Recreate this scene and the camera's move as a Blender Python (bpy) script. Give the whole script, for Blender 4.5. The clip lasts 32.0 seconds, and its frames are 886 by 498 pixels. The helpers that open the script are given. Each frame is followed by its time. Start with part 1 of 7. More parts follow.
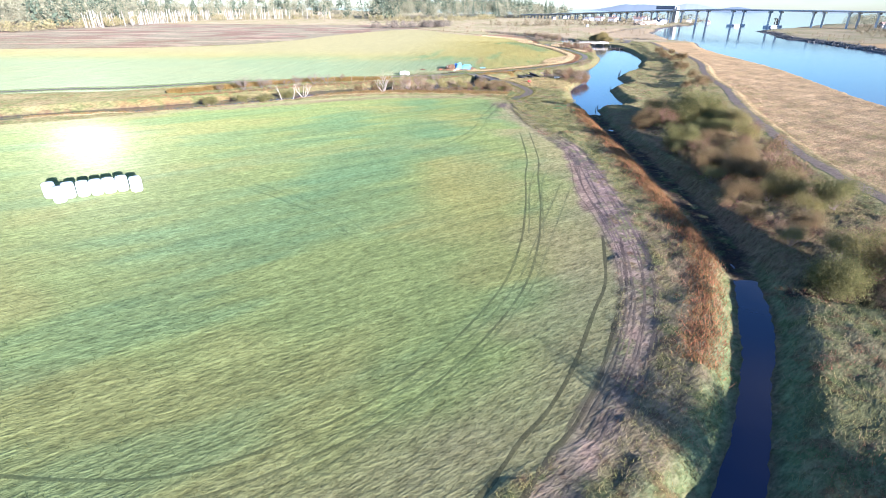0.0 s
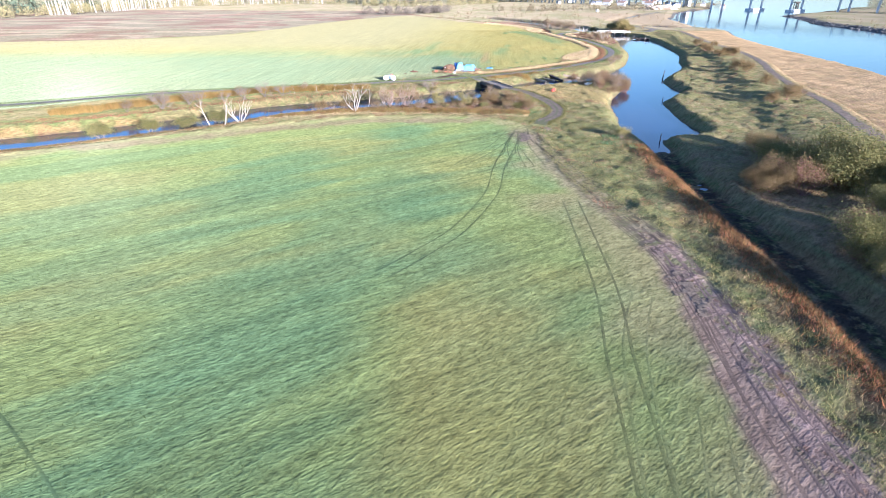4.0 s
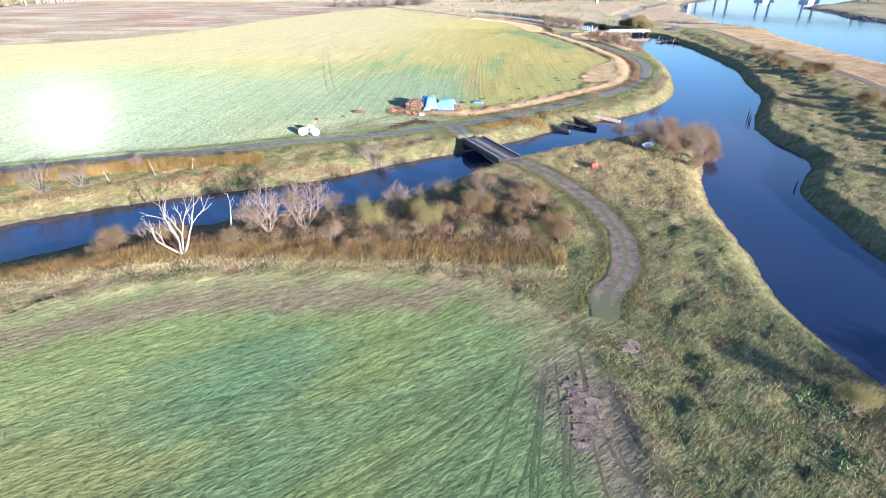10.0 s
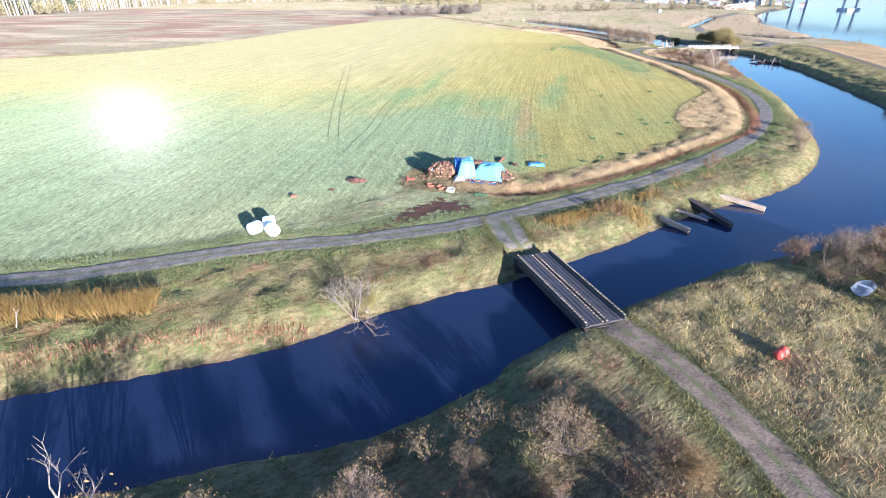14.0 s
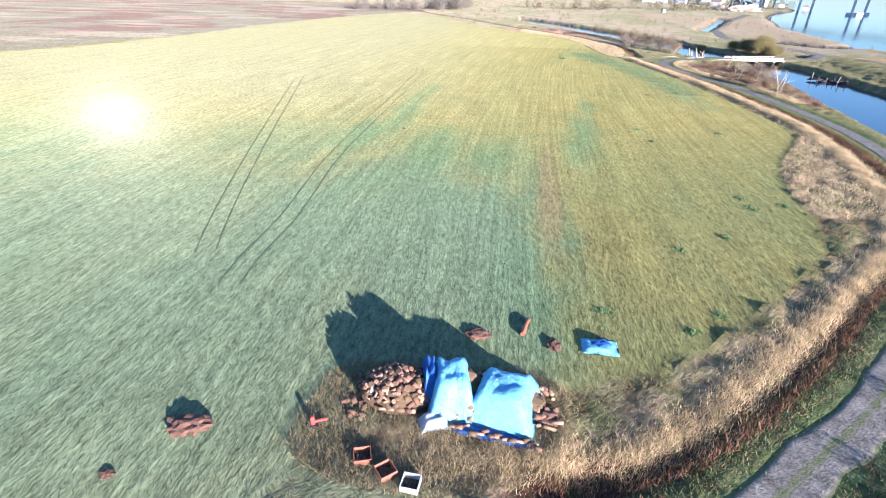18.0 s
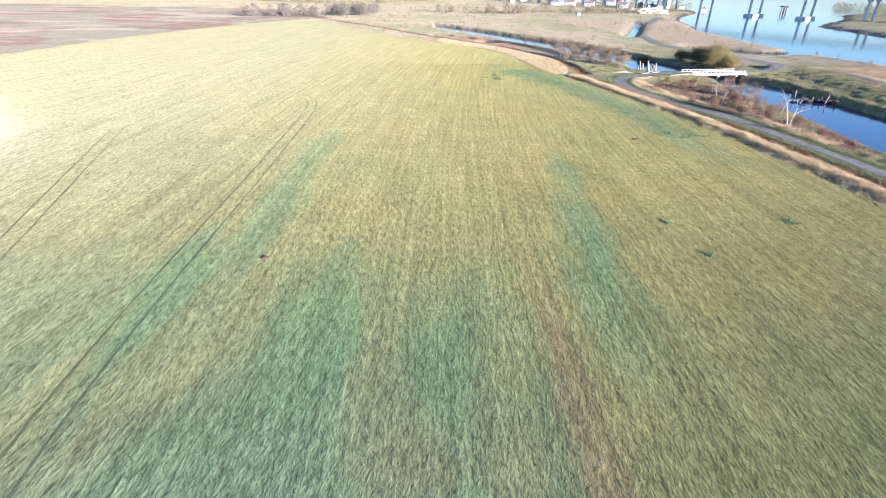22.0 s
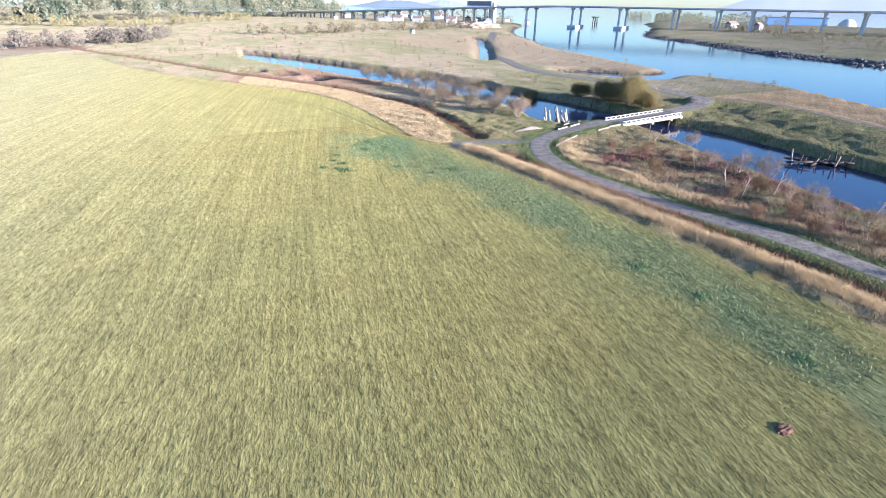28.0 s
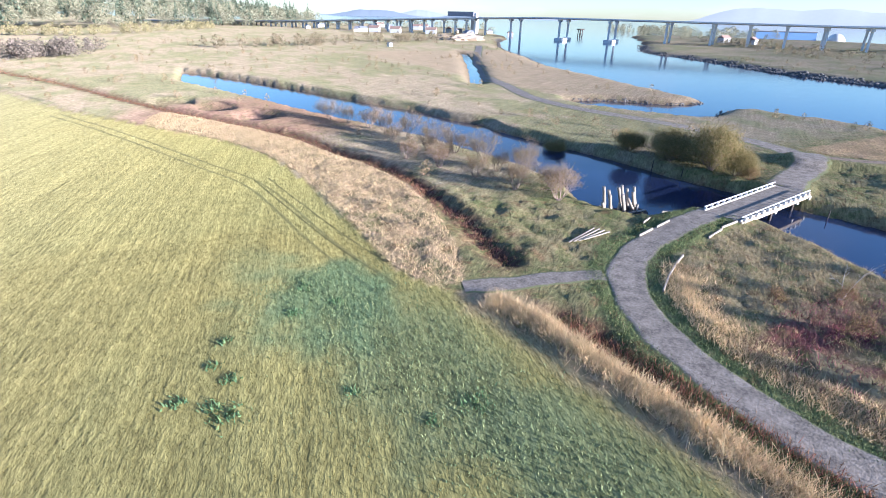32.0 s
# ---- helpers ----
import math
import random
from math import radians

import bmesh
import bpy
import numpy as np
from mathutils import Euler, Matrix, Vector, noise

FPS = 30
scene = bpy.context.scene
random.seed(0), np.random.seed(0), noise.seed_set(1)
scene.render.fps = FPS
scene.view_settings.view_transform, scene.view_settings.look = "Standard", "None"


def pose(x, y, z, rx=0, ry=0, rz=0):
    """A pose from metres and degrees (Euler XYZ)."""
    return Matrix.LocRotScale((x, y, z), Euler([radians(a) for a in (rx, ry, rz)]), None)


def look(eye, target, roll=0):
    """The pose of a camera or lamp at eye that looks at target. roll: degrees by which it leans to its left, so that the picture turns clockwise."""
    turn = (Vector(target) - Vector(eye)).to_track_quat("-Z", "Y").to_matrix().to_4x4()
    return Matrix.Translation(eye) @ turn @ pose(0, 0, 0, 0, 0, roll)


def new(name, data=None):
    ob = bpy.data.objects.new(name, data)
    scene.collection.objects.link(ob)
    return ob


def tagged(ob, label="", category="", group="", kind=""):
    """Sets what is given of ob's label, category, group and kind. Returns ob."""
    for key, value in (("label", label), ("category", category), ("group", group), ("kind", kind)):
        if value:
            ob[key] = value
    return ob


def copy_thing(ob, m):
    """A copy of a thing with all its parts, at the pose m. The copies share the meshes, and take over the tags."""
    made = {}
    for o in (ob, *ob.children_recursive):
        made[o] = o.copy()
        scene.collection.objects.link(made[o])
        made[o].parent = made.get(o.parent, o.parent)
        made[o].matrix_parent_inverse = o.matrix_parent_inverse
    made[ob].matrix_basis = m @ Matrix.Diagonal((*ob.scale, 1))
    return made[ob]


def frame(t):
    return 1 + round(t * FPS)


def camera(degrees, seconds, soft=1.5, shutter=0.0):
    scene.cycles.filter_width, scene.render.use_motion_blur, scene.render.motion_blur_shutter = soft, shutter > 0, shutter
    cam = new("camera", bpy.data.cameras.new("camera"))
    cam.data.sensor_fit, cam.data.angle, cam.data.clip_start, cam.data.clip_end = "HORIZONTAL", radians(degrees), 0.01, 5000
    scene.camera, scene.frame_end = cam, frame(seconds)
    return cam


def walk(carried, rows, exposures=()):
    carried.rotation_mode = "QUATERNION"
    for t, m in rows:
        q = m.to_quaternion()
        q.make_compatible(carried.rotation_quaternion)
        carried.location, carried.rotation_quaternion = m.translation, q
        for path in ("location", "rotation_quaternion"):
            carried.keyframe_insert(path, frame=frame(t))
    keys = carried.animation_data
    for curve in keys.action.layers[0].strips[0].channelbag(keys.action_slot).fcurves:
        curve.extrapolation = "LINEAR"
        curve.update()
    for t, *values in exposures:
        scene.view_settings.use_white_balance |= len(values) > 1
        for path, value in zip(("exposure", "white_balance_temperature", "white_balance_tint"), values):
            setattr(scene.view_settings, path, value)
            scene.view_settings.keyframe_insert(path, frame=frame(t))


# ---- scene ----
cam = camera(81.1, 32.0, soft=0.95)
PATH = [
    (0, (-0.953, -24.358, 18.405), (-0.935, -22.548, 17.556), 0.4),
    (0.5, (-0.8, -19.755, 18.396), (-0.786, -17.943, 17.549), 0.4),
    (1, (-0.733, -15.166, 18.471), (-0.721, -13.355, 17.622), 0.4),
    (1.5, (-0.639, -10.545, 18.54), (-0.631, -8.735, 17.69), 0.4),
    (2, (-0.567, -5.852, 18.611), (-0.559, -4.043, 17.759), 0.4),
    (2.5, (-0.535, -1.141, 18.595), (-0.527, 0.661, 17.727), 0.7),
    (3, (-0.47, 3.557, 18.509), (-0.463, 5.35, 17.623), 0.9),
    (3.5, (-0.193, 8.143, 18.417), (-0.194, 9.934, 17.528), 0.4),
    (5.5, (0.547, 26.738, 18.369), (0.67, 28.508, 17.447), -0.0),
    (6, (0.57, 31.24, 18.391), (0.719, 33.008, 17.468), -0.0),
    (6.5, (0.824, 35.595, 18.383), (0.992, 37.361, 17.46), 0.1),
    (7, (1.198, 40.148, 18.41), (1.379, 41.914, 17.488), 0.0),
    (7.5, (1.728, 44.718, 18.46), (1.918, 46.482, 17.536), 0.1),
    (8, (2.377, 49.096, 18.47), (2.571, 50.861, 17.549), 0.0),
    (8.5, (3.074, 53.393, 18.519), (3.27, 55.159, 17.6), -0.0),
    (9, (3.76, 57.66, 18.668), (3.919, 59.425, 17.742), -0.3),
    (9.5, (4.192, 61.807, 18.662), (4.303, 63.577, 17.738), 0.3),
    (10, (4.811, 65.889, 18.723), (4.867, 67.66, 17.796), 0.2),
    (10.5, (5.339, 69.947, 18.727), (5.336, 71.718, 17.798), 0.1),
    (11, (5.712, 73.907, 18.729), (5.663, 75.677, 17.799), 0.1),
    (11.5, (6.042, 77.761, 18.703), (5.958, 79.531, 17.777), -0.1),
    (12, (6.133, 81.731, 18.67), (6.031, 83.501, 17.743), 0.0),
    (12.5, (6.111, 85.603, 18.578), (5.998, 87.374, 17.655), -0.0),
    (13, (6.091, 89.366, 18.52), (5.974, 91.139, 17.6), 0.1),
    (13.5, (5.957, 93.146, 18.501), (5.849, 94.921, 17.586), 0.1),
    (14, (5.847, 96.975, 18.409), (5.752, 98.755, 17.502), 0.2),
    (14.5, (5.833, 100.856, 18.384), (5.746, 102.64, 17.483), 0.1),
    (16.5, (5.53, 119.239, 17.888), (5.477, 121.014, 16.968), 1.3),
    (17, (5.533, 123.572, 17.826), (5.484, 125.345, 16.902), 1.6),
    (17.5, (5.498, 127.785, 17.723), (5.45, 129.559, 16.803), 1.4),
    (18, (5.314, 132.067, 17.67), (5.272, 133.84, 16.746), 1.7),
    (18.5, (5.239, 136.286, 17.584), (5.197, 138.06, 16.662), 1.6),
    (19, (5.115, 140.577, 17.52), (5.075, 142.352, 16.599), 1.6),
    (19.5, (5.151, 144.912, 17.437), (5.132, 146.689, 16.519), 1.5),
    (20, (5.179, 149.238, 17.311), (5.244, 151.016, 16.397), 1.5),
    (20.5, (5.332, 153.715, 17.187), (5.468, 155.492, 16.279), 1.3),
    (21, (5.467, 158.233, 17.154), (5.642, 160.005, 16.242), 1.5),
    (21.5, (5.709, 162.77, 17.14), (5.92, 164.537, 16.227), 1.5),
    (22, (5.981, 167.103, 17.093), (6.225, 168.869, 16.186), 1.6),
    (22.5, (6.356, 171.53, 17.138), (6.656, 173.288, 16.233), 1.6),
    (23, (6.761, 175.943, 17.226), (7.131, 177.688, 16.321), 1.5),
    (23.5, (7.296, 180.384, 17.282), (7.718, 182.118, 16.379), 1.6),
    (24, (8.165, 184.843, 17.144), (8.612, 186.571, 16.242), 1.7),
    (24.5, (9.13, 189.107, 17.031), (9.612, 190.828, 16.133), 1.7),
    (25, (10.104, 193.387, 17.004), (10.642, 195.09, 16.104), 1.7),
    (25.5, (11.127, 197.763, 17.044), (11.732, 199.442, 16.142), 1.8),
    (27.5, (16.108, 215.543, 17.288), (16.826, 217.198, 16.426), 0.4),
    (28, (17.592, 220.096, 17.321), (18.362, 221.733, 16.466), 0.7),
    (28.5, (19.142, 224.659, 17.267), (19.96, 226.277, 16.422), 0.5),
    (29, (20.925, 229.103, 17.181), (21.751, 230.717, 16.335), 0.7),
    (29.5, (22.748, 233.395, 17.204), (23.576, 235.009, 16.362), 0.7),
    (30, (24.556, 237.59, 17.352), (25.386, 239.207, 16.517), 0.7),
    (30.5, (26.417, 241.876, 17.532), (27.251, 243.494, 16.702), 0.9),
    (31, (28.309, 246.21, 17.641), (29.145, 247.83, 16.818), 1.0),
    (31.5, (30.138, 250.666, 17.731), (30.979, 252.285, 16.91), 1.1),
    (32, (31.951, 255.149, 17.743), (32.798, 256.762, 16.918), 1.3),
]
walk(cam, [(t, look(eye, target, roll)) for t, eye, target, roll in PATH], exposures=[(0.0, 2.22, 5800, 17), (32.0, 2.22, 5800, 17)])

# ---- sky and sun: clear low morning sun behind the camera ----
SUN_EL, SUN_AZ = radians(11.3), radians(34.0)
TO_SUN = Vector((math.sin(SUN_AZ) * math.cos(SUN_EL), -math.cos(SUN_AZ) * math.cos(SUN_EL), math.sin(SUN_EL)))
world = bpy.data.worlds.new("clear_sky")
scene.world = world
world.use_nodes = True
wt = world.node_tree
sky = wt.nodes.new("ShaderNodeTexSky")
sky.sky_type = "NISHITA"
sky.sun_disc = False
sky.sun_elevation = SUN_EL
sky.sun_rotation = math.pi - SUN_AZ
sky.air_density, sky.dust_density, sky.ozone_density = 1.0, 0.3, 4.8
wt.nodes["Background"].inputs["Strength"].default_value = 0.085
# thin high wisps of cloud, seen again in the still water
way = wt.nodes.new("ShaderNodeTexCoord")
flat = wt.nodes.new("ShaderNodeVectorMath")
flat.operation = "MULTIPLY"
flat.inputs[1].default_value = (2.2, 2.2, 9.0)
wt.links.new(way.outputs["Generated"], flat.inputs[0])
wisp = wt.nodes.new("ShaderNodeTexNoise")
wisp.inputs["Scale"].default_value, wisp.inputs["Detail"].default_value, wisp.inputs["Roughness"].default_value = 1.3, 6, 0.62
wt.links.new(flat.outputs[0], wisp.inputs["Vector"])
veil = wt.nodes.new("ShaderNodeMapRange")
veil.inputs["From Min"].default_value, veil.inputs["From Max"].default_value, veil.inputs["To Max"].default_value = 0.5, 0.8, 0.4
wt.links.new(wisp.outputs["Fac"], veil.inputs["Value"])
cloud = wt.nodes.new("ShaderNodeMix")
cloud.data_type = "RGBA"
cloud.inputs[7].default_value = (3.6, 3.5, 3.6, 1)
wt.links.new(veil.outputs[0], cloud.inputs[0])
wt.links.new(sky.outputs[0], cloud.inputs[6])
wt.links.new(cloud.outputs[2], wt.nodes["Background"].inputs["Color"])
sun = new("sun", bpy.data.lights.new("sun", "SUN"))
sun.data.energy, sun.data.angle, sun.data.color = 4.6, radians(0.55), (1.0, 0.94, 0.86)
sun.matrix_world = look((60, -80, 60), Vector((60, -80, 60)) - TO_SUN)

# ---- materials ----
def mat(name, colour, rough=0.85, metal=0.0, vary=0.25, scale=3.0, fine=30.0, bump=0.25, bump_scale=25.0, obj_vary=0.0, stain=None, attr=None, coord="Object", spec=0.3, translucent=0.0, island=0.0, depth=0.02, soft_diffuse=0.0):
    """A two-scale procedural surface: large blotches, fine grain, relief."""
    m = bpy.data.materials.new(name)
    m.use_nodes = True
    nt = m.node_tree
    N, L = nt.nodes, nt.links
    b = N["Principled BSDF"]
    b.inputs["Roughness"].default_value = rough
    b.inputs["Metallic"].default_value = metal
    b.inputs["Specular IOR Level"].default_value = spec
    b.inputs["Diffuse Roughness"].default_value = soft_diffuse
    tc = N.new("ShaderNodeTexCoord")
    n1 = N.new("ShaderNodeTexNoise")
    n1.inputs["Scale"].default_value, n1.inputs["Detail"].default_value = scale, 4
    n2 = N.new("ShaderNodeTexNoise")
    n2.inputs["Scale"].default_value, n2.inputs["Detail"].default_value = fine, 3
    for n in (n1, n2):
        L.new(tc.outputs[coord], n.inputs["Vector"])
    add = N.new("ShaderNodeMath")
    add.operation = "ADD"
    L.new(n1.outputs["Fac"], add.inputs[0])
    L.new(n2.outputs["Fac"], add.inputs[1])
    ramp = N.new("ShaderNodeMapRange")
    ramp.inputs["From Min"].default_value, ramp.inputs["From Max"].default_value = 0.6, 1.4
    ramp.inputs["To Min"].default_value, ramp.inputs["To Max"].default_value = 1 - vary, 1 + vary
    L.new(add.outputs[0], ramp.inputs["Value"])
    mul = N.new("ShaderNodeVectorMath")
    mul.operation = "SCALE"
    L.new(ramp.outputs[0], mul.inputs["Scale"])
    if attr:
        a = N.new("ShaderNodeAttribute")
        a.attribute_name = attr
        L.new(a.outputs["Color"], mul.inputs[0])
    else:
        mul.inputs[0].default_value = colour
    out = mul.outputs[0]
    if stain:
        mx = N.new("ShaderNodeMix")
        mx.data_type = "RGBA"
        st = N.new("ShaderNodeTexNoise")
        st.inputs["Scale"].default_value, st.inputs["Detail"].default_value = stain[1], 5
        L.new(tc.outputs[coord], st.inputs["Vector"])
        mr = N.new("ShaderNodeMapRange")
        mr.inputs["From Min"].default_value, mr.inputs["From Max"].default_value = stain[2], stain[2] + 0.12
        L.new(st.outputs["Fac"], mr.inputs["Value"])
        L.new(mr.outputs[0], mx.inputs[0])
        L.new(out, mx.inputs[6])
        mx.inputs[7].default_value = (*stain[0], 1)
        out = mx.outputs[2]
    if obj_vary or island:
        src = N.new("ShaderNodeObjectInfo") if obj_vary else N.new("ShaderNodeNewGeometry")
        hs = N.new("ShaderNodeHueSaturation")
        mr = N.new("ShaderNodeMapRange")
        v = obj_vary or island
        mr.inputs["To Min"].default_value, mr.inputs["To Max"].default_value = 1 - v, 1 + v
        L.new(src.outputs["Random" if obj_vary else "Random Per Island"], mr.inputs["Value"])
        L.new(mr.outputs[0], hs.inputs["Value"])
        mh = N.new("ShaderNodeMapRange")
        mh.inputs["To Min"].default_value, mh.inputs["To Max"].default_value = 0.5 + v * 0.06, 0.5 - v * 0.06
        L.new(src.outputs["Random" if obj_vary else "Random Per Island"], mh.inputs["Value"])
        L.new(mh.outputs[0], hs.inputs["Hue"])
        L.new(out, hs.inputs["Color"])
        out = hs.outputs[0]
    L.new(out, b.inputs["Base Color"])
    if bump:
        n3 = N.new("ShaderNodeTexNoise")
        n3.inputs["Scale"].default_value, n3.inputs["Detail"].default_value = bump_scale, 5
        L.new(tc.outputs[coord], n3.inputs["Vector"])
        bp = N.new("ShaderNodeBump")
        bp.inputs["Strength"].default_value, bp.inputs["Distance"].default_value = bump, depth
        L.new(n3.outputs["Fac"], bp.inputs["Height"])
        L.new(bp.outputs[0], b.inputs["Normal"])
    if translucent:
        tr = N.new("ShaderNodeBsdfTranslucent")
        L.new(out, tr.inputs["Color"])
        ms = N.new("ShaderNodeMixShader")
        ms.inputs[0].default_value = translucent
        L.new(b.outputs[0], ms.inputs[1])
        L.new(tr.outputs[0], ms.inputs[2])
        L.new(ms.outputs[0], N["Material Output"].inputs["Surface"])
    return m


def ground_material():
    """Soil and turf colour from the plan's zones, with drill rows, tussocks, grain and a put-in sunward glint."""
    m = mat("turf_and_soil", (0.1, 0.1, 0.1), 0.95, vary=0.12, scale=0.35, fine=1.7, bump=0.0, attr="soil", coord="Object", spec=0.04, soft_diffuse=0.65)
    m.cycles.use_bump_map_correction = False
    nt = m.node_tree
    N, L = nt.nodes, nt.links
    b = N["Principled BSDF"]
    tc = N["Texture Coordinate"]

    def field(name):
        a = N.new("ShaderNodeAttribute")
        a.attribute_name = name
        return a.outputs["Fac"]

    def math_(op, a, c, d=None):
        n = N.new("ShaderNodeMath")
        n.operation = op
        for k, v in enumerate((a, c, d)):
            if v is None:
                continue
            if isinstance(v, (int, float)):
                n.inputs[k].default_value = v
            else:
                L.new(v, n.inputs[k])
        return n.outputs[0]

    def noise_(vec, scale, detail, rough):
        n = N.new("ShaderNodeTexNoise")
        n.inputs["Scale"].default_value, n.inputs["Detail"].default_value, n.inputs["Roughness"].default_value = scale, detail, rough
        L.new(vec, n.inputs["Vector"])
        return n.outputs["Fac"]

    def span(v, lo, hi, to_lo, to_hi):
        n = N.new("ShaderNodeMapRange")
        for k, w in (("From Min", lo), ("From Max", hi), ("To Min", to_lo), ("To Max", to_hi)):
            n.inputs[k].default_value = w
        L.new(v, n.inputs["Value"])
        return n.outputs[0]

    def scaled(c, f):
        n = N.new("ShaderNodeVectorMath")
        n.operation = "SCALE"
        L.new(c, n.inputs[0])
        L.new(f, n.inputs["Scale"])
        return n.outputs[0]

    row, along, turf = field("row"), field("along"), field("turf")

    def lanes(across, length):
        v = N.new("ShaderNodeCombineXYZ")
        L.new(math_("MULTIPLY", row, across), v.inputs[0])
        L.new(math_("MULTIPLY", along, length), v.inputs[1])
        return v.outputs[0]

    def turned(vec, angle):
        n = N.new("ShaderNodeMapping")
        n.inputs["Rotation"].default_value = (0, 0, angle)
        L.new(vec, n.inputs["Vector"])
        return n.outputs[0]

    rows = noise_(lanes(1.6, 0.045), 1.0, 5, 0.6)
    tuft = noise_(turned(lanes(3.6, 1.25), 0.6), 1.0, 4, 0.62)
    speck = noise_(turned(lanes(8.0, 4.0), 0.9), 1.0, 2, 0.6)
    out = scaled(b.inputs["Base Color"].links[0].from_socket, span(rows, 0.34, 0.66, 0.83, 1.17))
    # rank growth outside the fields: dry, rust and green patches a stride across
    rank = span(turf, 1.1, 1.45, 0.0, 1.0)
    for k, (tint, size, lo, amount) in enumerate((((0.075, 0.10, 0.034), 0.5, 0.50, 0.6), ((0.235, 0.185, 0.095), 0.9, 0.53, 0.55), ((0.115, 0.06, 0.034), 0.7, 0.54, 0.6))):
        shift = N.new("ShaderNodeVectorMath")
        shift.inputs[1].default_value = (31.0 * k, 17.0 * k, 3.0)
        L.new(tc.outputs["Object"], shift.inputs[0])
        patch = span(noise_(shift.outputs[0], size, 7, 0.68), lo, lo + 0.1, 0.0, amount)
        mx = N.new("ShaderNodeMix")
        mx.data_type = "RGBA"
        L.new(math_("MULTIPLY", patch, rank), mx.inputs[0])
        L.new(out, mx.inputs[6])
        mx.inputs[7].default_value = (*tint, 1)
        out = mx.outputs[2]
    # fine grain of single tufts: pale crowns, gap shade put into the colour
    grain = math_("MULTIPLY_ADD", speck, 0.5, tuft)
    out = scaled(out, span(grain, 0.52, 0.92, 0.54, 1.28))
    L.new(out, b.inputs["Base Color"])
    relief = math_("MULTIPLY", math_("MULTIPLY_ADD", rows, 0.5, grain), turf)
    bp = N.new("ShaderNodeBump")
    bp.inputs["Strength"].default_value, bp.inputs["Distance"].default_value = 0.5, 0.14
    L.new(relief, bp.inputs["Height"])
    L.new(bp.outputs[0], b.inputs["Normal"])
    # dewy pasture: gloss lobes with normals fixed sunward put in the bright spot
    wet = math_("MULTIPLY", field("dew_glint"), span(grain, 0.5, 0.95, 0.5, 1.5))
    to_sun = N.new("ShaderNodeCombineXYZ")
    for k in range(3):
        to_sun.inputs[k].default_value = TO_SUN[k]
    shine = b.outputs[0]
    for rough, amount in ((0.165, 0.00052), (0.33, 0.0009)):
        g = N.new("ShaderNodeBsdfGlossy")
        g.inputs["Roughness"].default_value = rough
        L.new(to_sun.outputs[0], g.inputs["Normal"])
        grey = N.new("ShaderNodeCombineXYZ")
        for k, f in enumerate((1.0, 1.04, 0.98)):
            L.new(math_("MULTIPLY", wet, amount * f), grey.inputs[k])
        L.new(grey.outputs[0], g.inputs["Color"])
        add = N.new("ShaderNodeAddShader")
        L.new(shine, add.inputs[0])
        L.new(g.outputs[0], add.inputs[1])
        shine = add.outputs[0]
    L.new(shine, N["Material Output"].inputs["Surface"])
    return m


def water_material():
    m = bpy.data.materials.new("calm_water")
    m.use_nodes = True
    nt = m.node_tree
    N, L = nt.nodes, nt.links
    b = N["Principled BSDF"]
    b.inputs["Base Color"].default_value = (0.012, 0.020, 0.050, 1)
    b.inputs["Roughness"].default_value = 0.09
    b.inputs["IOR"].default_value = 1.333
    tc = N.new("ShaderNodeTexCoord")
    n = N.new("ShaderNodeTexNoise")
    n.inputs["Scale"].default_value, n.inputs["Detail"].default_value = 0.7, 4
    L.new(tc.outputs["Object"], n.inputs["Vector"])
    bp = N.new("ShaderNodeBump")
    bp.inputs["Strength"].default_value, bp.inputs["Distance"].default_value = 0.12, 0.05
    L.new(n.outputs["Fac"], bp.inputs["Height"])
    L.new(bp.outputs[0], b.inputs["Normal"])
    return m


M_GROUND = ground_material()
M_WATER = water_material()
M_GRAVEL = mat("grey_gravel", (0.185, 0.158, 0.132), 0.95, vary=0.6, scale=1.1, fine=6.0, bump=0.6, bump_scale=9, depth=0.05, spec=0.2)
M_DIRT = mat("packed_dirt", (0.175, 0.13, 0.095), 0.95, vary=0.6, scale=1.1, fine=6.0, bump=0.6, bump_scale=9, depth=0.05, spec=0.2)
M_MUD = mat("wet_brown_mud", (0.10, 0.052, 0.036), 0.9, spec=0.1, vary=0.45, scale=0.9, fine=9.0, bump=0.7, bump_scale=8, depth=0.06)
M_RUT = mat("pressed_dark_turf", (0.115, 0.125, 0.062), 0.95, attr="soil", vary=0.4, scale=0.8, fine=7.0, bump=0.5, bump_scale=12, depth=0.03, spec=0.1)


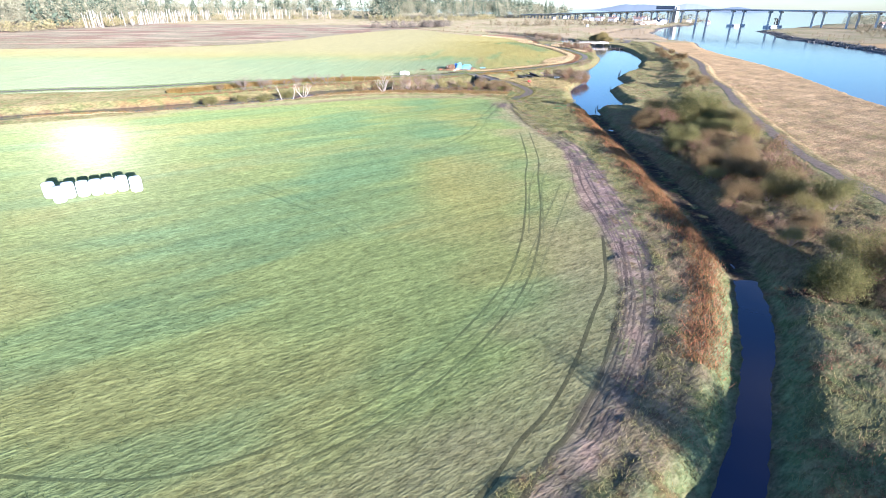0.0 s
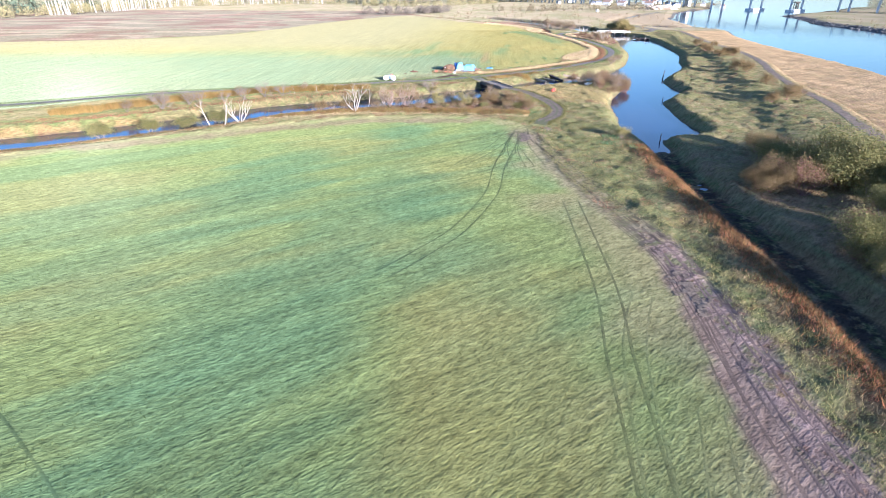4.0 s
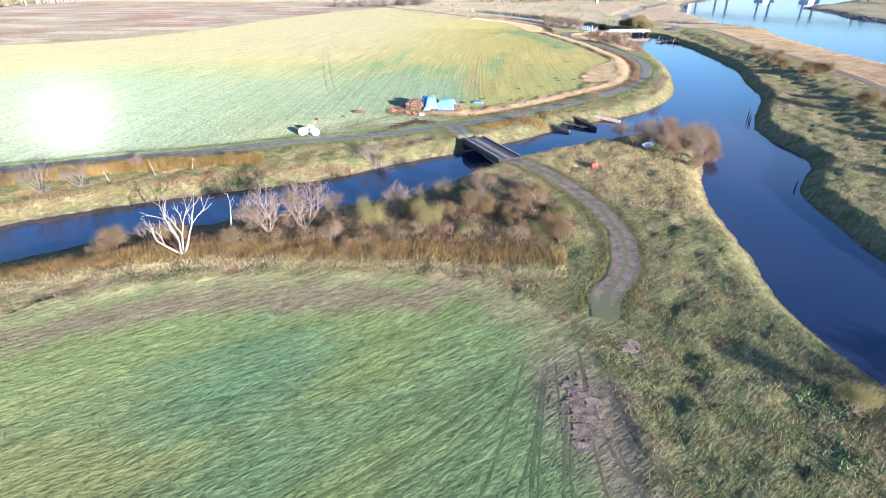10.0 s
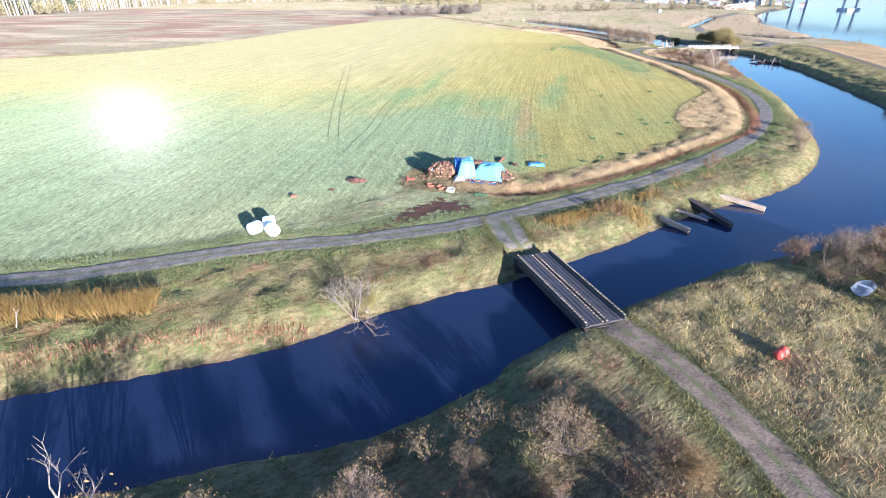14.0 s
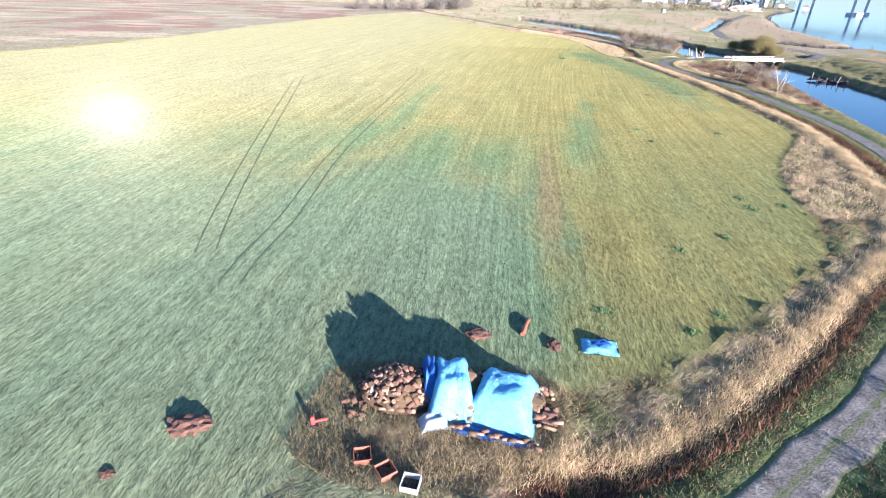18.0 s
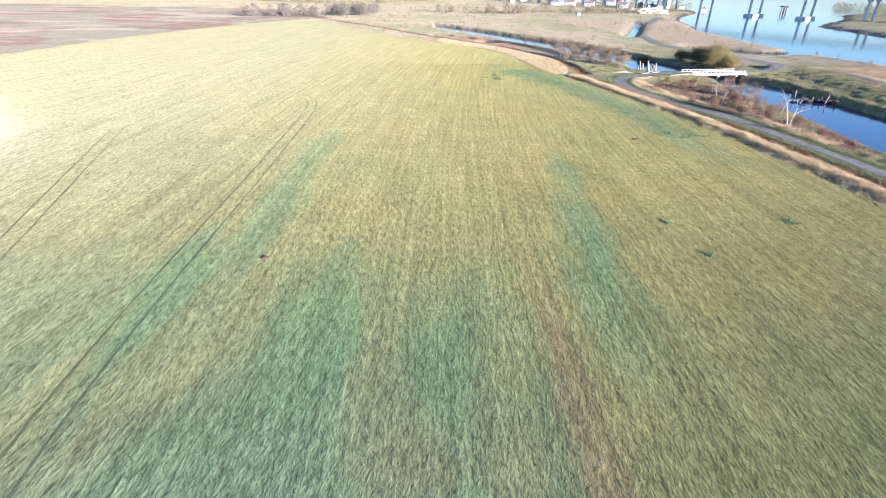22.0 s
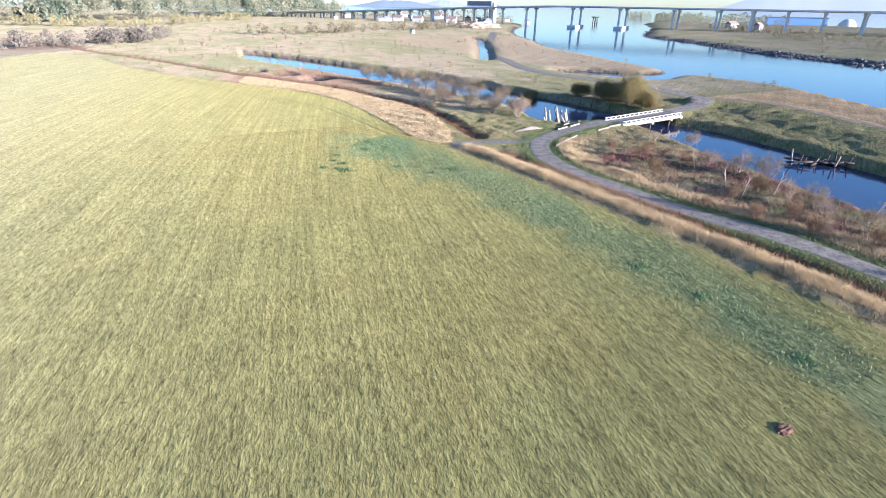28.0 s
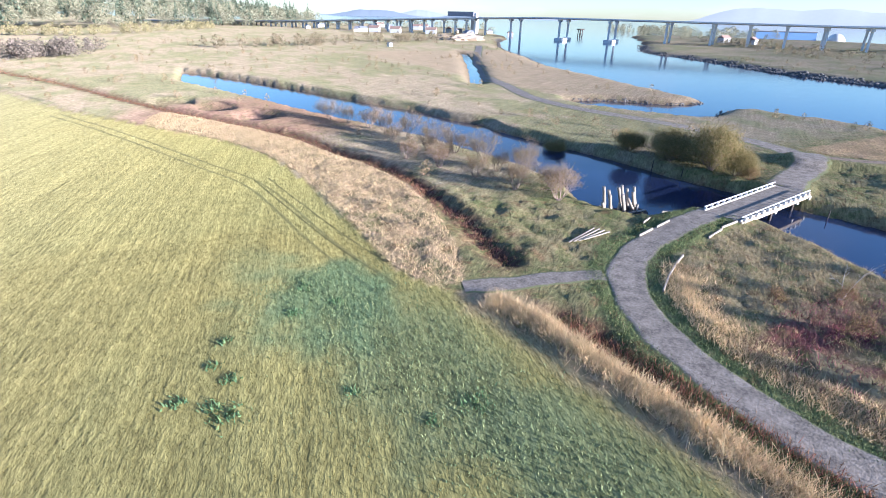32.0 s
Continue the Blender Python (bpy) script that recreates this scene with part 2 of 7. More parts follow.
def wear_road(m, grass):
    """Grass creeping into the road's edges and along its middle, between two bare wheel tracks."""
    N, L = m.node_tree.nodes, m.node_tree.links
    b = N["Principled BSDF"]
    base = b.inputs["Base Color"].links[0].from_socket
    a = N.new("ShaderNodeAttribute")
    a.attribute_name = "across"
    n = N.new("ShaderNodeTexNoise")
    n.inputs["Scale"].default_value, n.inputs["Detail"].default_value, n.inputs["Roughness"].default_value = 1.6, 6, 0.7
    L.new(N["Texture Coordinate"].outputs["Object"], n.inputs["Vector"])
    w = N.new("ShaderNodeMath")
    w.operation = "MULTIPLY_ADD"
    L.new(n.outputs["Fac"], w.inputs[0])
    w.inputs[1].default_value = 0.9
    L.new(a.outputs["Fac"], w.inputs[2])
    r = N.new("ShaderNodeMapRange")
    r.inputs["From Min"].default_value, r.inputs["From Max"].default_value = 0.92, 1.15
    L.new(w.outputs[0], r.inputs["Value"])
    mx = N.new("ShaderNodeMix")
    mx.data_type = "RGBA"
    L.new(r.outputs[0], mx.inputs[0])
    L.new(base, mx.inputs[6])
    mx.inputs[7].default_value = (*grass, 1)
    L.new(mx.outputs[2], b.inputs["Base Color"])


wear_road(M_GRAVEL, (0.125, 0.13, 0.062))
wear_road(M_DIRT, (0.125, 0.122, 0.06))
M_GRASS = mat("pasture_blades", (0.1, 0.1, 0.1), 0.8, vary=0.25, scale=0.3, fine=2.0, bump=0, island=0.22, translucent=0.4, spec=0.03, attr="soil")
M_ROUGH = mat("rough_sedge_blades", (0.195, 0.18, 0.072), 0.85, vary=0.35, scale=0.07, fine=0.4, bump=0, island=0.45, translucent=0.35, spec=0.15)
M_STRAW = mat("dry_straw_blades", (0.52, 0.39, 0.225), 0.85, vary=0.25, scale=0.1, fine=0.6, bump=0, island=0.3, translucent=0.25, spec=0.2)
M_DULL = mat("dull_dry_blades", (0.245, 0.19, 0.105), 0.85, vary=0.3, scale=0.1, fine=0.6, bump=0, island=0.35, translucent=0.2, spec=0.15)
M_RUST = mat("rust_dock_blades", (0.20, 0.105, 0.06), 0.85, vary=0.4, scale=0.15, fine=0.8, bump=0, island=0.5, translucent=0.15, spec=0.15)
M_CATTAIL = mat("amber_reed_blades", (0.24, 0.16, 0.055), 0.85, vary=0.35, scale=0.15, fine=0.8, bump=0, island=0.4, translucent=0.2, spec=0.15)
M_DOCK = mat("lush_green_leaves", (0.11, 0.19, 0.08), 0.7, vary=0.3, scale=0.2, fine=1.0, bump=0, island=0.4, translucent=0.25)
M_TWIG = mat("grey_brown_twigs", (0.23, 0.175, 0.14), 0.9, vary=0.3, scale=1.0, fine=6.0, bump=0, obj_vary=0.25, spec=0.1)
M_TWIG_RED = mat("reddish_twigs", (0.19, 0.105, 0.085), 0.9, vary=0.3, scale=1.0, fine=6.0, bump=0, obj_vary=0.25, spec=0.1)
M_LEAF_Y = mat("yellow_green_leaves", (0.24, 0.205, 0.075), 0.8, vary=0.25, scale=0.6, fine=3.0, bump=0, island=0.45, translucent=0.3)
M_LEAF_G = mat("olive_green_leaves", (0.165, 0.155, 0.055), 0.8, vary=0.25, scale=0.6, fine=3.0, bump=0, island=0.45, translucent=0.25)
M_LEAF_B = mat("brown_leaves", (0.185, 0.13, 0.06), 0.85, vary=0.25, scale=0.6, fine=3.0, bump=0, island=0.45, translucent=0.25)
M_SNAG = mat("bleached_bare_wood", (0.35, 0.30, 0.25), 0.8, vary=0.25, scale=1.5, fine=12, bump=0.4, bump_scale=10)
M_DEADGREY = mat("grey_leafless_wood", (0.19, 0.155, 0.13), 0.85, vary=0.25, scale=1.5, fine=12, bump=0)

# ---- plan ----
LAGOON_W = [(-4, -32), (5, -15), (11, -8.8), (13.5, -5.5), (16, -1.8), (19, 3.7), (22.5, 11.4), (24, 16.5), (25.2, 28), (26.7, 45), (27.7, 60), (28.5, 72), (29.3, 80), (29.7, 87), (29.2, 94.5), (31, 102.3), (32.8, 112.2), (35.5, 119.7), (39.5, 127.5), (42, 134), (39, 138), (35.3, 137.2), (30, 135.2), (25.7, 133.3), (22, 130.8), (17.2, 128.0), (12, 124.2)]
CANAL_S = [(6.7, 119.8), (3.4, 117.3), (-0.7, 115.2), (-5.3, 113.7), (-10.4, 112.1), (-15.3, 110.3), (-20, 109), (-25, 105.9), (-30, 102.5), (-36, 96), (-41, 92.5), (-58, 82), (-75, 76), (-140, 40)]
CANAL_N = [(-142, 46), (-76, 81), (-60, 89), (-44, 99.8), (-35.5, 108), (-29, 112), (-21, 115.5), (-13, 118.3), (-5.4, 121.4), (-0.9, 124.7), (4.3, 128), (9.4, 130.5), (17.5, 136), (24.2, 141.5), (29, 145), (38, 150.2), (45, 156.5), (52.5, 167), (58.5, 181), (65.7, 202), (70.6, 224), (72, 231), (75.5, 244), (77, 253), (78.5, 263), (82, 276), (84, 284)]
POND_W = [(79, 289.5), (73.5, 290.5), (71, 296), (73.7, 303), (73, 314), (69, 331.5), (65, 342), (58, 361), (49, 388), (36, 423)]
POND_E = [(38, 451), (48.6, 431), (60, 404), (74.5, 366), (78, 359), (81, 345.5), (84, 340), (83.2, 335), (86.5, 318), (88.4, 308), (89.2, 298), (91, 291)]
LAGOON_E = [(92, 284), (94, 277), (93.5, 266), (92.5, 256), (92, 248), (90, 238), (86, 218), (81.2, 198), (73.2, 178.7), (68, 164.5), (56.3, 146.3), (52.8, 138.1), (51.7, 126.1), (44.1, 116.4), (42.5, 110.2), (40.6, 99.2), (40.5, 92.3), (39.1, 89.5), (36.1, 88.1), (32.8, 87.4), (32.0, 84.5), (31.3, 80.5), (30.2, 74), (29.4, 60), (28.3, 45), (26.9, 28), (25.6, 17), (24.1, 11), (21.7, 5), (17.4, -2), (14.9, -6.2), (12.6, -9.8), (6.5, -17), (-2.5, -33)]
RIVER_W = [(60, -400), (78, -100), (86, 20), (93, 80), (101, 110), (113, 150), (121, 190), (128, 230), (140, 275), (152, 305), (151, 322), (147, 333), (132, 327), (126, 331), (119, 345), (117, 353), (121, 358), (131, 355), (139, 346), (151, 344), (155, 363), (164, 397), (172, 433), (193, 478), (222, 545), (268, 620), (322, 690), (400, 850), (600, 1200)]
RIVER_E = [(1300, 1180), (700, 900), (560, 770), (440, 640), (372, 572), (318, 520), (298, 495), (288, 462), (270, 420), (252, 382), (246, 347), (238, 310), (227, 270), (210, 216), (190, 150), (180, 60), (185, -100), (190, -400)]
CREEK_POOLS = [[(37.5, 374.5), (41.8, 372), (42.4, 368.5), (39, 368.5)], [(43.8, 360), (48.2, 360.8), (49.4, 357), (45, 355.6)], [(30, 382.5), (35, 382), (36, 379), (31.5, 379.5)]]
DRAIN = [(113.5, 392), (125, 412), (148, 455), (178, 515)]
FIELD_S = [(-140, 28), (-75, 62), (-60, 70.5), (-45, 82), (-25, 92.2), (-18.4, 95), (-13, 97.2), (-6.2, 98), (3.3, 97.7), (10, 95.6), (13.5, 91), (14, 84), (13.6, 76), (14.5, 64), (16, 55), (17.3, 46), (17, 36), (15.5, 25), (13, 12), (10, 2), (6, -6), (-5, -14), (-60, -60), (-200, -120), (-300, 0)]
FIELD_N = [(-160, 60), (-97, 95.5), (-76, 101), (-55, 116), (-40, 123.5), (-22, 130), (-8, 137.5), (0, 147), (8, 151), (17, 153.5), (26.5, 161), (34, 168.5), (37, 176), (41, 188.5), (51.5, 204), (52.5, 222), (52, 246), (50.5, 262), (49, 278), (47.5, 283), (45.2, 288), (44.8, 300), (43.5, 322), (38.5, 338), (27, 356), (12, 380), (-2, 410), (-12, 440), (-34, 450), (-68, 367), (-82, 304), (-99, 260), (-135, 236), (-260, 190)]
STRIP = [(3.5, 147.4), (7.8, 147.0), (11.1, 147.2), (14.1, 148.1), (17.8, 150.5), (22.6, 154.5), (28.9, 159.7), (38, 167.8), (43.9, 174.5), (49.2, 187), (54.4, 206), (54.9, 222), (54.9, 236), (53.8, 248), (52.3, 262), (51.0, 272), (50.2, 278), (49.2, 281)]
DITCH = [(9, 145.9), (11, 146.2), (13.7, 146.6), (17.6, 148.5), (22.4, 152), (26.7, 155.7), (33, 161.6), (39.8, 166.8), (46.2, 173.2), (51.8, 186), (56.8, 205), (57.2, 222), (57.1, 236), (56.0, 248), (54.4, 262), (53.0, 272), (52.2, 277)]
DITCH_FAR = [(53.8, 285.5), (55.3, 298), (55.5, 313), (52, 325.4), (47.4, 341), (31.7, 369.5), (7, 423), (-11, 457), (-60, 560)]
ROAD_N = [(-160, 66), (-97, 100), (-76, 106), (-56, 117), (-39.3, 122.0), (-31, 125.3), (-22.5, 127.3), (-11.2, 132.1), (-3.5, 134.3), (4.8, 137.4), (9.4, 140.1), (14.6, 143.4), (20.7, 147.7), (27.9, 153.1), (37.8, 162.3), (45.8, 171.7), (54, 185.6), (58.9, 200.3), (60.6, 215), (60.6, 228), (60.1, 243), (57.6, 251.5), (55.9, 262.5), (55.8, 267), (56.3, 271.5), (58, 276), (60.6, 279.6), (65.8, 283.1), (74.6, 285.2), (79, 285.7)]
ROAD_E = [(92, 287.5), (98.8, 290.2), (108, 293.6), (113.5, 299.4), (115, 309.5), (113.4, 326), (109.5, 343), (110, 360), (116, 378.5), (128, 413.8), (160, 470), (215, 560)]
ROAD_S = [(109, 295), (113.2, 290), (116.7, 284), (112, 262), (103, 225), (97, 190), (89, 163), (80.5, 143), (73.5, 124), (68, 104.5), (63.5, 93), (56.5, 74), (48, 46.8), (45.5, 34.5), (44, 24), (38, -10), (25, -60)]
TRACK = [(15.6, 92.0), (16.6, 94.6), (18.2, 96.8), (19.7, 99.8), (20.6, 103.6), (20.5, 109.2), (19.3, 114.3), (17.4, 119.2), (14.6, 123.6)]
TRACK_END = [(10.9, 131.4), (9.6, 134.5), (8.6, 139.6)]
SIDE_DITCH = [(25.6, 8.6), (27.8, 7.6), (30.0, 5.8), (32.5, 2.5), (36, -3)]
MUD = [[(3.3, 143.7), (5.6, 142.4), (6.1, 141.0), (5.0, 140.1), (3.2, 140.2), (2.1, 139.2), (1.1, 138.0), (-1.2, 136.5), (-2.8, 135.6), (-3.6, 135.9), (-1.6, 137.2), (-0.6, 139.2), (0.8, 141.7), (2.6, 143.0)], [(11.4, 82), (12.6, 82.4), (13.2, 84.5), (12.8, 86.4), (11.8, 86.8), (11.2, 85)], [(15.9, 87.9), (16.4, 87.6), (17, 88.8), (16.6, 90), (16, 89.8)], [(16.9, 40), (17.8, 41), (18, 44), (17.6, 46), (16.8, 45), (16.6, 42)]]
HEAD_Y = [-14, -10, -6.5, -2.2, 2, 7, 14, 22, 31, 37.5, 46, 50, 54.5, 59, 65, 74, 86]
HEAD_X = [1.0, 3.5, 6.0, 8.8, 11.3, 13.2, 15.0, 15.9, 16.5, 17.4, 18.0, 18.2, 17.1, 16.0, 15.1, 14.1, 13.4]
HEAD_W = [1.0, 1.0, 1.1, 0.9, 1.1, 1.1, 1.5, 1.7, 2.2, 1.6, 1.4, 1.2, 1.4, 1.5, 1.7, 1.5, 1.1]
YARD = [(-42, 122.6), (-30, 126.6), (-22, 129), (-11.2, 133.6), (-3.5, 136), (4.8, 138.8), (8, 141), (7, 145), (2, 147.5), (-1, 149), (-2.4, 147.9), (-5.2, 144.2), (-7.9, 141.9), (-11.7, 137.2), (-22, 131.5), (-40, 124.2)]
SPUR = [(59.0, 280.4), (56.2, 281.6), (51.6, 282.4), (48.5, 283.4)]


def curve(pts, step=1.0, closed=False):
    """Points along a smooth line through the given ones."""
    p = np.array(pts, float)
    out = []
    n = len(p)
    for i in range(n if closed else n - 1):
        a, b, c, d = (p[(i + k) % n] if closed else p[min(max(i + k, 0), n - 1)] for k in (-1, 0, 1, 2))
        m = max(2, int(np.linalg.norm(c - b) / step))
        t = np.linspace(0, 1, m, endpoint=False)[:, None]
        out.append(0.5 * (2 * b + (c - a) * t + (2 * a - 5 * b + 4 * c - d) * t**2 + (3 * b - a - 3 * c + d) * t**3))
    if not closed:
        out.append(p[-1:])
    return np.concatenate(out)


def near(P, line, reach=1e9):
    """The distance of points P from a line of points, no more than reach."""
    best = np.full(len(P), reach)
    lo, hi = line.min(0) - reach, line.max(0) + reach
    idx = np.where(((P > lo) & (P < hi)).all(1))[0]
    if not len(idx):
        return best
    q = P[idx]
    d2 = np.full(len(q), reach**2)
    for a, b in zip(line[:-1], line[1:]):
        ab = b - a
        box = (np.minimum(a, b) - reach, np.maximum(a, b) + reach)
        k = np.where(((q > box[0]) & (q < box[1])).all(1))[0] if reach < 1e8 else np.arange(len(q))
        if not len(k):
            continue
        w = q[k] - a
        t = np.clip((w @ ab) / max(ab @ ab, 1e-9), 0, 1)
        e = w - t[:, None] * ab
        d2[k] = np.minimum(d2[k], (e * e).sum(1))
    best[idx] = np.sqrt(d2)
    return best


def inside(P, poly):
    """Which of the points P lie in a closed outline."""
    lo, hi = poly.min(0), poly.max(0)
    idx = np.where(((P > lo) & (P < hi)).all(1))[0]
    q = P[idx]
    odd = np.zeros(len(q), bool)
    x, y = q[:, 0], q[:, 1]
    for a, b in zip(poly, np.roll(poly, -1, 0)):
        if a[1] == b[1]:
            continue
        c = (a[1] > y) != (b[1] > y)
        odd[c] ^= x[c] < (b[0] - a[0]) * (y[c] - a[1]) / (b[1] - a[1]) + a[0]
    out = np.zeros(len(P), bool)
    out[idx] = odd
    return out


def smooth(a, b, v):
    t = np.clip((v - a) / (b - a), 0, 1)
    return t * t * (3 - 2 * t)


def wave_noise(P, size, seed, octaves=3):
    """Soft uneven variation from -1 to 1 over the plan."""
    r = np.random.RandomState(seed)
    out = np.zeros(len(P))
    for o in range(octaves):
        for _ in range(5):
            a = r.uniform(0, 2 * math.pi)
            k = 2 * math.pi / (size / 2**o) * r.uniform(0.6, 1.4)
            out += np.sin(P @ (k * np.array([math.cos(a), math.sin(a)])) + r.uniform(0, 7) + 1.3 * np.sin(P @ (0.6 * k * np.array([-math.sin(a), math.cos(a)])) + r.uniform(0, 7))) / 2**o
    return np.clip(out / 4.0, -1, 1)


LAGOON = np.concatenate([curve(s, 3.0) for s in (LAGOON_W, CANAL_S, CANAL_N, POND_W, POND_E, LAGOON_E)])
RIVER = np.concatenate([curve(RIVER_W, 14.0), curve(RIVER_E, 20.0)])
POOLS = [curve(p, 1.5, True) for p in CREEK_POOLS]
F_S, F_N = curve(FIELD_S, 6.0, True), curve(FIELD_N, 6.0, True)
L_STRIP, L_DITCH, L_DITCH_FAR, L_DRAIN = (curve(s, 2.0) for s in (STRIP, DITCH, DITCH_FAR, DRAIN))
ROADS = [curve(s, 2.0) for s in (ROAD_N, ROAD_E, ROAD_S, TRACK, TRACK_END, SPUR)]
WATER_Z = -1.2
L_SIDE = curve(SIDE_DITCH, 1.0)
L_LOWBANK = curve([(-75, 73), (-58, 79.5), (-41, 89.5), (-35.5, 93.5), (-29, 99.5), (-24, 103), (-19.5, 106), (-14.8, 107.5), (-10, 109.4), (-4.8, 111), (-0.2, 112.5), (4.0, 114.8)], 1.5)
L_CREEK = curve([(23.2, 13.5), (24.8, 17), (26.1, 28), (27.5, 45), (28.6, 60), (29.4, 73), (30.2, 79)], 1.5)
YARD_P, MUD_P = curve(YARD, 2.0, True), [curve(m, 0.4, True) for m in MUD]


def shore(P):
    """Distance from the water's edge, negative in the water."""
    d = np.full(len(P), 12.0)
    for ring, reach in ((LAGOON, 12.0), (RIVER, 12.0), (L_DRAIN, 14.0), *((p, 12.0) for p in POOLS)):
        if ring is L_DRAIN:
            s = near(P, ring, reach) - 2.0
        else:
            r = near(P, np.concatenate([ring, ring[:1]]), reach)
            s = np.where(inside(P, ring), -r, r)
        d = np.minimum(d, s)
    return d


L_DYKE = ROADS[2]
L_CREST = L_DYKE[4:] + 4.6 * np.stack([np.gradient(L_DYKE, axis=0)[4:, 1], -np.gradient(L_DYKE, axis=0)[4:, 0]], 1) / np.linalg.norm(np.gradient(L_DYKE, axis=0)[4:], axis=1)[:, None]
L_CREST = L_CREST[L_CREST[:, 1] < 281]


def land(P, s=None):
    """Height of the ground at points P of the plan."""
    s = shore(P) if s is None else s
    wob = 0.35 * wave_noise(P, 7.0, 3)
    fields = inside(P, F_S) | inside(P, F_N)
    lump = (0.16 * wave_noise(P, 3.0, 9, 2) + 0.10 * wave_noise(P, 1.5, 10, 1)) * smooth(0.5, 3.0, s) * smooth(340, 300, P[:, 1])
    lump = lump * np.where(inside(P, YARD_P), 0.25, 1.0) * np.where(P[:, 0] > np.interp(P[:, 1], [-60, 25, 75, 105, 143, 190, 262, 284], [26, 44, 57, 68, 80.5, 97, 112, 117]), 0.35, 1.0)
    lump = lump * smooth(0.7, 1.4, np.abs(P[:, 0] - np.interp(P[:, 1], HEAD_Y, HEAD_X)) / np.interp(P[:, 1], HEAD_Y, HEAD_W))
    for m in MUD_P:
        lump = np.where(inside(P, m), 0.1, 1.0) * lump
    z = np.where(fields, 0.03 * wave_noise(P, 9.0, 4), 0.10 * wave_noise(P, 6.0, 5, 4) + 0.05 + lump)
    z = z + 0.85 * smooth(8.5, 2.2, near(P, L_CREST, 14.0)) * (1 + 0.15 * wave_noise(P, 12, 6))
    for line, deep, half in ((L_DITCH, 0.4, 1.3), (L_DITCH_FAR, 0.5, 1.8), (L_SIDE, 0.9, 1.5)):
        z -= deep * smooth(half, 0.3, near(P, line, 6.0))
    road = np.full(len(P), 6.0)
    for r in ROADS:
        road = np.minimum(road, near(P, r, 6.0))
    k = smooth(3.6, 2.0, road)
    level = 0.08 + 0.95 * smooth(5.0, 2.0, near(P, L_DYKE, 8.0))
    for q, hq in ((np.array([79.0, 285.7]), 0.45), (np.array([92.0, 287.5]), 0.45), (np.array([14.6, 123.6]), 0.25), (np.array([10.9, 131.4]), 0.25)):
        level = np.maximum(level, hq * smooth(16.0, 3.0, np.linalg.norm(P - q, axis=1)))
    z = z * (1 - k) + (level - 0.05) * k
    far = smooth(500, 900, P[:, 1])
    top = z * (1 - far) + 0.6 * far
    top = np.where((P[:, 0] - 356) * 0.844 + (P[:, 1] - 651) * 0.536 > 260 + 60 * wave_noise(P, 300, 8), WATER_Z - 1.5, top)
    e = s + wob * smooth(0.0, 3.0, np.abs(s) + 0.8)
    low = smooth(9.0, 6.0, near(P, L_LOWBANK, 10.0))
    bank = smooth(-0.1, 2.3, e) * (1 - low) + smooth(-0.1, 8.0, e) * low
    out = np.where(e > -0.1, WATER_Z - 0.05 + (top - WATER_Z + 0.05) * bank, WATER_Z - 0.05 - 1.4 * smooth(0.1, 4.0, -e))
    # creek's upper reach: raised mud bed stands in for dark water, a thread left
    bed = WATER_Z + 0.06 + 0.3 * smooth(66, 52, P[:, 1]) * smooth(14, 24, P[:, 1]) + 0.09 * wave_noise(P, 5.0, 61)
    return np.where(near(P, L_CREEK, 3.0) < 2.0, np.maximum(out, bed), out)


def axis(lo, hi, step, low, high, grow):
    mid = np.arange(lo, hi + step / 2, step)
    up, v, d = [], hi, step
    while v < high:
        d *= 1 + grow
        v += d
        up.append(v)
    dn, v, d = [], lo, step
    while v > low:
        d *= 1 + grow
        v -= d
        dn.append(v)
    return np.array(dn[::-1] + list(mid) + up)


GX = axis(-42.0, 100.0, 0.62, -3500, 4200, 0.04)
GY = axis(-14.0, 300.0, 0.62, -900, 4600, 0.033)


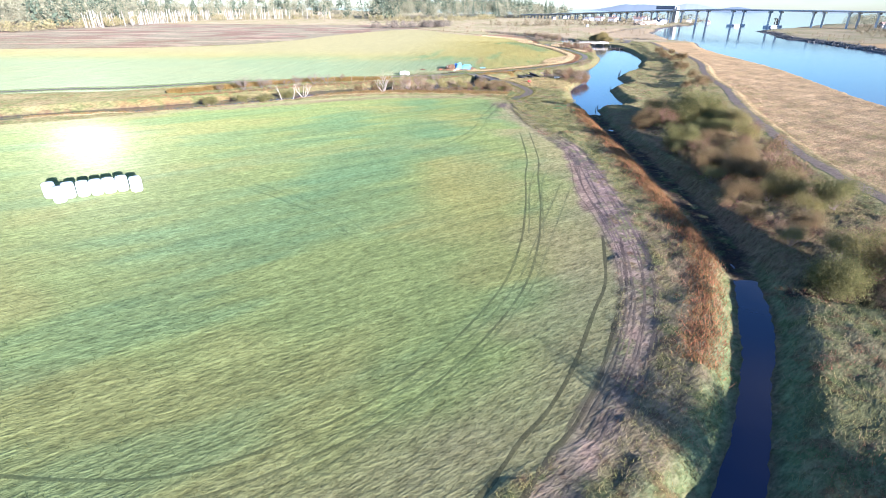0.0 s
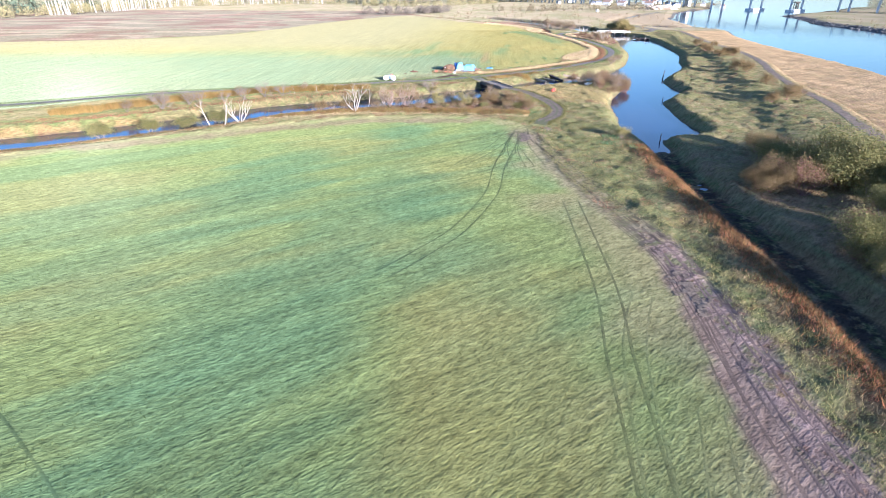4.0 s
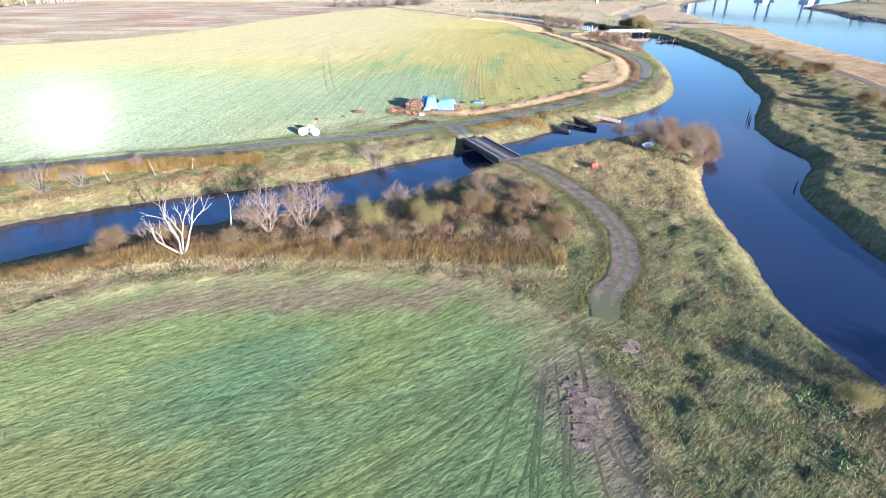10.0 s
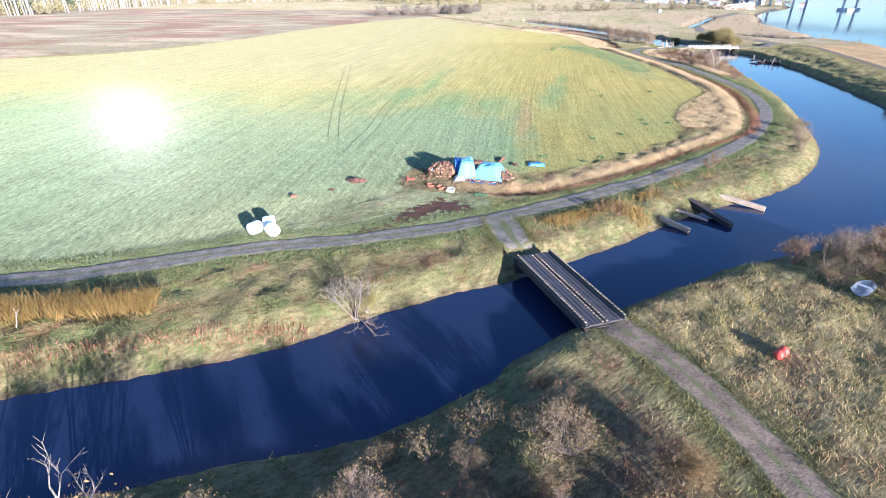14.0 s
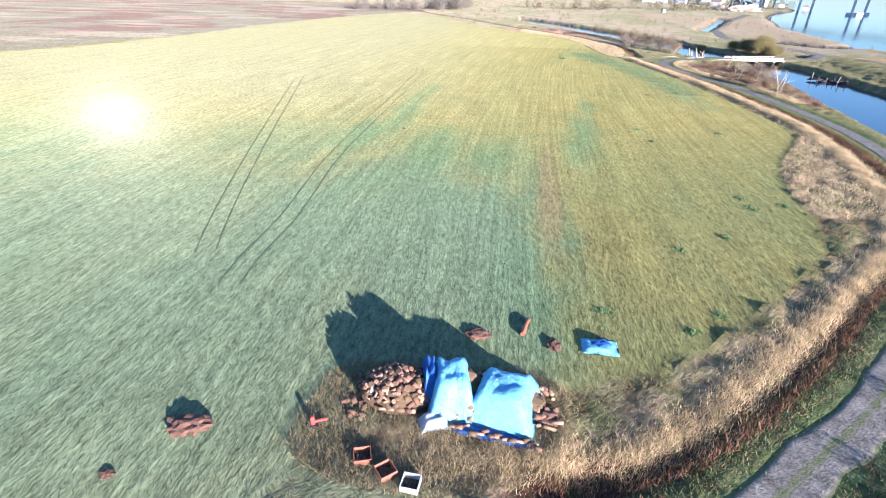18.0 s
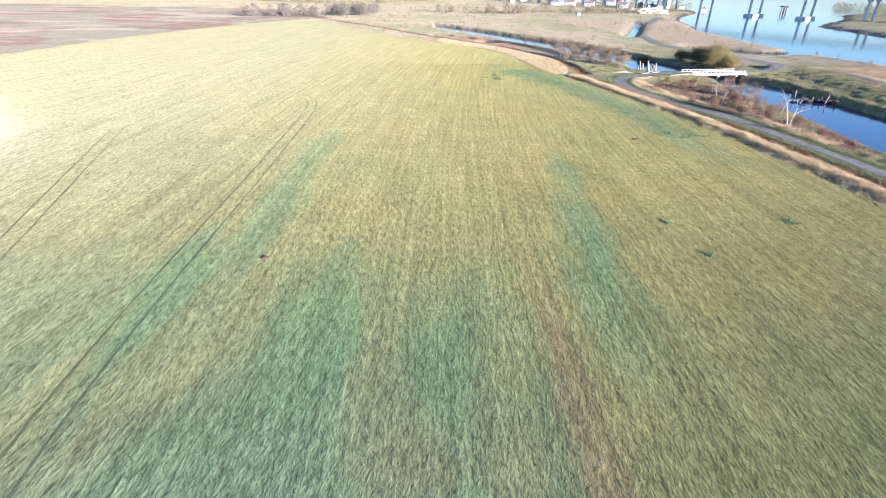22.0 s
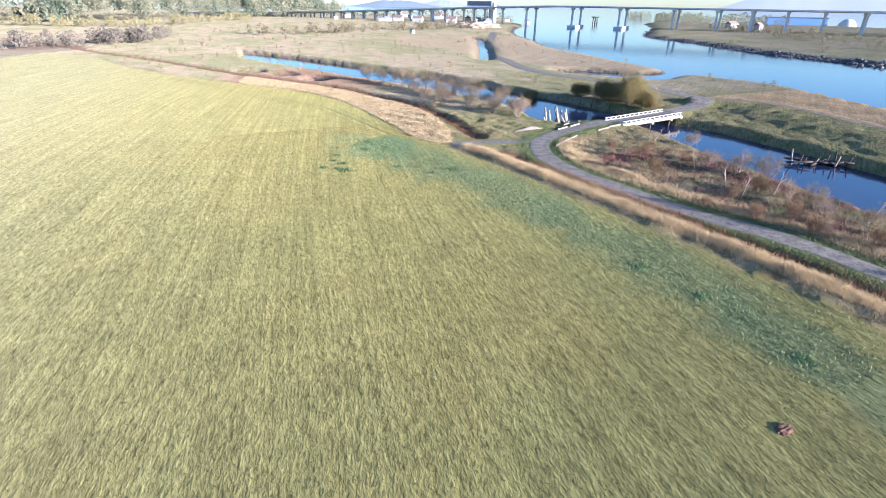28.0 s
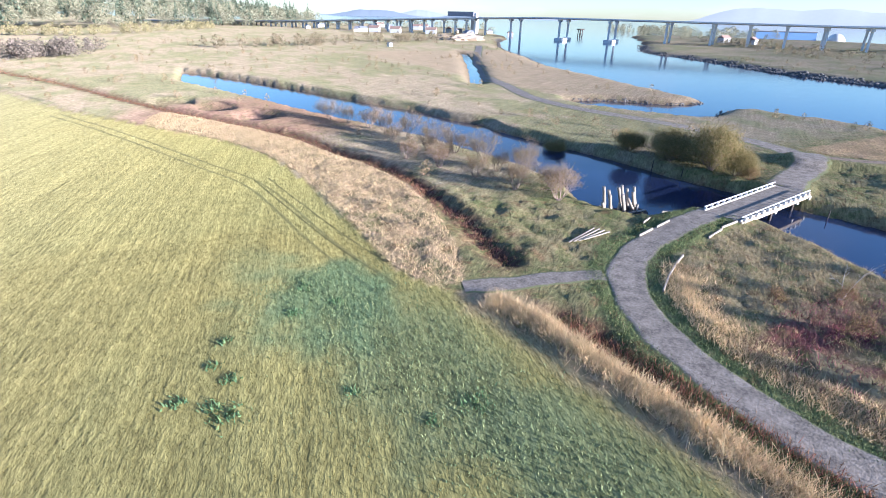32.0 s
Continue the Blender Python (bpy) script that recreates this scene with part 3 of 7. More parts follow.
def build_ground():
    X, Y = np.meshgrid(GX, GY)
    P = np.stack([X.ravel(), Y.ravel()], 1)
    s = shore(P)
    Z = land(P, s)
    n = len(P)
    # zones
    in_s, in_n = inside(P, F_S), inside(P, F_N)
    big, mid_, small = wave_noise(P, 60, 11), wave_noise(P, 14, 12), wave_noise(P, 4, 13)
    col = np.zeros((n, 3))
    rough = np.array([0.155, 0.145, 0.062])
    tan = np.array([0.33, 0.24, 0.13])
    rust = np.array([0.17, 0.085, 0.045])
    col[:] = rough
    k = smooth(-0.15, 0.55, mid_ + 0.5 * small)[:, None]
    col = col * (1 - k) + (0.65 * rough + 0.3 * tan) * k
    k = smooth(0.35, 0.75, small * 0.6 + big * 0.6)[:, None]
    col = col * (1 - 0.6 * k) + rust * 0.6 * k
    # dry marsh between dyke and river, and the flats to the north
    east = smooth(-3, 4, (P[:, 0] - np.interp(P[:, 1], [-60, 25, 75, 105, 143, 190, 262, 284], [26, 44, 57, 68, 80.5, 97, 112, 117]))) * (P[:, 1] < 300)
    warm = np.array([0.30, 0.205, 0.105]) * (1 + 0.18 * mid_[:, None])
    col = col * (1 - east[:, None]) + warm * east[:, None]
    north = smooth(296, 310, P[:, 1]) * ~in_n
    grassy = smooth(-0.25, 0.45, mid_ + big + 0.3 * small)[:, None]
    flats = np.array([0.255, 0.205, 0.128]) * (1 - grassy) + np.array([0.185, 0.172, 0.088]) * grassy
    col = col * (1 - north[:, None]) + flats * north[:, None]
    red_flat = smooth(26, 12, near(P, POOLS[1], 30)) * smooth(300, 315, P[:, 1]) * ~in_n
    col = col * (1 - 0.7 * red_flat[:, None]) + np.array([0.21, 0.11, 0.075]) * 0.7 * red_flat[:, None]
    spit = ((P[:, 0] > 118) & (P[:, 1] > 340) & (P[:, 1] < 520) & (s < 30) & (P[:, 0] < 230)).astype(float)[:, None]
    col = col * (1 - spit) + np.array([0.245, 0.19, 0.118]) * spit
    # fields
    row = np.where(in_n, P[:, 0] - 0.16 * (P[:, 1] - 210) - 0.0006 * (P[:, 1] - 230) ** 2, P[:, 0] * 0.55 - P[:, 1] * 0.83)
    along = np.where(in_n, P[:, 1], P[:, 0] * 0.83 + P[:, 1] * 0.55)
    olive, blue, straw = np.array([0.172, 0.188, 0.076]), np.array([0.098, 0.165, 0.08]), np.array([0.24, 0.198, 0.07])
    green = np.where(in_s[:, None], np.array([0.162, 0.195, 0.072]), olive)
    lane = np.stack([row, along * 0.14], 1)
    feather = 0.45 * wave_noise(lane, 5.0, 22, 3) + 0.1 * mid_
    k = (smooth(0.0, 0.6, wave_noise(P, 38, 21)) * np.where(in_s, 0.5, 0.8))[:, None]
    green = green * (1 - k) + (0.45 * olive + 0.55 * straw) * k
    for x, y, r in ((2, 168, 9), (8, 171, 7), (-6, 172, 6), (10, 160, 5), (-2, 182, 5), (-14, 196, 9), (-40, 150, 18), (-4, 86, 4), (8, 84, 6), (12, 74, 5), (-8, 55, 8), (-12, 42, 9), (4, 40, 6), (20, 205, 4), (-18, 62, 8), (-60, 190, 25), (-10, 158, 8), (0, 178, 8), (6, 164, 7), (-5, 66, 6), (-18, 71, 7), (0, 62, 5), (-10, 30, 9), (0, 50, 6), (-4, 86, 5), (-20, 20, 9)):
        k = smooth(1.25, 0.35, np.hypot((P[:, 0] - x) / r, (P[:, 1] - y) / (1.5 * r)) + feather)[:, None]
        k = k * np.where(in_s, 0.45, 0.75)[:, None]
        green = green * (1 - k) + blue * k
    k = (smooth(0.05, 0.55, wave_noise(lane, 7, 23, 3)) * in_n)[:, None]
    green = green * (1 - 0.25 * k) + blue * 0.25 * k
    k = (smooth(0.1, 0.6, wave_noise(np.stack([row, along * 0.3], 1), 16, 24, 3)) * in_s)[:, None]
    green = green * (1 - 0.38 * k) + blue * 0.38 * k
    k = (smooth(1.2, 0.4, np.hypot((P[:, 0] - 2.5) / 7, (P[:, 1] - 33) / 13) + 0.5 * feather) * in_s)[:, None]
    green = green * (1 - 0.5 * k) + straw * 0.5 * k
    sage = (smooth(205, 165, P[:, 1]) * smooth(17, 3, P[:, 0] - 0.1 * (P[:, 1] - 150) + 3 * feather) * in_n)[:, None]
    green = green * (1 - 0.8 * sage) + np.array([0.158, 0.19, 0.112]) * 0.8 * sage
    brn = (smooth(10, 14, P[:, 0] - 0.1 * (P[:, 1] - 160) + 2 * mid_) * smooth(235, 200, P[:, 1]) * in_n)[:, None]
    green = green * (1 - 0.5 * brn) + np.array([0.20, 0.165, 0.058]) * 0.5 * brn
    yel = (smooth(175, 215, P[:, 1]) * in_n)[:, None]
    green = green * (1 - 0.7 * yel) + straw * 0.7 * yel * (1 + 0.1 * mid_[:, None])
    yel = (smooth(230, 330, P[:, 1]) * in_n)[:, None]
    yel = yel * smooth(44, 26, P[:, 0])[:, None]
    green = green * (1 - 0.5 * yel) + np.array([0.235, 0.198, 0.078]) * 0.5 * yel
    # far left of the north field greyed to stand in for haze
    pale = (smooth(165, 235, P[:, 1]) * smooth(22, -40, P[:, 0] - 0.1 * (P[:, 1] - 160)) * in_n)[:, None]
    green = green * (1 - 0.75 * pale) + np.array([0.205, 0.19, 0.11]) * 0.75 * pale
    for x, y, rx, ry in ((-2.5, 213, 2.6, 18), (22.5, 203, 2.4, 9), (25.5, 217, 1.4, 7), (3, 193, 3.5, 9), (9.5, 188, 3.5, 8), (20, 194, 3.0, 8), (-7, 197, 3, 9)):
        k = smooth(1.4, 0.2, np.hypot((P[:, 0] - x - 0.13 * (P[:, 1] - y)) / rx, (P[:, 1] - y) / ry) + 0.8 * feather)[:, None] * 0.55
        green = green * (1 - k) + blue * k
    for i, (x, y, rx, ry) in enumerate(((38, 287, 5, 7), (42, 276, 5, 9), (45, 262, 4, 12), (46, 246, 3.5, 13), (46.5, 232, 3, 12))):
        k = smooth(1.3, 0.5, np.hypot((P[:, 0] - x) / rx, (P[:, 1] - y) / ry) + 0.35 * mid_ + 0.2 * small)[:, None]
        green = green * (1 - 0.55 * k) + np.array([0.15, 0.185, 0.09]) * 0.55 * k
    k = smooth(1.25, 0.5, np.hypot((P[:, 0] - 38.8) / 4.6, (P[:, 1] - 285.8) / 5.6) + 0.3 * mid_ + 0.3 * small)[:, None]
    green = green * (1 - 0.5 * k) + np.array([0.10, 0.18, 0.09]) * 0.5 * k
    for x, y, rx, ry in ((15.2, 186, 1.3, 12), (13.4, 174, 1.1, 9)):
        k = smooth(1.3, 0.3, np.hypot((P[:, 0] - x - 0.12 * (P[:, 1] - y)) / rx, (P[:, 1] - y) / ry) + 0.6 * feather)[:, None] * in_n[:, None]
        green = green * (1 - 0.6 * k) + np.array([0.205, 0.15, 0.075]) * 0.6 * k
    # worn brown turf along the edge of the south field and by the crossroads
    edge = near(P, np.concatenate([F_S, F_S[:1]]), 12.0)
    worn = (smooth(np.where(P[:, 1] < 62, 10.0, 4.0), 0.5, edge + 2.0 * mid_ + 2.0 * feather) * in_s)[:, None]
    green = green * (1 - 0.6 * worn) + np.array([0.215, 0.172, 0.098]) * 0.62 * worn
    brown_strip = (smooth(2.2, 0.6, np.abs(near(P, curve(FIELD_S[3:9], 2.0), 9.0) - 3.2) + 0.8 * small) * in_s)[:, None]
    green = green * (1 - 0.75 * brown_strip) + np.array([0.175, 0.132, 0.085]) * 0.75 * brown_strip
    yard = smooth(9, 4, near(P, curve([(-14, 135), (-4, 139), (4, 143), (9, 145)], 2.0), 12) + 2 * mid_)[:, None]
    green = green * (1 - 0.5 * yard) + np.array([0.19, 0.20, 0.105]) * 0.6 * yard
    f = (in_s | in_n)[:, None]
    col = np.where(f, green, col)
    tilled = ((P[:, 1] > 200) & (P[:, 0] < np.interp(P[:, 1], [190, 236, 260, 304, 367, 450, 480, 560], [-260, -135, -99, -82, -68, -34, -14, -66])) & (P[:, 1] < 560) & ~in_n)[:, None]
    furrow = smooth(0.05, 0.3, big + 0.35 * mid_)[:, None]
    stubble = smooth(0.25, 0.5, wave_noise(np.stack([P[:, 0] * 0.3, P[:, 1]], 1), 30, 62))[:, None]
    col = np.where(tilled, np.array([0.15, 0.13, 0.085]) * (1 - furrow) + np.array([0.135, 0.092, 0.064]) * furrow + np.array([0.06, 0.045, 0.032]) * stubble, col)
    pen = curve([(62, 281), (59.5, 268), (61, 252), (63, 240), (63.5, 226), (69, 226), (74, 246), (77, 264), (82, 280), (76, 283), (68, 281.5)], 3, True)
    k = inside(P, pen)[:, None] * smooth(-0.2, 0.5, mid_ + 0.6 * small)[:, None] * smooth(276, 266, P[:, 1] + 2 * small)[:, None]
    col = np.where(inside(P, pen)[:, None], (0.5 * tan + 0.5 * rough), col)
    col = col * (1 - k) + np.array([0.12, 0.06, 0.048]) * k
    k = (inside(P, pen) * smooth(1.2, 0.6, np.hypot((P[:, 0] - 65) / 5.0, (P[:, 1] - 268.4 + 0.25 * (P[:, 0] - 65)) / 1.7) + 0.35 * small))[:, None]
    col = col * (1 - 0.8 * k) + np.array([0.15, 0.036, 0.042]) * 0.8 * k
    thick = ((P[:, 0] > np.interp(P[:, 1], [-10, 0, 10, 28, 60, 80, 90, 116], [14, 20, 25, 27.4, 30, 32, 40.5, 44.5])) & (P[:, 1] < 116) & (P[:, 0] < np.interp(P[:, 1], [-60, 24, 75, 105, 143], [23, 41, 53, 64, 76])))[:, None] * smooth(84, 70, P[:, 1])[:, None]
    thick = thick * smooth(-1.5, 1.5, P[:, 1] - 9.5 + (P[:, 0] - 25.6))[:, None]
    k = thick * (0.55 + 0.4 * smooth(-0.5, 0.4, mid_ + 0.4 * small))[:, None]
    col = col * (1 - k) + np.array([0.195, 0.128, 0.07]) * k
    scrub = curve([(-26, 98), (-12, 102.5), (0, 102), (10, 101.5), (16, 103), (17.5, 110), (13, 119), (6, 117.5), (-4, 112.5), (-14, 108.5), (-26, 103.5)], 3, True)
    # brown scrub ground, darkened partly to put in shade under the growth
    k = inside(P, scrub)[:, None] * (0.75 + 0.2 * small[:, None]) * (1 - 0.7 * smooth(8.0, 5.0, s + small))[:, None]
    col = col * (1 - k) + (np.array([0.115, 0.082, 0.048]) * (1 + 0.3 * mid_[:, None])) * k
    # straw by the reed strips, dark ditches, bare banks
    dry = smooth(3.0, 1.2, near(P, L_STRIP, 6.0) + 0.5 * small)[:, None]
    col = col * (1 - dry) + tan * dry
    for tri in (curve([(49, 284), (45.5, 287), (45, 300), (44, 320), (39, 337), (28, 355), (33, 366), (46, 340), (51, 325), (54, 313), (53.5, 298)], 3, True), curve([(37, 175), (41, 188), (52, 203), (52.5, 196), (46, 181), (43, 176)], 3, True)):
        k = (inside(P, tri))[:, None]
        col = np.where(k, tan * (0.9 + 0.25 * small[:, None]), col)
    bank = ((s > 0) & (P[:, 0] < 6) & (P[:, 0] > -70) & (near(P, curve(CANAL_N[2:11], 3.0), 9.0) < 8.5) & ~inside(P, F_N) & ~inside(P, YARD_P))
    hue = smooth(-0.15, 0.2, np.sin(1.5 * s + 1.2 * mid_ + 0.6) * 0.6 + 0.5 * small)[:, None] * 0.65
    k = (bank * smooth(-8, -16, P[:, 0]) * 0.8 + bank * 0.1)[:, None]
    col = col * (1 - k) + (np.array([0.12, 0.135, 0.048]) * (1 - hue) + np.array([0.20, 0.105, 0.048]) * hue) * k
    k = (smooth(4.0, 1.5, s + 0.6 * small) * (s > 0) * (near(P, curve(CANAL_N[3:16], 3.0), 5.0) < 4.5) * 0.75)[:, None]
    col = col * (1 - k) + np.array([0.125, 0.115, 0.052]) * (1 + 0.3 * small[:, None]) * k
    dk = smooth(np.where(P[:, 1] < 175, 0.95, 1.5), 0.4, np.minimum(near(P, L_DITCH, 4), near(P, L_DITCH_FAR, 4)))[:, None]
    col = col * (1 - dk) + np.array([0.085, 0.045, 0.03]) * dk
    strip_w = near(P, curve([(13, -8), (18, 1), (22, 10), (24, 18), (24.5, 28), (25.5, 42), (26.5, 56)], 2.0), 12.0)
    k = (smooth(7.5, 5.0, strip_w + 1.2 * small) * (s > 0) * (0.25 + 0.75 * smooth(34, 20, P[:, 1])) * ~in_s * (P[:, 0] < np.interp(P[:, 1], [-20, -8, 1, 10, 18, 28, 56], [2, 13, 18, 22, 24, 25, 27.5])))[:, None]
    col = col * (1 - 0.7 * k) + (np.array([0.19, 0.145, 0.085]) * (1 + 0.3 * small[:, None])) * 0.7 * k
    k = smooth(1.5, 0.5, near(P, L_SIDE, 4))[:, None]
    col = col * (1 - k) + np.array([0.05, 0.04, 0.028]) * k
    k = (inside(P, YARD_P) * (0.85 + 0.15 * small))[:, None]
    col = col * (1 - k) + np.array([0.17, 0.185, 0.10]) * (1 + 0.25 * mid_[:, None]) * k
    # greener turf between headland and creek
    k = ((P[:, 0] > np.interp(P[:, 1], HEAD_Y, HEAD_X)) & (P[:, 0] < 31) & (s > 0.5) & ~in_s) * smooth(22, 36, P[:, 1]) * smooth(112, 98, P[:, 1]) * smooth(-0.5, 0.3, mid_ + 0.5 * small)
    col = col * (1 - 0.6 * k[:, None]) + np.array([0.115, 0.135, 0.052]) * 0.6 * k[:, None]
    # bright green margin at the foot of the pasture by the creek
    k = (smooth(2.6, 1.2, s + 0.5 * small) * smooth(30, 18, P[:, 1]) * (P[:, 0] < 26) * (P[:, 1] > -20) * (near(P, curve(LAGOON_W[:9], 3.0), 6.0) < 3.0))[:, None]
    col = col * (1 - k) + np.array([0.145, 0.17, 0.072]) * k
    # right bank by the start darkened: shade put into the ground colour
    k = ((P[:, 0] > np.interp(P[:, 1], [-20, -8, 1, 10], [4, 13, 18, 23])) & (P[:, 1] < 9.5 - (P[:, 0] - 25.6)) & (P[:, 0] < 60))[:, None]
    col = np.where(k, col * (0.85, 0.9, 0.9), col)
    k = (smooth(6.5, 3.5, s + 1.2 * small) * (s > 0) * smooth(6, 18, P[:, 1]) * smooth(92, 74, P[:, 1]) * (P[:, 0] < 30) * (near(P, curve(LAGOON_W[4:14], 3.0), 8.0) < 7.5))[:, None]
    col = col * (1 - 0.6 * k) + np.array([0.165, 0.092, 0.045]) * 0.6 * k
    riprap = (smooth(5.0, 2.5, s + small) * (s > -2) * smooth(225, 240, P[:, 0]) * (P[:, 1] > 200))[:, None]
    col = col * (1 - riprap) + np.array([0.06, 0.058, 0.058]) * riprap
    mud_bank = smooth(0.7, 0.0, s)[:, None]
    col = col * (1 - mud_bank) + np.array([0.10, 0.072, 0.045]) * mud_bank
    # near-black creek bed: shade and dark reflections put into its colour
    k = smooth(1.4, 0.7, near(P, L_CREEK, 4.0) + 0.2 * small)[:, None]
    col = col * (1 - k) + np.array([0.035, 0.027, 0.02]) * k
    # lush verges of the farm road, and the tawny point east of the curving track
    k = (smooth(3.4, 2.4, near(P, ROADS[0], 6.0) + 0.5 * small) * ~in_n * (0.65 - 0.25 * inside(P, YARD_P)))[:, None]
    col = col * (1 - k) + np.array([0.11, 0.15, 0.052]) * k
    point = curve([(14, 124), (19, 117), (22, 109), (25, 106), (31, 108), (33, 116), (36, 122), (30, 129), (22, 130)], 3, True)
    k = (inside(P, point) * smooth(106, 114, P[:, 1] + 2 * mid_) * 0.65)[:, None]
    col = col * (1 - k) + np.array([0.31, 0.245, 0.12]) * k
    # the muddy headland track
    head = np.interp(P[:, 1], HEAD_Y, HEAD_X)
    wide = np.interp(P[:, 1], HEAD_Y, HEAD_W) + 0.3
    k = smooth(1.15, 0.75, np.abs(P[:, 0] - head) / wide + 0.25 * small + 0.12 * mid_) * (P[:, 1] < 86) * (P[:, 1] > -14)
    k = (k * (0.35 + 0.65 * smooth(56, 48, P[:, 1])) * (0.6 + 0.4 * smooth(8, 18, P[:, 1])))[:, None]
    col = col * (1 - k) + np.array([0.20, 0.142, 0.112]) * (1 + 0.2 * small[:, None]) * k
    k = (smooth(3.2, 1.6, np.hypot(P[:, 0] - 12.2, (P[:, 1] - 84.5) * 0.6) + 0.8 * small))[:, None]
    col = col * (1 - 0.45 * k) + np.array([0.15, 0.115, 0.09]) * 0.45 * k
    col[:, 2] *= np.where(in_s | in_n, 1.0, 1.1)
    col = np.clip(col * (1 + 0.06 * small[:, None]), 0.01, 0.9)
    turf = np.where(in_s | in_n, 1.0, 1.5 - 0.25 * smooth(296, 310, P[:, 1]) - 0.2 * thick[:, 0] - 0.25 * east - 0.25 * np.maximum(tilled[:, 0], inside(P, YARD_P)))
    me = bpy.data.meshes.new("ground")
    nx, ny = len(GX), len(GY)
    me.vertices.add(n)
    me.vertices.foreach_set("co", np.stack([P[:, 0], P[:, 1], Z], 1).astype(np.float32).ravel())
    i = np.arange(n).reshape(ny, nx)
    quads = np.stack([i[:-1, :-1], i[:-1, 1:], i[1:, 1:], i[1:, :-1]], -1).reshape(-1, 4)
    me.loops.add(quads.size)
    me.loops.foreach_set("vertex_index", quads.ravel().astype(np.int32))
    me.polygons.add(len(quads))
    me.polygons.foreach_set("loop_start", np.arange(0, quads.size, 4, dtype=np.int32))
    me.update(calc_edges=True)
    me.polygons.foreach_set("use_smooth", np.ones(len(quads), bool))
    a = me.attributes.new("soil", "FLOAT_COLOR", "POINT")
    a.data.foreach_set("color", np.concatenate([col, np.ones((n, 1))], 1).astype(np.float32).ravel())
    # strength of the put-in sunward glint, fading northward on both fields
    dew_glint = np.where(in_s, 0.2 + 0.8 * smooth(74, 56, P[:, 1]), 0.3 + 0.7 * smooth(222, 190, P[:, 1])) * (in_s | in_n) * (0.8 + 0.3 * feather)
    for name, v in (("row", row), ("along", along), ("turf", turf), ("dew_glint", dew_glint)):
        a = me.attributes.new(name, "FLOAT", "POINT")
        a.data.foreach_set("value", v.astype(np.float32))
    me.materials.append(M_GROUND)
    ob = new("ground", me)
    return tagged(ob, "wide flat farmland of green turf, dry marsh and muddy banks", "ground", kind="structure"), Z.reshape(ny, nx), col.reshape(ny, nx, 3)


GROUND, GZ, GC = build_ground()


def height(x, y):
    """Height of the built ground at one place or at arrays of places."""
    x, y = np.atleast_1d(np.asarray(x, float)), np.atleast_1d(np.asarray(y, float))
    i = np.clip(np.searchsorted(GX, x) - 1, 0, len(GX) - 2)
    j = np.clip(np.searchsorted(GY, y) - 1, 0, len(GY) - 2)
    u = (x - GX[i]) / (GX[i + 1] - GX[i])
    v = (y - GY[j]) / (GY[j + 1] - GY[j])
    return (GZ[j, i] * (1 - u) + GZ[j, i + 1] * u) * (1 - v) + (GZ[j + 1, i] * (1 - u) + GZ[j + 1, i + 1] * u) * v


def soil_at(x, y):
    """Colour of the soil or turf at arrays of places."""
    i = np.clip(np.searchsorted(GX, x) - 1, 0, len(GX) - 2)
    j = np.clip(np.searchsorted(GY, y) - 1, 0, len(GY) - 2)
    u = ((x - GX[i]) / (GX[i + 1] - GX[i]))[:, None]
    v = ((y - GY[j]) / (GY[j + 1] - GY[j]))[:, None]
    return (GC[j, i] * (1 - u) + GC[j, i + 1] * u) * (1 - v) + (GC[j + 1, i] * (1 - u) + GC[j + 1, i + 1] * u) * v


def ground_at(x, y):
    return float(height(x, y)[0])


bmw = bmesh.new()
bmesh.ops.create_grid(bmw, x_segments=4, y_segments=4, size=4500)
me = bpy.data.meshes.new("water")
bmw.to_mesh(me)
bmw.free()
me.materials.append(M_WATER)
water = new("water", me)
water.location = (0, 500, WATER_Z)
tagged(water, "calm deep blue water reflecting the sky", "water", kind="structure")


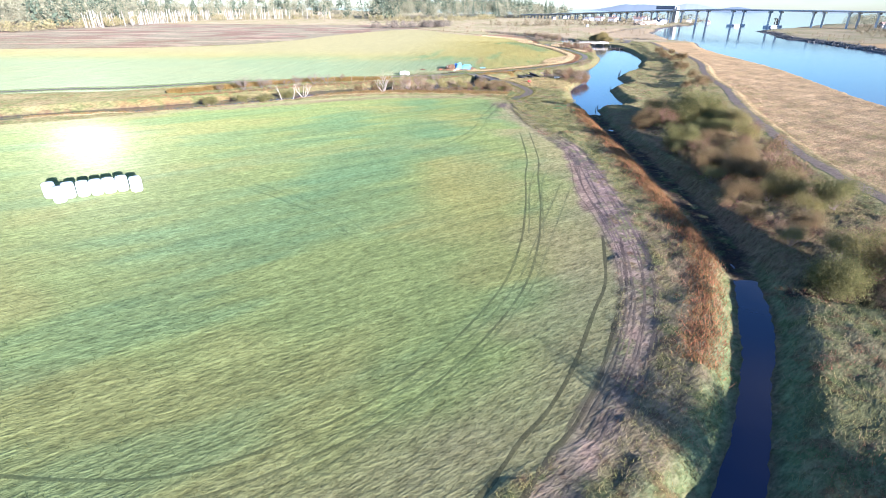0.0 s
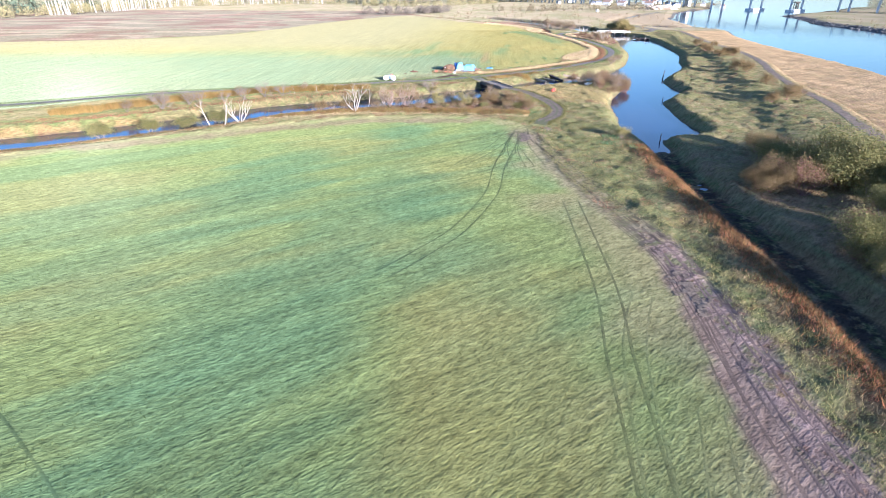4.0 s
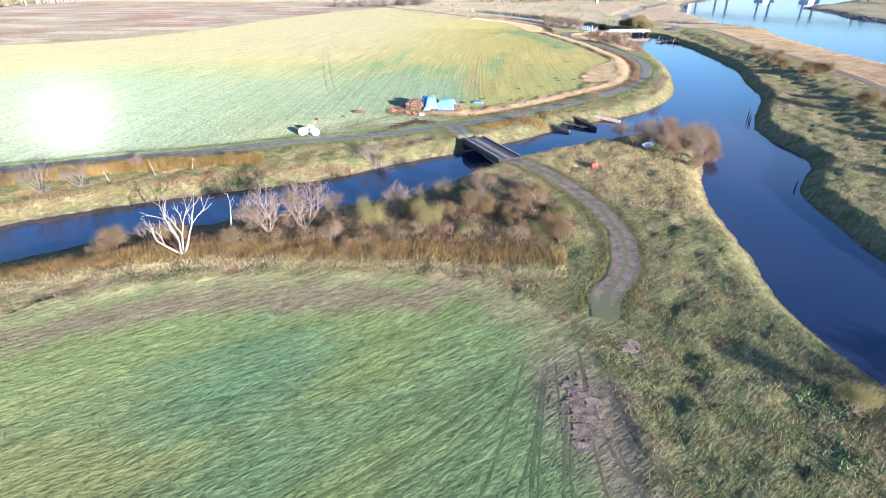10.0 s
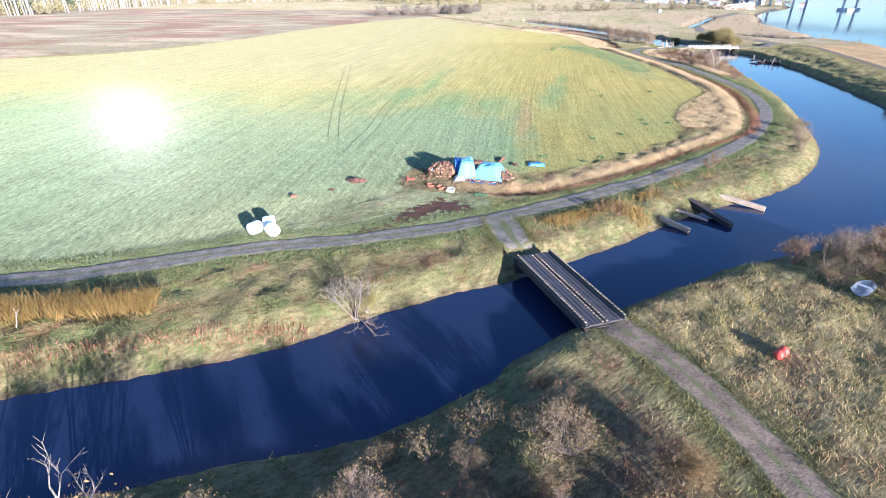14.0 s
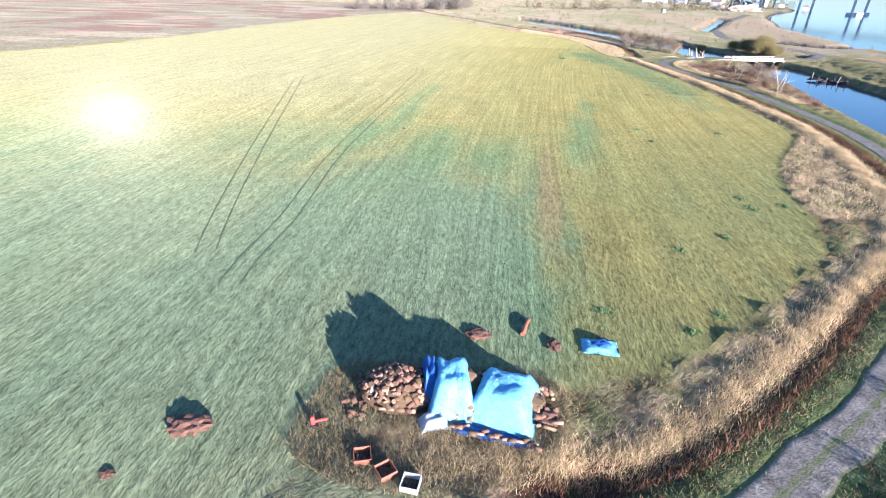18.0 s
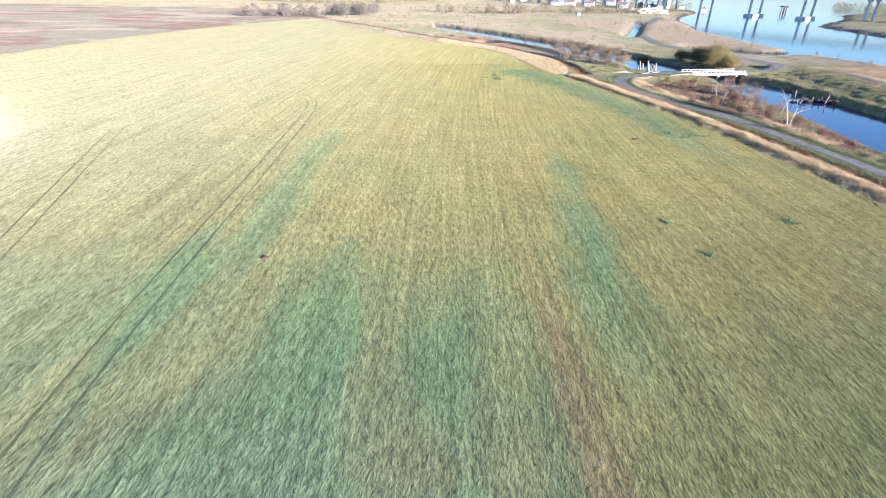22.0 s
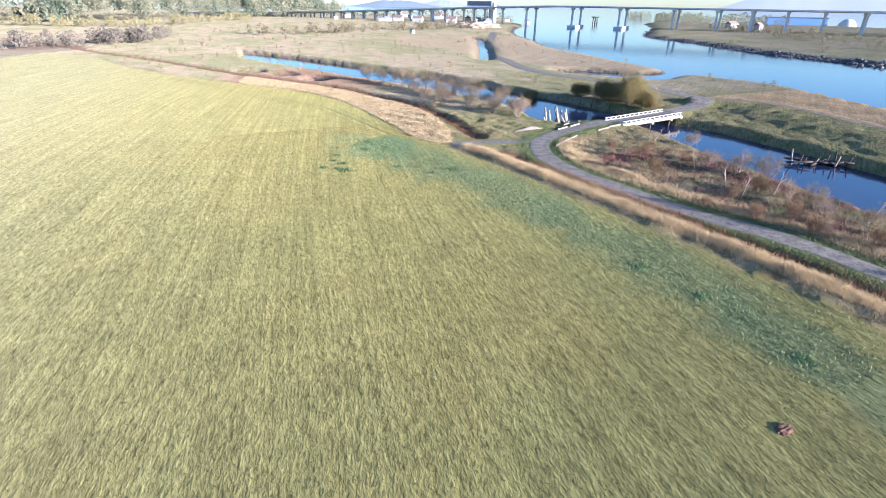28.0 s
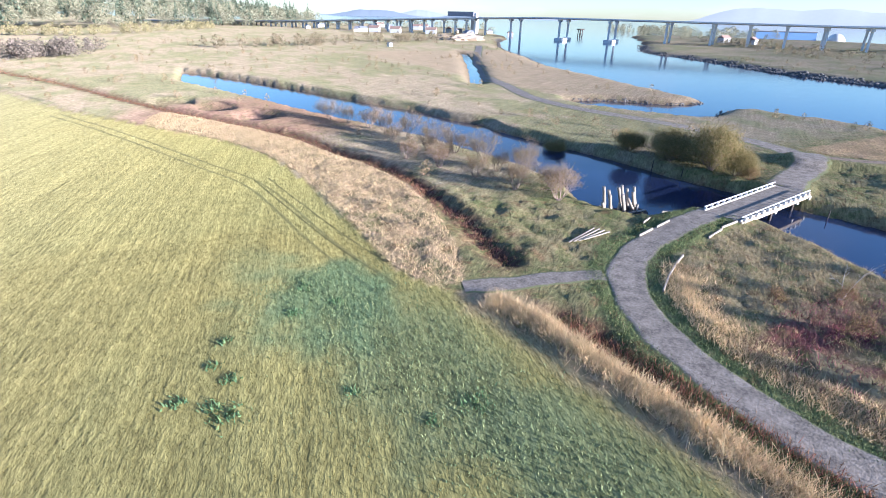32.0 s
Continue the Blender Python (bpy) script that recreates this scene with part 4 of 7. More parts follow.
def ribbon(name, line, half, material, label, category, lift=0.04, jitter=0.25, seed=1, cols=13, soil=0.0, taper=0.0, middle=None, sides=0.5):
    """A strip of road laid on the ground, with ragged edges; half and middle may be arrays along it."""
    r = np.random.RandomState(seed)
    line = np.asarray(line)
    t = np.gradient(line, axis=0)
    t /= np.linalg.norm(t, axis=1)[:, None] + 1e-9
    nrm = np.stack([-t[:, 1], t[:, 0]], 1)
    n = len(line)
    jl = np.convolve(r.uniform(-1, 1, n + 2), [0.3, 0.4, 0.3], "valid") * jitter
    jr = np.convolve(r.uniform(-1, 1, n + 2), [0.3, 0.4, 0.3], "valid") * jitter
    u = np.arange(n) * np.linalg.norm(line[1] - line[0])
    ends = 0.85 + 0.15 * smooth(0.0, taper, u) if taper else np.ones(n)
    pts = []
    for k in range(cols):
        f = k / (cols - 1) * 2 - 1
        off = (f * half + np.where(f < 0, jl, jr) * abs(f)) * ends
        pts.append(line + nrm * off[:, None])
    pts = np.stack(pts, 1)
    z = height(pts[..., 0].ravel(), pts[..., 1].ravel()).reshape(n, cols) + lift
    z[:, 0] -= lift * 1.6
    z[:, -1] -= lift * 1.6
    verts = np.concatenate([pts, z[..., None]], 2).reshape(-1, 3)
    faces = [(i * cols + k, i * cols + k + 1, (i + 1) * cols + k + 1, (i + 1) * cols + k) for i in range(n - 1) for k in range(cols - 1)]
    me = bpy.data.meshes.new(name)
    me.from_pydata(verts.tolist(), [], [f[::-1] for f in faces])
    me.materials.append(material)
    me.polygons.foreach_set("use_smooth", np.ones(len(faces), bool))
    f = np.abs(np.linspace(-1, 1, cols))
    middle = np.ones(n) if middle is None else middle
    wear = np.maximum(np.outer(middle, (1 - smooth(0.1, 0.36, f)) * 0.68), (smooth(sides, 1.0, f) * 0.9)[None])
    me.attributes.new("across", "FLOAT", "POINT").data.foreach_set("value", (wear.ravel() + np.repeat(1.0 - smooth(0.0, taper, u) if taper else np.zeros(n), cols)).astype(np.float32))
    if soil:
        q = np.concatenate([soil_at(verts[:, 0], verts[:, 1]) * soil, np.ones((len(verts), 1))], 1)
        me.attributes.new("soil", "FLOAT_COLOR", "POINT").data.foreach_set("color", q.astype(np.float32).ravel())
    return tagged(new(name, me), label, category, kind="structure")


farm_road = curve(ROAD_N, 0.8)
ribbon("road", farm_road, 1.15 + 0.4 * smooth(225, 255, farm_road[:, 1]), M_GRAVEL, "grey gravel farm road with a faint grassy middle", "road", 0.045, 0.3, 47, taper=0.0, middle=0.25 + 0.75 * smooth(190, 150, farm_road[:, 1]), sides=0.6)
for line, half, m_, lab, lift, mid_wear in ((ROAD_E, 2.4, M_GRAVEL, "grey gravel road along the dyke top", 0.045, 0.3), (ROAD_S, 1.05, M_DIRT, "worn dirt track on the dyke top", 0.03, 0.3), (TRACK, 1.22, M_DIRT, "curving packed dirt farm track", 0.037, 1.0), (TRACK_END, 1.5, M_GRAVEL, "gravel ramp from the footbridge to the road", 0.04, 1.2), (SPUR, 1.1, M_GRAVEL, "short gravel spur into the field", 0.03, 0.6)):
    line = curve(line, 0.8)
    ribbon("road", line, half, m_, lab, "road", lift, 0.45, len(lab), taper=3.5 if "curving" in lab else 0.0, middle=np.full(len(line), mid_wear), sides=0.4)

# ---- builders ----
def part(name, bm, material, parent=None, label="", m=None):
    """Links a bmesh as one mesh object, under a thing or a part."""
    me = bpy.data.meshes.new(name)
    bm.to_mesh(me)
    bm.free()
    me.materials.append(material)
    ob = new(name, me)
    if parent:
        ob.parent = parent
    if m is not None:
        ob.matrix_basis = m
    if label:
        ob["label"] = label
    return ob


def share(name, src, parent, m, label=""):
    """Another piece on the mesh of a piece."""
    ob = new(name, src.data)
    ob.parent = parent
    ob.matrix_basis = m
    if label:
        ob["label"] = label
    return ob


def thing(name, label, category, x=0, y=0, z=0, turn=0, group="", kind=""):
    ob = new(name)
    ob.empty_display_size = 0.2
    ob.matrix_basis = pose(x, y, z, 0, 0, turn)
    return tagged(ob, label, category, group, kind)


def bm_box(sx, sy, sz, at=(0, 0, 0), bevel=0.02, turn=None, bm=None):
    """A box on its base with worn edges."""
    b = bmesh.new()
    bmesh.ops.create_cube(b, size=1)
    bmesh.ops.scale(b, vec=(sx, sy, sz), verts=b.verts)
    if bevel:
        bmesh.ops.bevel(b, geom=b.edges[:], offset=min(bevel, 0.3 * min(sx, sy, sz)), segments=1, affect="EDGES")
    if turn is not None:
        bmesh.ops.transform(b, matrix=turn, verts=b.verts)
    bmesh.ops.translate(b, vec=at, verts=b.verts)
    return merged(bm, b)


def merged(bm, b):
    if bm is None:
        return b
    tmp = bpy.data.meshes.new("tmp")
    b.to_mesh(tmp)
    b.free()
    bm.from_mesh(tmp)
    bpy.data.meshes.remove(tmp)
    return bm


def bm_log(a, b, r0, r1, sides=9, seed=0, rings=6, bend=0.0, bm=None):
    """A slightly crooked round timber from a to b with capped ends."""
    rr = random.Random(seed)
    a, b = Vector(a), Vector(b)
    d = (b - a).normalized()
    u = d.orthogonal().normalized()
    v = d.cross(u)
    bm = bm or bmesh.new()
    rows = []
    for i in range(rings + 1):
        t = i / rings
        c = a.lerp(b, t) + (u * math.sin(t * 3.1) + v * math.sin(t * 5 + seed)) * bend
        r = r0 + (r1 - r0) * t
        rows.append([bm.verts.new(c + (u * math.cos(k * 2 * math.pi / sides) + v * math.sin(k * 2 * math.pi / sides)) * r * rr.uniform(0.88, 1.12)) for k in range(sides)])
    for p, q in zip(rows[:-1], rows[1:]):
        for k in range(sides):
            bm.faces.new((p[k], p[(k + 1) % sides], q[(k + 1) % sides], q[k]))
    bm.faces.new(rows[0][::-1])
    bm.faces.new(rows[-1])
    for f in bm.faces:
        f.smooth = len(f.verts) == 4
    return bm


def mesh_arrays(name, verts, faces, material, smooth_=False):
    me = bpy.data.meshes.new(name)
    k = faces.shape[1]
    me.vertices.add(len(verts))
    me.vertices.foreach_set("co", np.ascontiguousarray(verts, np.float32).ravel())
    me.loops.add(faces.size)
    me.loops.foreach_set("vertex_index", np.ascontiguousarray(faces, np.int32).ravel())
    me.polygons.add(len(faces))
    me.polygons.foreach_set("loop_start", np.arange(0, faces.size, k, dtype=np.int32))
    me.update(calc_edges=True)
    if smooth_:
        me.polygons.foreach_set("use_smooth", np.ones(len(faces), bool))
    me.materials.append(material)
    return me


def blades(name, C, low, high, width, lean, material, label, category="grass", seed=1, each=1, spread=0.15, tint=0.0):
    """Many upright blades or tuft leaves on the ground at the plan points C, as one mesh."""
    r = np.random.RandomState(seed)
    C = np.repeat(C, each, 0) + (r.normal(0, spread, (len(C) * each, 2)) if each > 1 else 0)
    n = len(C)
    z = height(C[:, 0], C[:, 1])
    h = r.uniform(low, high, n)
    a = r.uniform(0, 2 * math.pi, n)
    w = width * r.uniform(0.6, 1.4, n)
    dx, dy = np.cos(a) * w, np.sin(a) * w
    la = r.uniform(0, 2 * math.pi, n)
    ln = h * lean * r.uniform(0.2, 1.0, n)
    p0 = np.stack([C[:, 0] - dx, C[:, 1] - dy, z - 0.02], 1)
    p1 = np.stack([C[:, 0] + dx, C[:, 1] + dy, z - 0.02], 1)
    p3 = np.stack([C[:, 0] + np.cos(la) * ln, C[:, 1] + np.sin(la) * ln, z + h], 1)
    V = np.stack([p0, p1, p3], 1).reshape(-1, 3)
    F = np.arange(3 * n).reshape(n, 3)
    me = mesh_arrays(name, V, F, material)
    if tint:
        col = np.concatenate([soil_at(C[:, 0], C[:, 1]) * (1.06 * tint, tint, 0.88 * tint), np.ones((n, 1))], 1)
        me.attributes.new("soil", "FLOAT_COLOR", "POINT").data.foreach_set("color", np.repeat(col, 3, 0).astype(np.float32).ravel())
    ob = new(name, me)
    return tagged(ob, label, category, kind="stuff")


def scatter(poly, count, seed):
    """Random plan points in an outline."""
    r = np.random.RandomState(seed)
    lo, hi = poly.min(0), poly.max(0)
    P = r.uniform(lo, hi, (count, 2))
    return P[inside(P, poly)]


def beside(line, half, count, seed, bias=0.0):
    """Random plan points within half a width of a line."""
    r = np.random.RandomState(seed)
    seg = np.linalg.norm(np.diff(line, axis=0), axis=1)
    cum = np.r_[0, np.cumsum(seg)]
    s = r.uniform(0, cum[-1], count)
    x, y = np.interp(s, cum, line[:, 0]), np.interp(s, cum, line[:, 1])
    t = np.gradient(line, axis=0)
    t /= np.linalg.norm(t, axis=1)[:, None] + 1e-9
    tx, ty = np.interp(s, cum, t[:, 0]), np.interp(s, cum, t[:, 1])
    o = r.normal(bias, half * 0.5, count)
    return np.stack([x - ty * o, y + tx * o], 1)


def limbs(rng, stems, levels, length, radius, spread, droop=0.0, sides=3, split=3, shrink=0.62, up=0.5, wander=0.35):
    """Tapered branch pieces (vertices and quads) of a bush or tree, and the twig tips."""
    V, F, tips = [], [], []

    def tube(a, b, r0, r1):
        d = (b - a).normalized()
        u = d.orthogonal().normalized()
        v = d.cross(u)
        i0 = len(V)
        for c, r in ((a, r0), (b, r1)):
            for k in range(sides):
                g = 2 * math.pi * k / sides
                V.append(c + (u * math.cos(g) + v * math.sin(g)) * r)
        for k in range(sides):
            F.append((i0 + k, i0 + (k + 1) % sides, i0 + sides + (k + 1) % sides, i0 + sides + k))

    def grow(a, d, ln, r, lev):
        pieces = 3 if lev == 0 else (1 if lev == levels else 2)
        for i in range(pieces):
            d = (d + Vector((rng.gauss(0, wander), rng.gauss(0, wander), rng.gauss(0, wander) + 0.06 - droop)) * 0.5).normalized()
            b = a + d * ln / pieces
            tube(a, b, r, r * 0.8)
            a, r = b, r * 0.8
            if lev < levels and (i > 0 or lev > 0):
                for _ in range(split if i == pieces - 1 else max(1, split - 1)):
                    g = Vector((rng.gauss(0, 1), rng.gauss(0, 1), rng.gauss(up, 0.6))).normalized()
                    grow(a, (d + g * 0.85).normalized(), ln * shrink * rng.uniform(0.7, 1.2), r * 0.68, lev + 1)
        if lev >= levels - 1:
            tips.append(a)

    for i in range(stems):
        g = 2 * math.pi * i / max(stems, 1) + rng.uniform(-0.5, 0.5)
        d = Vector((math.cos(g) * spread * rng.uniform(0.3, 1), math.sin(g) * spread * rng.uniform(0.3, 1), 1)).normalized()
        grow(Vector((math.cos(g), math.sin(g), 0)) * 0.12 * (stems > 1), d, length * rng.uniform(0.75, 1.2), radius, 0)
    return np.array(V), np.array(F), np.array(tips)


def leaves(rng, tips, per, size, cloud):
    """Small leaf faces round the twig tips."""
    r = np.random.RandomState(rng.randrange(9999))
    C = np.repeat(tips, per, 0) + r.normal(0, cloud, (len(tips) * per, 3))
    C[:, 2] = np.maximum(C[:, 2], 0.05)
    n = len(C)
    a, b = r.normal(0, 1, (n, 3)), r.normal(0, 1, (n, 3))
    a /= np.linalg.norm(a, axis=1)[:, None]
    b -= (a * b).sum(1)[:, None] * a
    b /= np.linalg.norm(b, axis=1)[:, None]
    s = size * r.uniform(0.5, 1.3, n)[:, None]
    V = np.stack([C - a * s, C - b * s * 0.55, C + a * s, C + b * s * 0.55], 1).reshape(-1, 3)
    return V, np.arange(4 * n).reshape(n, 4)


def bush(name, label, seed, stems, levels, length, radius, spread, wood, leaf=None, per=0, size=0.1, cloud=0.2, category="bush", base=False, **kw):
    rng = random.Random(seed)
    V, F, tips = limbs(rng, stems, levels, length, radius, spread, **kw)
    # a root crown that ties the stems together
    i0 = len(V)
    g = np.arange(8) * math.pi / 4
    rc = 0.24 if stems > 1 else 1.4 * radius
    V = np.concatenate([V, np.stack([np.cos(g) * rc, np.sin(g) * rc, np.full(8, -0.06)], 1), np.stack([np.cos(g) * rc * 0.6, np.sin(g) * rc * 0.6, np.full(8, 0.12)], 1)])
    k = np.arange(8)
    F = np.concatenate([F, np.stack([i0 + k, i0 + (k + 1) % 8, i0 + 8 + (k + 1) % 8, i0 + 8 + k], 1), i0 + 8 + np.array([[0, 1, 2, 3], [3, 4, 7, 0], [4, 5, 6, 7]])])
    t = thing(name, label, category)
    st = new("woody_frame" if not base else "trunk", mesh_arrays("woody_frame", V, F, wood))
    st.parent = t
    if leaf:
        lv = new("foliage" if not base else "crown", mesh_arrays("foliage", *leaves(rng, tips, per, size, cloud), leaf))
        lv.parent = t
    return t


def plant(src, spots, group, seed=5, sink=0.05):
    """Copies of a plant at (x, y, size) spots of the plan."""
    r = random.Random(seed)
    for i, (x, y, s) in enumerate(spots):
        m = pose(x, y, ground_at(x, y) - sink, r.uniform(-4, 4), r.uniform(-4, 4), r.uniform(0, 360))
        c = src if i == 0 else copy_thing(src, m)
        c.matrix_basis = m @ Matrix.Diagonal((s * r.uniform(0.9, 1.1), s * r.uniform(0.9, 1.1), s * r.uniform(0.85, 1.1), 1))
        c["group"] = group

# ---- vegetation ----
CORR_Y = [-14, 60, 100, 150, 190, 230, 300]
CORR_X = [0, 2, 4, 6, 12, 30, 44]


def corridor(count, half, seed, y0=-12, y1=300):
    r = np.random.RandomState(seed)
    y = r.uniform(y0, y1, count)
    x = np.interp(y, CORR_Y, CORR_X) + r.normal(0, half, count)
    return np.stack([x, y], 1)


def road_gap(P):
    d = np.full(len(P), 5.0)
    for q in ROADS:
        d = np.minimum(d, near(P, q, 5.0))
    return d


def in_mud(P):
    out = (np.abs(P[:, 0] - np.interp(P[:, 1], HEAD_Y, HEAD_X)) < np.interp(P[:, 1], HEAD_Y, HEAD_W)) & (P[:, 1] < 56) & (P[:, 1] > -14)
    for m in MUD_P:
        out |= inside(P, m)
    return out


P = corridor(520000, 22, 31)
in_f = inside(P, F_S) | inside(P, F_N) | inside(P, YARD_P)
keep = in_f & ~in_mud(P)
G = P[keep]
north = G[:, 1] > 120
row = G[:, 0] - 0.16 * (G[:, 1] - 210) - 0.0006 * (G[:, 1] - 230) ** 2
G[:, 0] += np.where(north, np.round(row / 0.8) * 0.8 - row, 0) * 0.2
blades("field_grass", G, 0.04, 0.12, 0.017, 1.6, M_GRASS, "short olive and bluish green pasture grass in drill rows", seed=1, tint=0.62)

# rough ground outside the fields
r = np.random.RandomState(8)
P = np.concatenate([np.stack([r.uniform(-60, 118, 200000), r.uniform(-14, 345, 200000)], 1), corridor(330000, 24, 33, -12, 240)])
P = P[~(inside(P, F_S) | inside(P, F_N))]
P = P[np.abs(P[:, 0] - np.interp(P[:, 1], CORR_Y, CORR_X)) < 75]
sd = shore(P)
P, sd = P[(sd > 0.9)], sd[sd > 0.9]
P = P[(road_gap(P) > 1.4) & ~in_mud(P)]
P = P[~inside(P, YARD_P) | (r.uniform(0, 1, len(P)) < 0.25)]
kind = wave_noise(P, 9, 51) + 0.5 * wave_noise(P, 3, 52)
scrub = curve([(-26, 98), (-12, 102.5), (0, 102), (10, 101.5), (16, 103), (17.5, 110), (13, 119), (6, 117.5), (-4, 112.5), (-14, 108.5), (-26, 103.5)], 3, True)
kind = kind - 0.3 * ((P[:, 0] < 31) & (P[:, 0] > 12) & (P[:, 1] > 28) & (P[:, 1] < 100)) + np.where(inside(P, scrub), 0.6, 0.0) + 0.5 * smooth(6.0, 3.0, near(P, curve(LAGOON_W[5:14], 3.0), 8.0)) * (P[:, 1] < 85)
blades("rough_grass", P[kind < 0.08], 0.08, 0.28, 0.015, 1.4, M_ROUGH, "tussocky dull green sedge and rank grass", each=3, spread=0.14, seed=3)
blades("dead_grass", P[(kind >= 0.08) & (kind < 0.55)], 0.08, 0.30, 0.014, 1.5, M_DULL, "bleached dry grass among green sedge", each=2, spread=0.2, seed=4)
blades("dead_weeds", P[kind >= 0.55], 0.08, 0.30, 0.013, 1.4, M_RUST, "rust brown dead weed stalks", each=3, spread=0.2, seed=5)

# dead weeds, their brown darkened to put in some shade of tall growth
D2 = scatter(curve([(-24, 99.5), (-12, 103), (0, 102.5), (10, 102), (16, 103.5), (17, 108), (8, 109.5), (-4, 108), (-14, 106)], 3, True), 26000, 26)
blades("dark_stalks", D2, 0.12, 0.36, 0.014, 1.3, mat("dark_brown_stalks", (0.11, 0.07, 0.042), 0.9, vary=0.4, scale=0.3, fine=1.5, bump=0, island=0.5, spec=0.05), "tall dark brown dead weeds in the scrub", "weeds", seed=23)

# reed strip beside the north field and its ditch
blades("reed_strip", beside(L_STRIP, 1.1, 95000, 6), 0.22, 0.62, 0.014, 1.1, M_STRAW, "tall pale straw reeds along the ditch", "reeds", seed=6)
near_ditch = L_DITCH[L_DITCH[:, 1] < 172]
blades("ditch_weeds", np.concatenate([beside(near_ditch, 0.4, 4000, 85), beside(L_DITCH[L_DITCH[:, 1] >= 170], 0.9, 16000, 7), beside(L_DITCH_FAR, 0.9, 8000, 8)]), 0.15, 0.5, 0.02, 0.9, M_RUST, "dark rust coloured weeds filling the ditch", "weeds", seed=7)
tri1 = curve([(49, 284), (45.5, 287), (45, 300), (44, 320), (39, 337), (28, 355), (33, 366), (46, 340), (51, 325), (54, 313), (53.5, 298)], 3, True)
tri2 = curve([(37, 175), (41, 188), (52, 203), (52.5, 196), (46, 181), (43, 176)], 3, True)
blades("straw_patch", np.concatenate([scatter(tri1, 90000, 9), scatter(tri2, 16000, 10)]), 0.12, 0.38, 0.018, 1.4, M_STRAW, "flattened pinkish straw coloured grass", "reeds", seed=8)

# bands along the canal
band_s = curve([(-75, 70), (-58, 78), (-44, 87), (-30, 96), (-22, 99), (-12, 101.2), (-1.7, 100.8), (8.3, 100.2), (15, 99.0)], 2.0)
blades("amber_reeds", beside(band_s, 1.6, 34000, 12, 0.7), 0.2, 0.5, 0.02, 1.1, M_CATTAIL, "amber brown reeds between field and canal", "reeds", seed=9)
blades("rust_weeds", beside(band_s, 1.8, 20000, 13, 0.9), 0.2, 0.5, 0.022, 1.1, M_RUST, "rust brown weeds between field and canal", "weeds", seed=10)
blades("green_weeds", beside(band_s, 1.7, 24000, 24, 0.9), 0.15, 0.45, 0.026, 1.1, M_ROUGH, "olive green weeds between field and canal", "weeds", seed=21)
blades("straw_fringe", beside(band_s, 1.0, 13000, 14, -1.4), 0.1, 0.3, 0.012, 1.3, M_STRAW, "dry grass fringe at the field edge", "grass", seed=11)
band_n = curve([(-62, 97), (-46, 111), (-36, 117.5), (-28, 120.5), (-14, 123.4)], 2.0)
blades("amber_reeds", beside(band_n, 1.1, 42000, 15, 0.7), 0.4, 1.15, 0.022, 0.8, M_CATTAIL, "orange brown reeds on the canal bank", "reeds", seed=12)
bank_n = curve([(-60, 92), (-44, 103), (-35, 110.8), (-22, 117.2), (-12, 120.6), (-4, 123)], 2.0)
blades("rust_weeds", beside(bank_n, 0.7, 3200, 16), 0.15, 0.45, 0.03, 0.8, M_RUST, "reddish weeds along the water's edge", "weeds", seed=13)

creek_bank = beside(curve(LAGOON_W[4:13], 2.0), 1.5, 20000, 86, 2.4)
creek_bank = creek_bank[(shore(creek_bank) > 0.6) & ~in_mud(creek_bank)]
blades("rust_weeds", creek_bank, 0.15, 0.5, 0.018, 1.1, mat("fox_red_weed_blades", (0.24, 0.125, 0.055), 0.85, vary=0.4, scale=0.2, fine=0.9, bump=0, island=0.45, translucent=0.2, spec=0.1), "fox red dead weeds along the creek", "weeds", seed=28)

# lush dock patches in and beside the fields
DOCKS = [(31.9, 276.9, 1.0), (32.4, 279.7, 0.6), (31.6, 281.2, 0.5), (29.8, 278.8, 0.5), (37.8, 275.9, 0.5), (43.2, 272.5, 0.9), (40.6, 272.3, 0.5), (36.8, 284.9, 0.7), (39.7, 285.2, 0.6), (38.2, 288, 0.7), (32.5, 283.4, 0.5), (45, 244.5, 0.8), (45.3, 232.5, 0.7), (31.2, 277.7, 0.6), (45.8, 239.7, 0.6), (14.6, 158.5, 0.6), (32.1, 178.7, 0.6), (32.1, 176.3, 0.6), (22.4, 167.3, 0.5), (26.9, 169.9, 0.5), (19.2, 156.8, 0.6), (35.5, 177, 0.6), (21.6, 158.6, 0.5), (29.9, 198, 0.5), (40.6, 203, 0.7), (29.8, 203.7, 0.4), (14, 99.5, 1.6), (11.5, 98.6, 1.4), (16.5, 101, 1.0), (24.5, 84.5, 1.6), (23, 81, 1.5), (26, 79, 1.2)]
r = np.random.RandomState(17)
D = np.concatenate([np.array([[x, y]]) + r.normal(0, 0.45 * s, (int(90 * s * s) + 25, 2)) for x, y, s in DOCKS])
blades("dock_leaves", D, 0.10, 0.24, 0.05, 1.3, M_DOCK, "lush dark green dock clumps in the pasture", "weeds", seed=14)
E2 = np.concatenate([beside(curve([(38, 290), (42, 277), (45, 262), (46.5, 246), (47, 230)], 2.0), 5.0, 16000, 18)])
blades("green_weeds", E2[inside(E2, F_N)], 0.07, 0.18, 0.035, 1.2, mat("grey_green_blades", (0.165, 0.205, 0.092), 0.8, vary=0.3, scale=0.2, fine=1, bump=0, island=0.4, translucent=0.2), "coarse grey green weeds on the field margin", "weeds", seed=15)

W = scatter(curve([(-4, 136.6), (3, 138.8), (8.5, 141.4), (9, 144), (5, 146), (1, 145), (-2, 141)], 2.0, True), 9000, 19)
W = W[~in_mud(W) & (wave_noise(W, 2.2, 91) > -0.15) & (road_gap(W) > 1.7)]
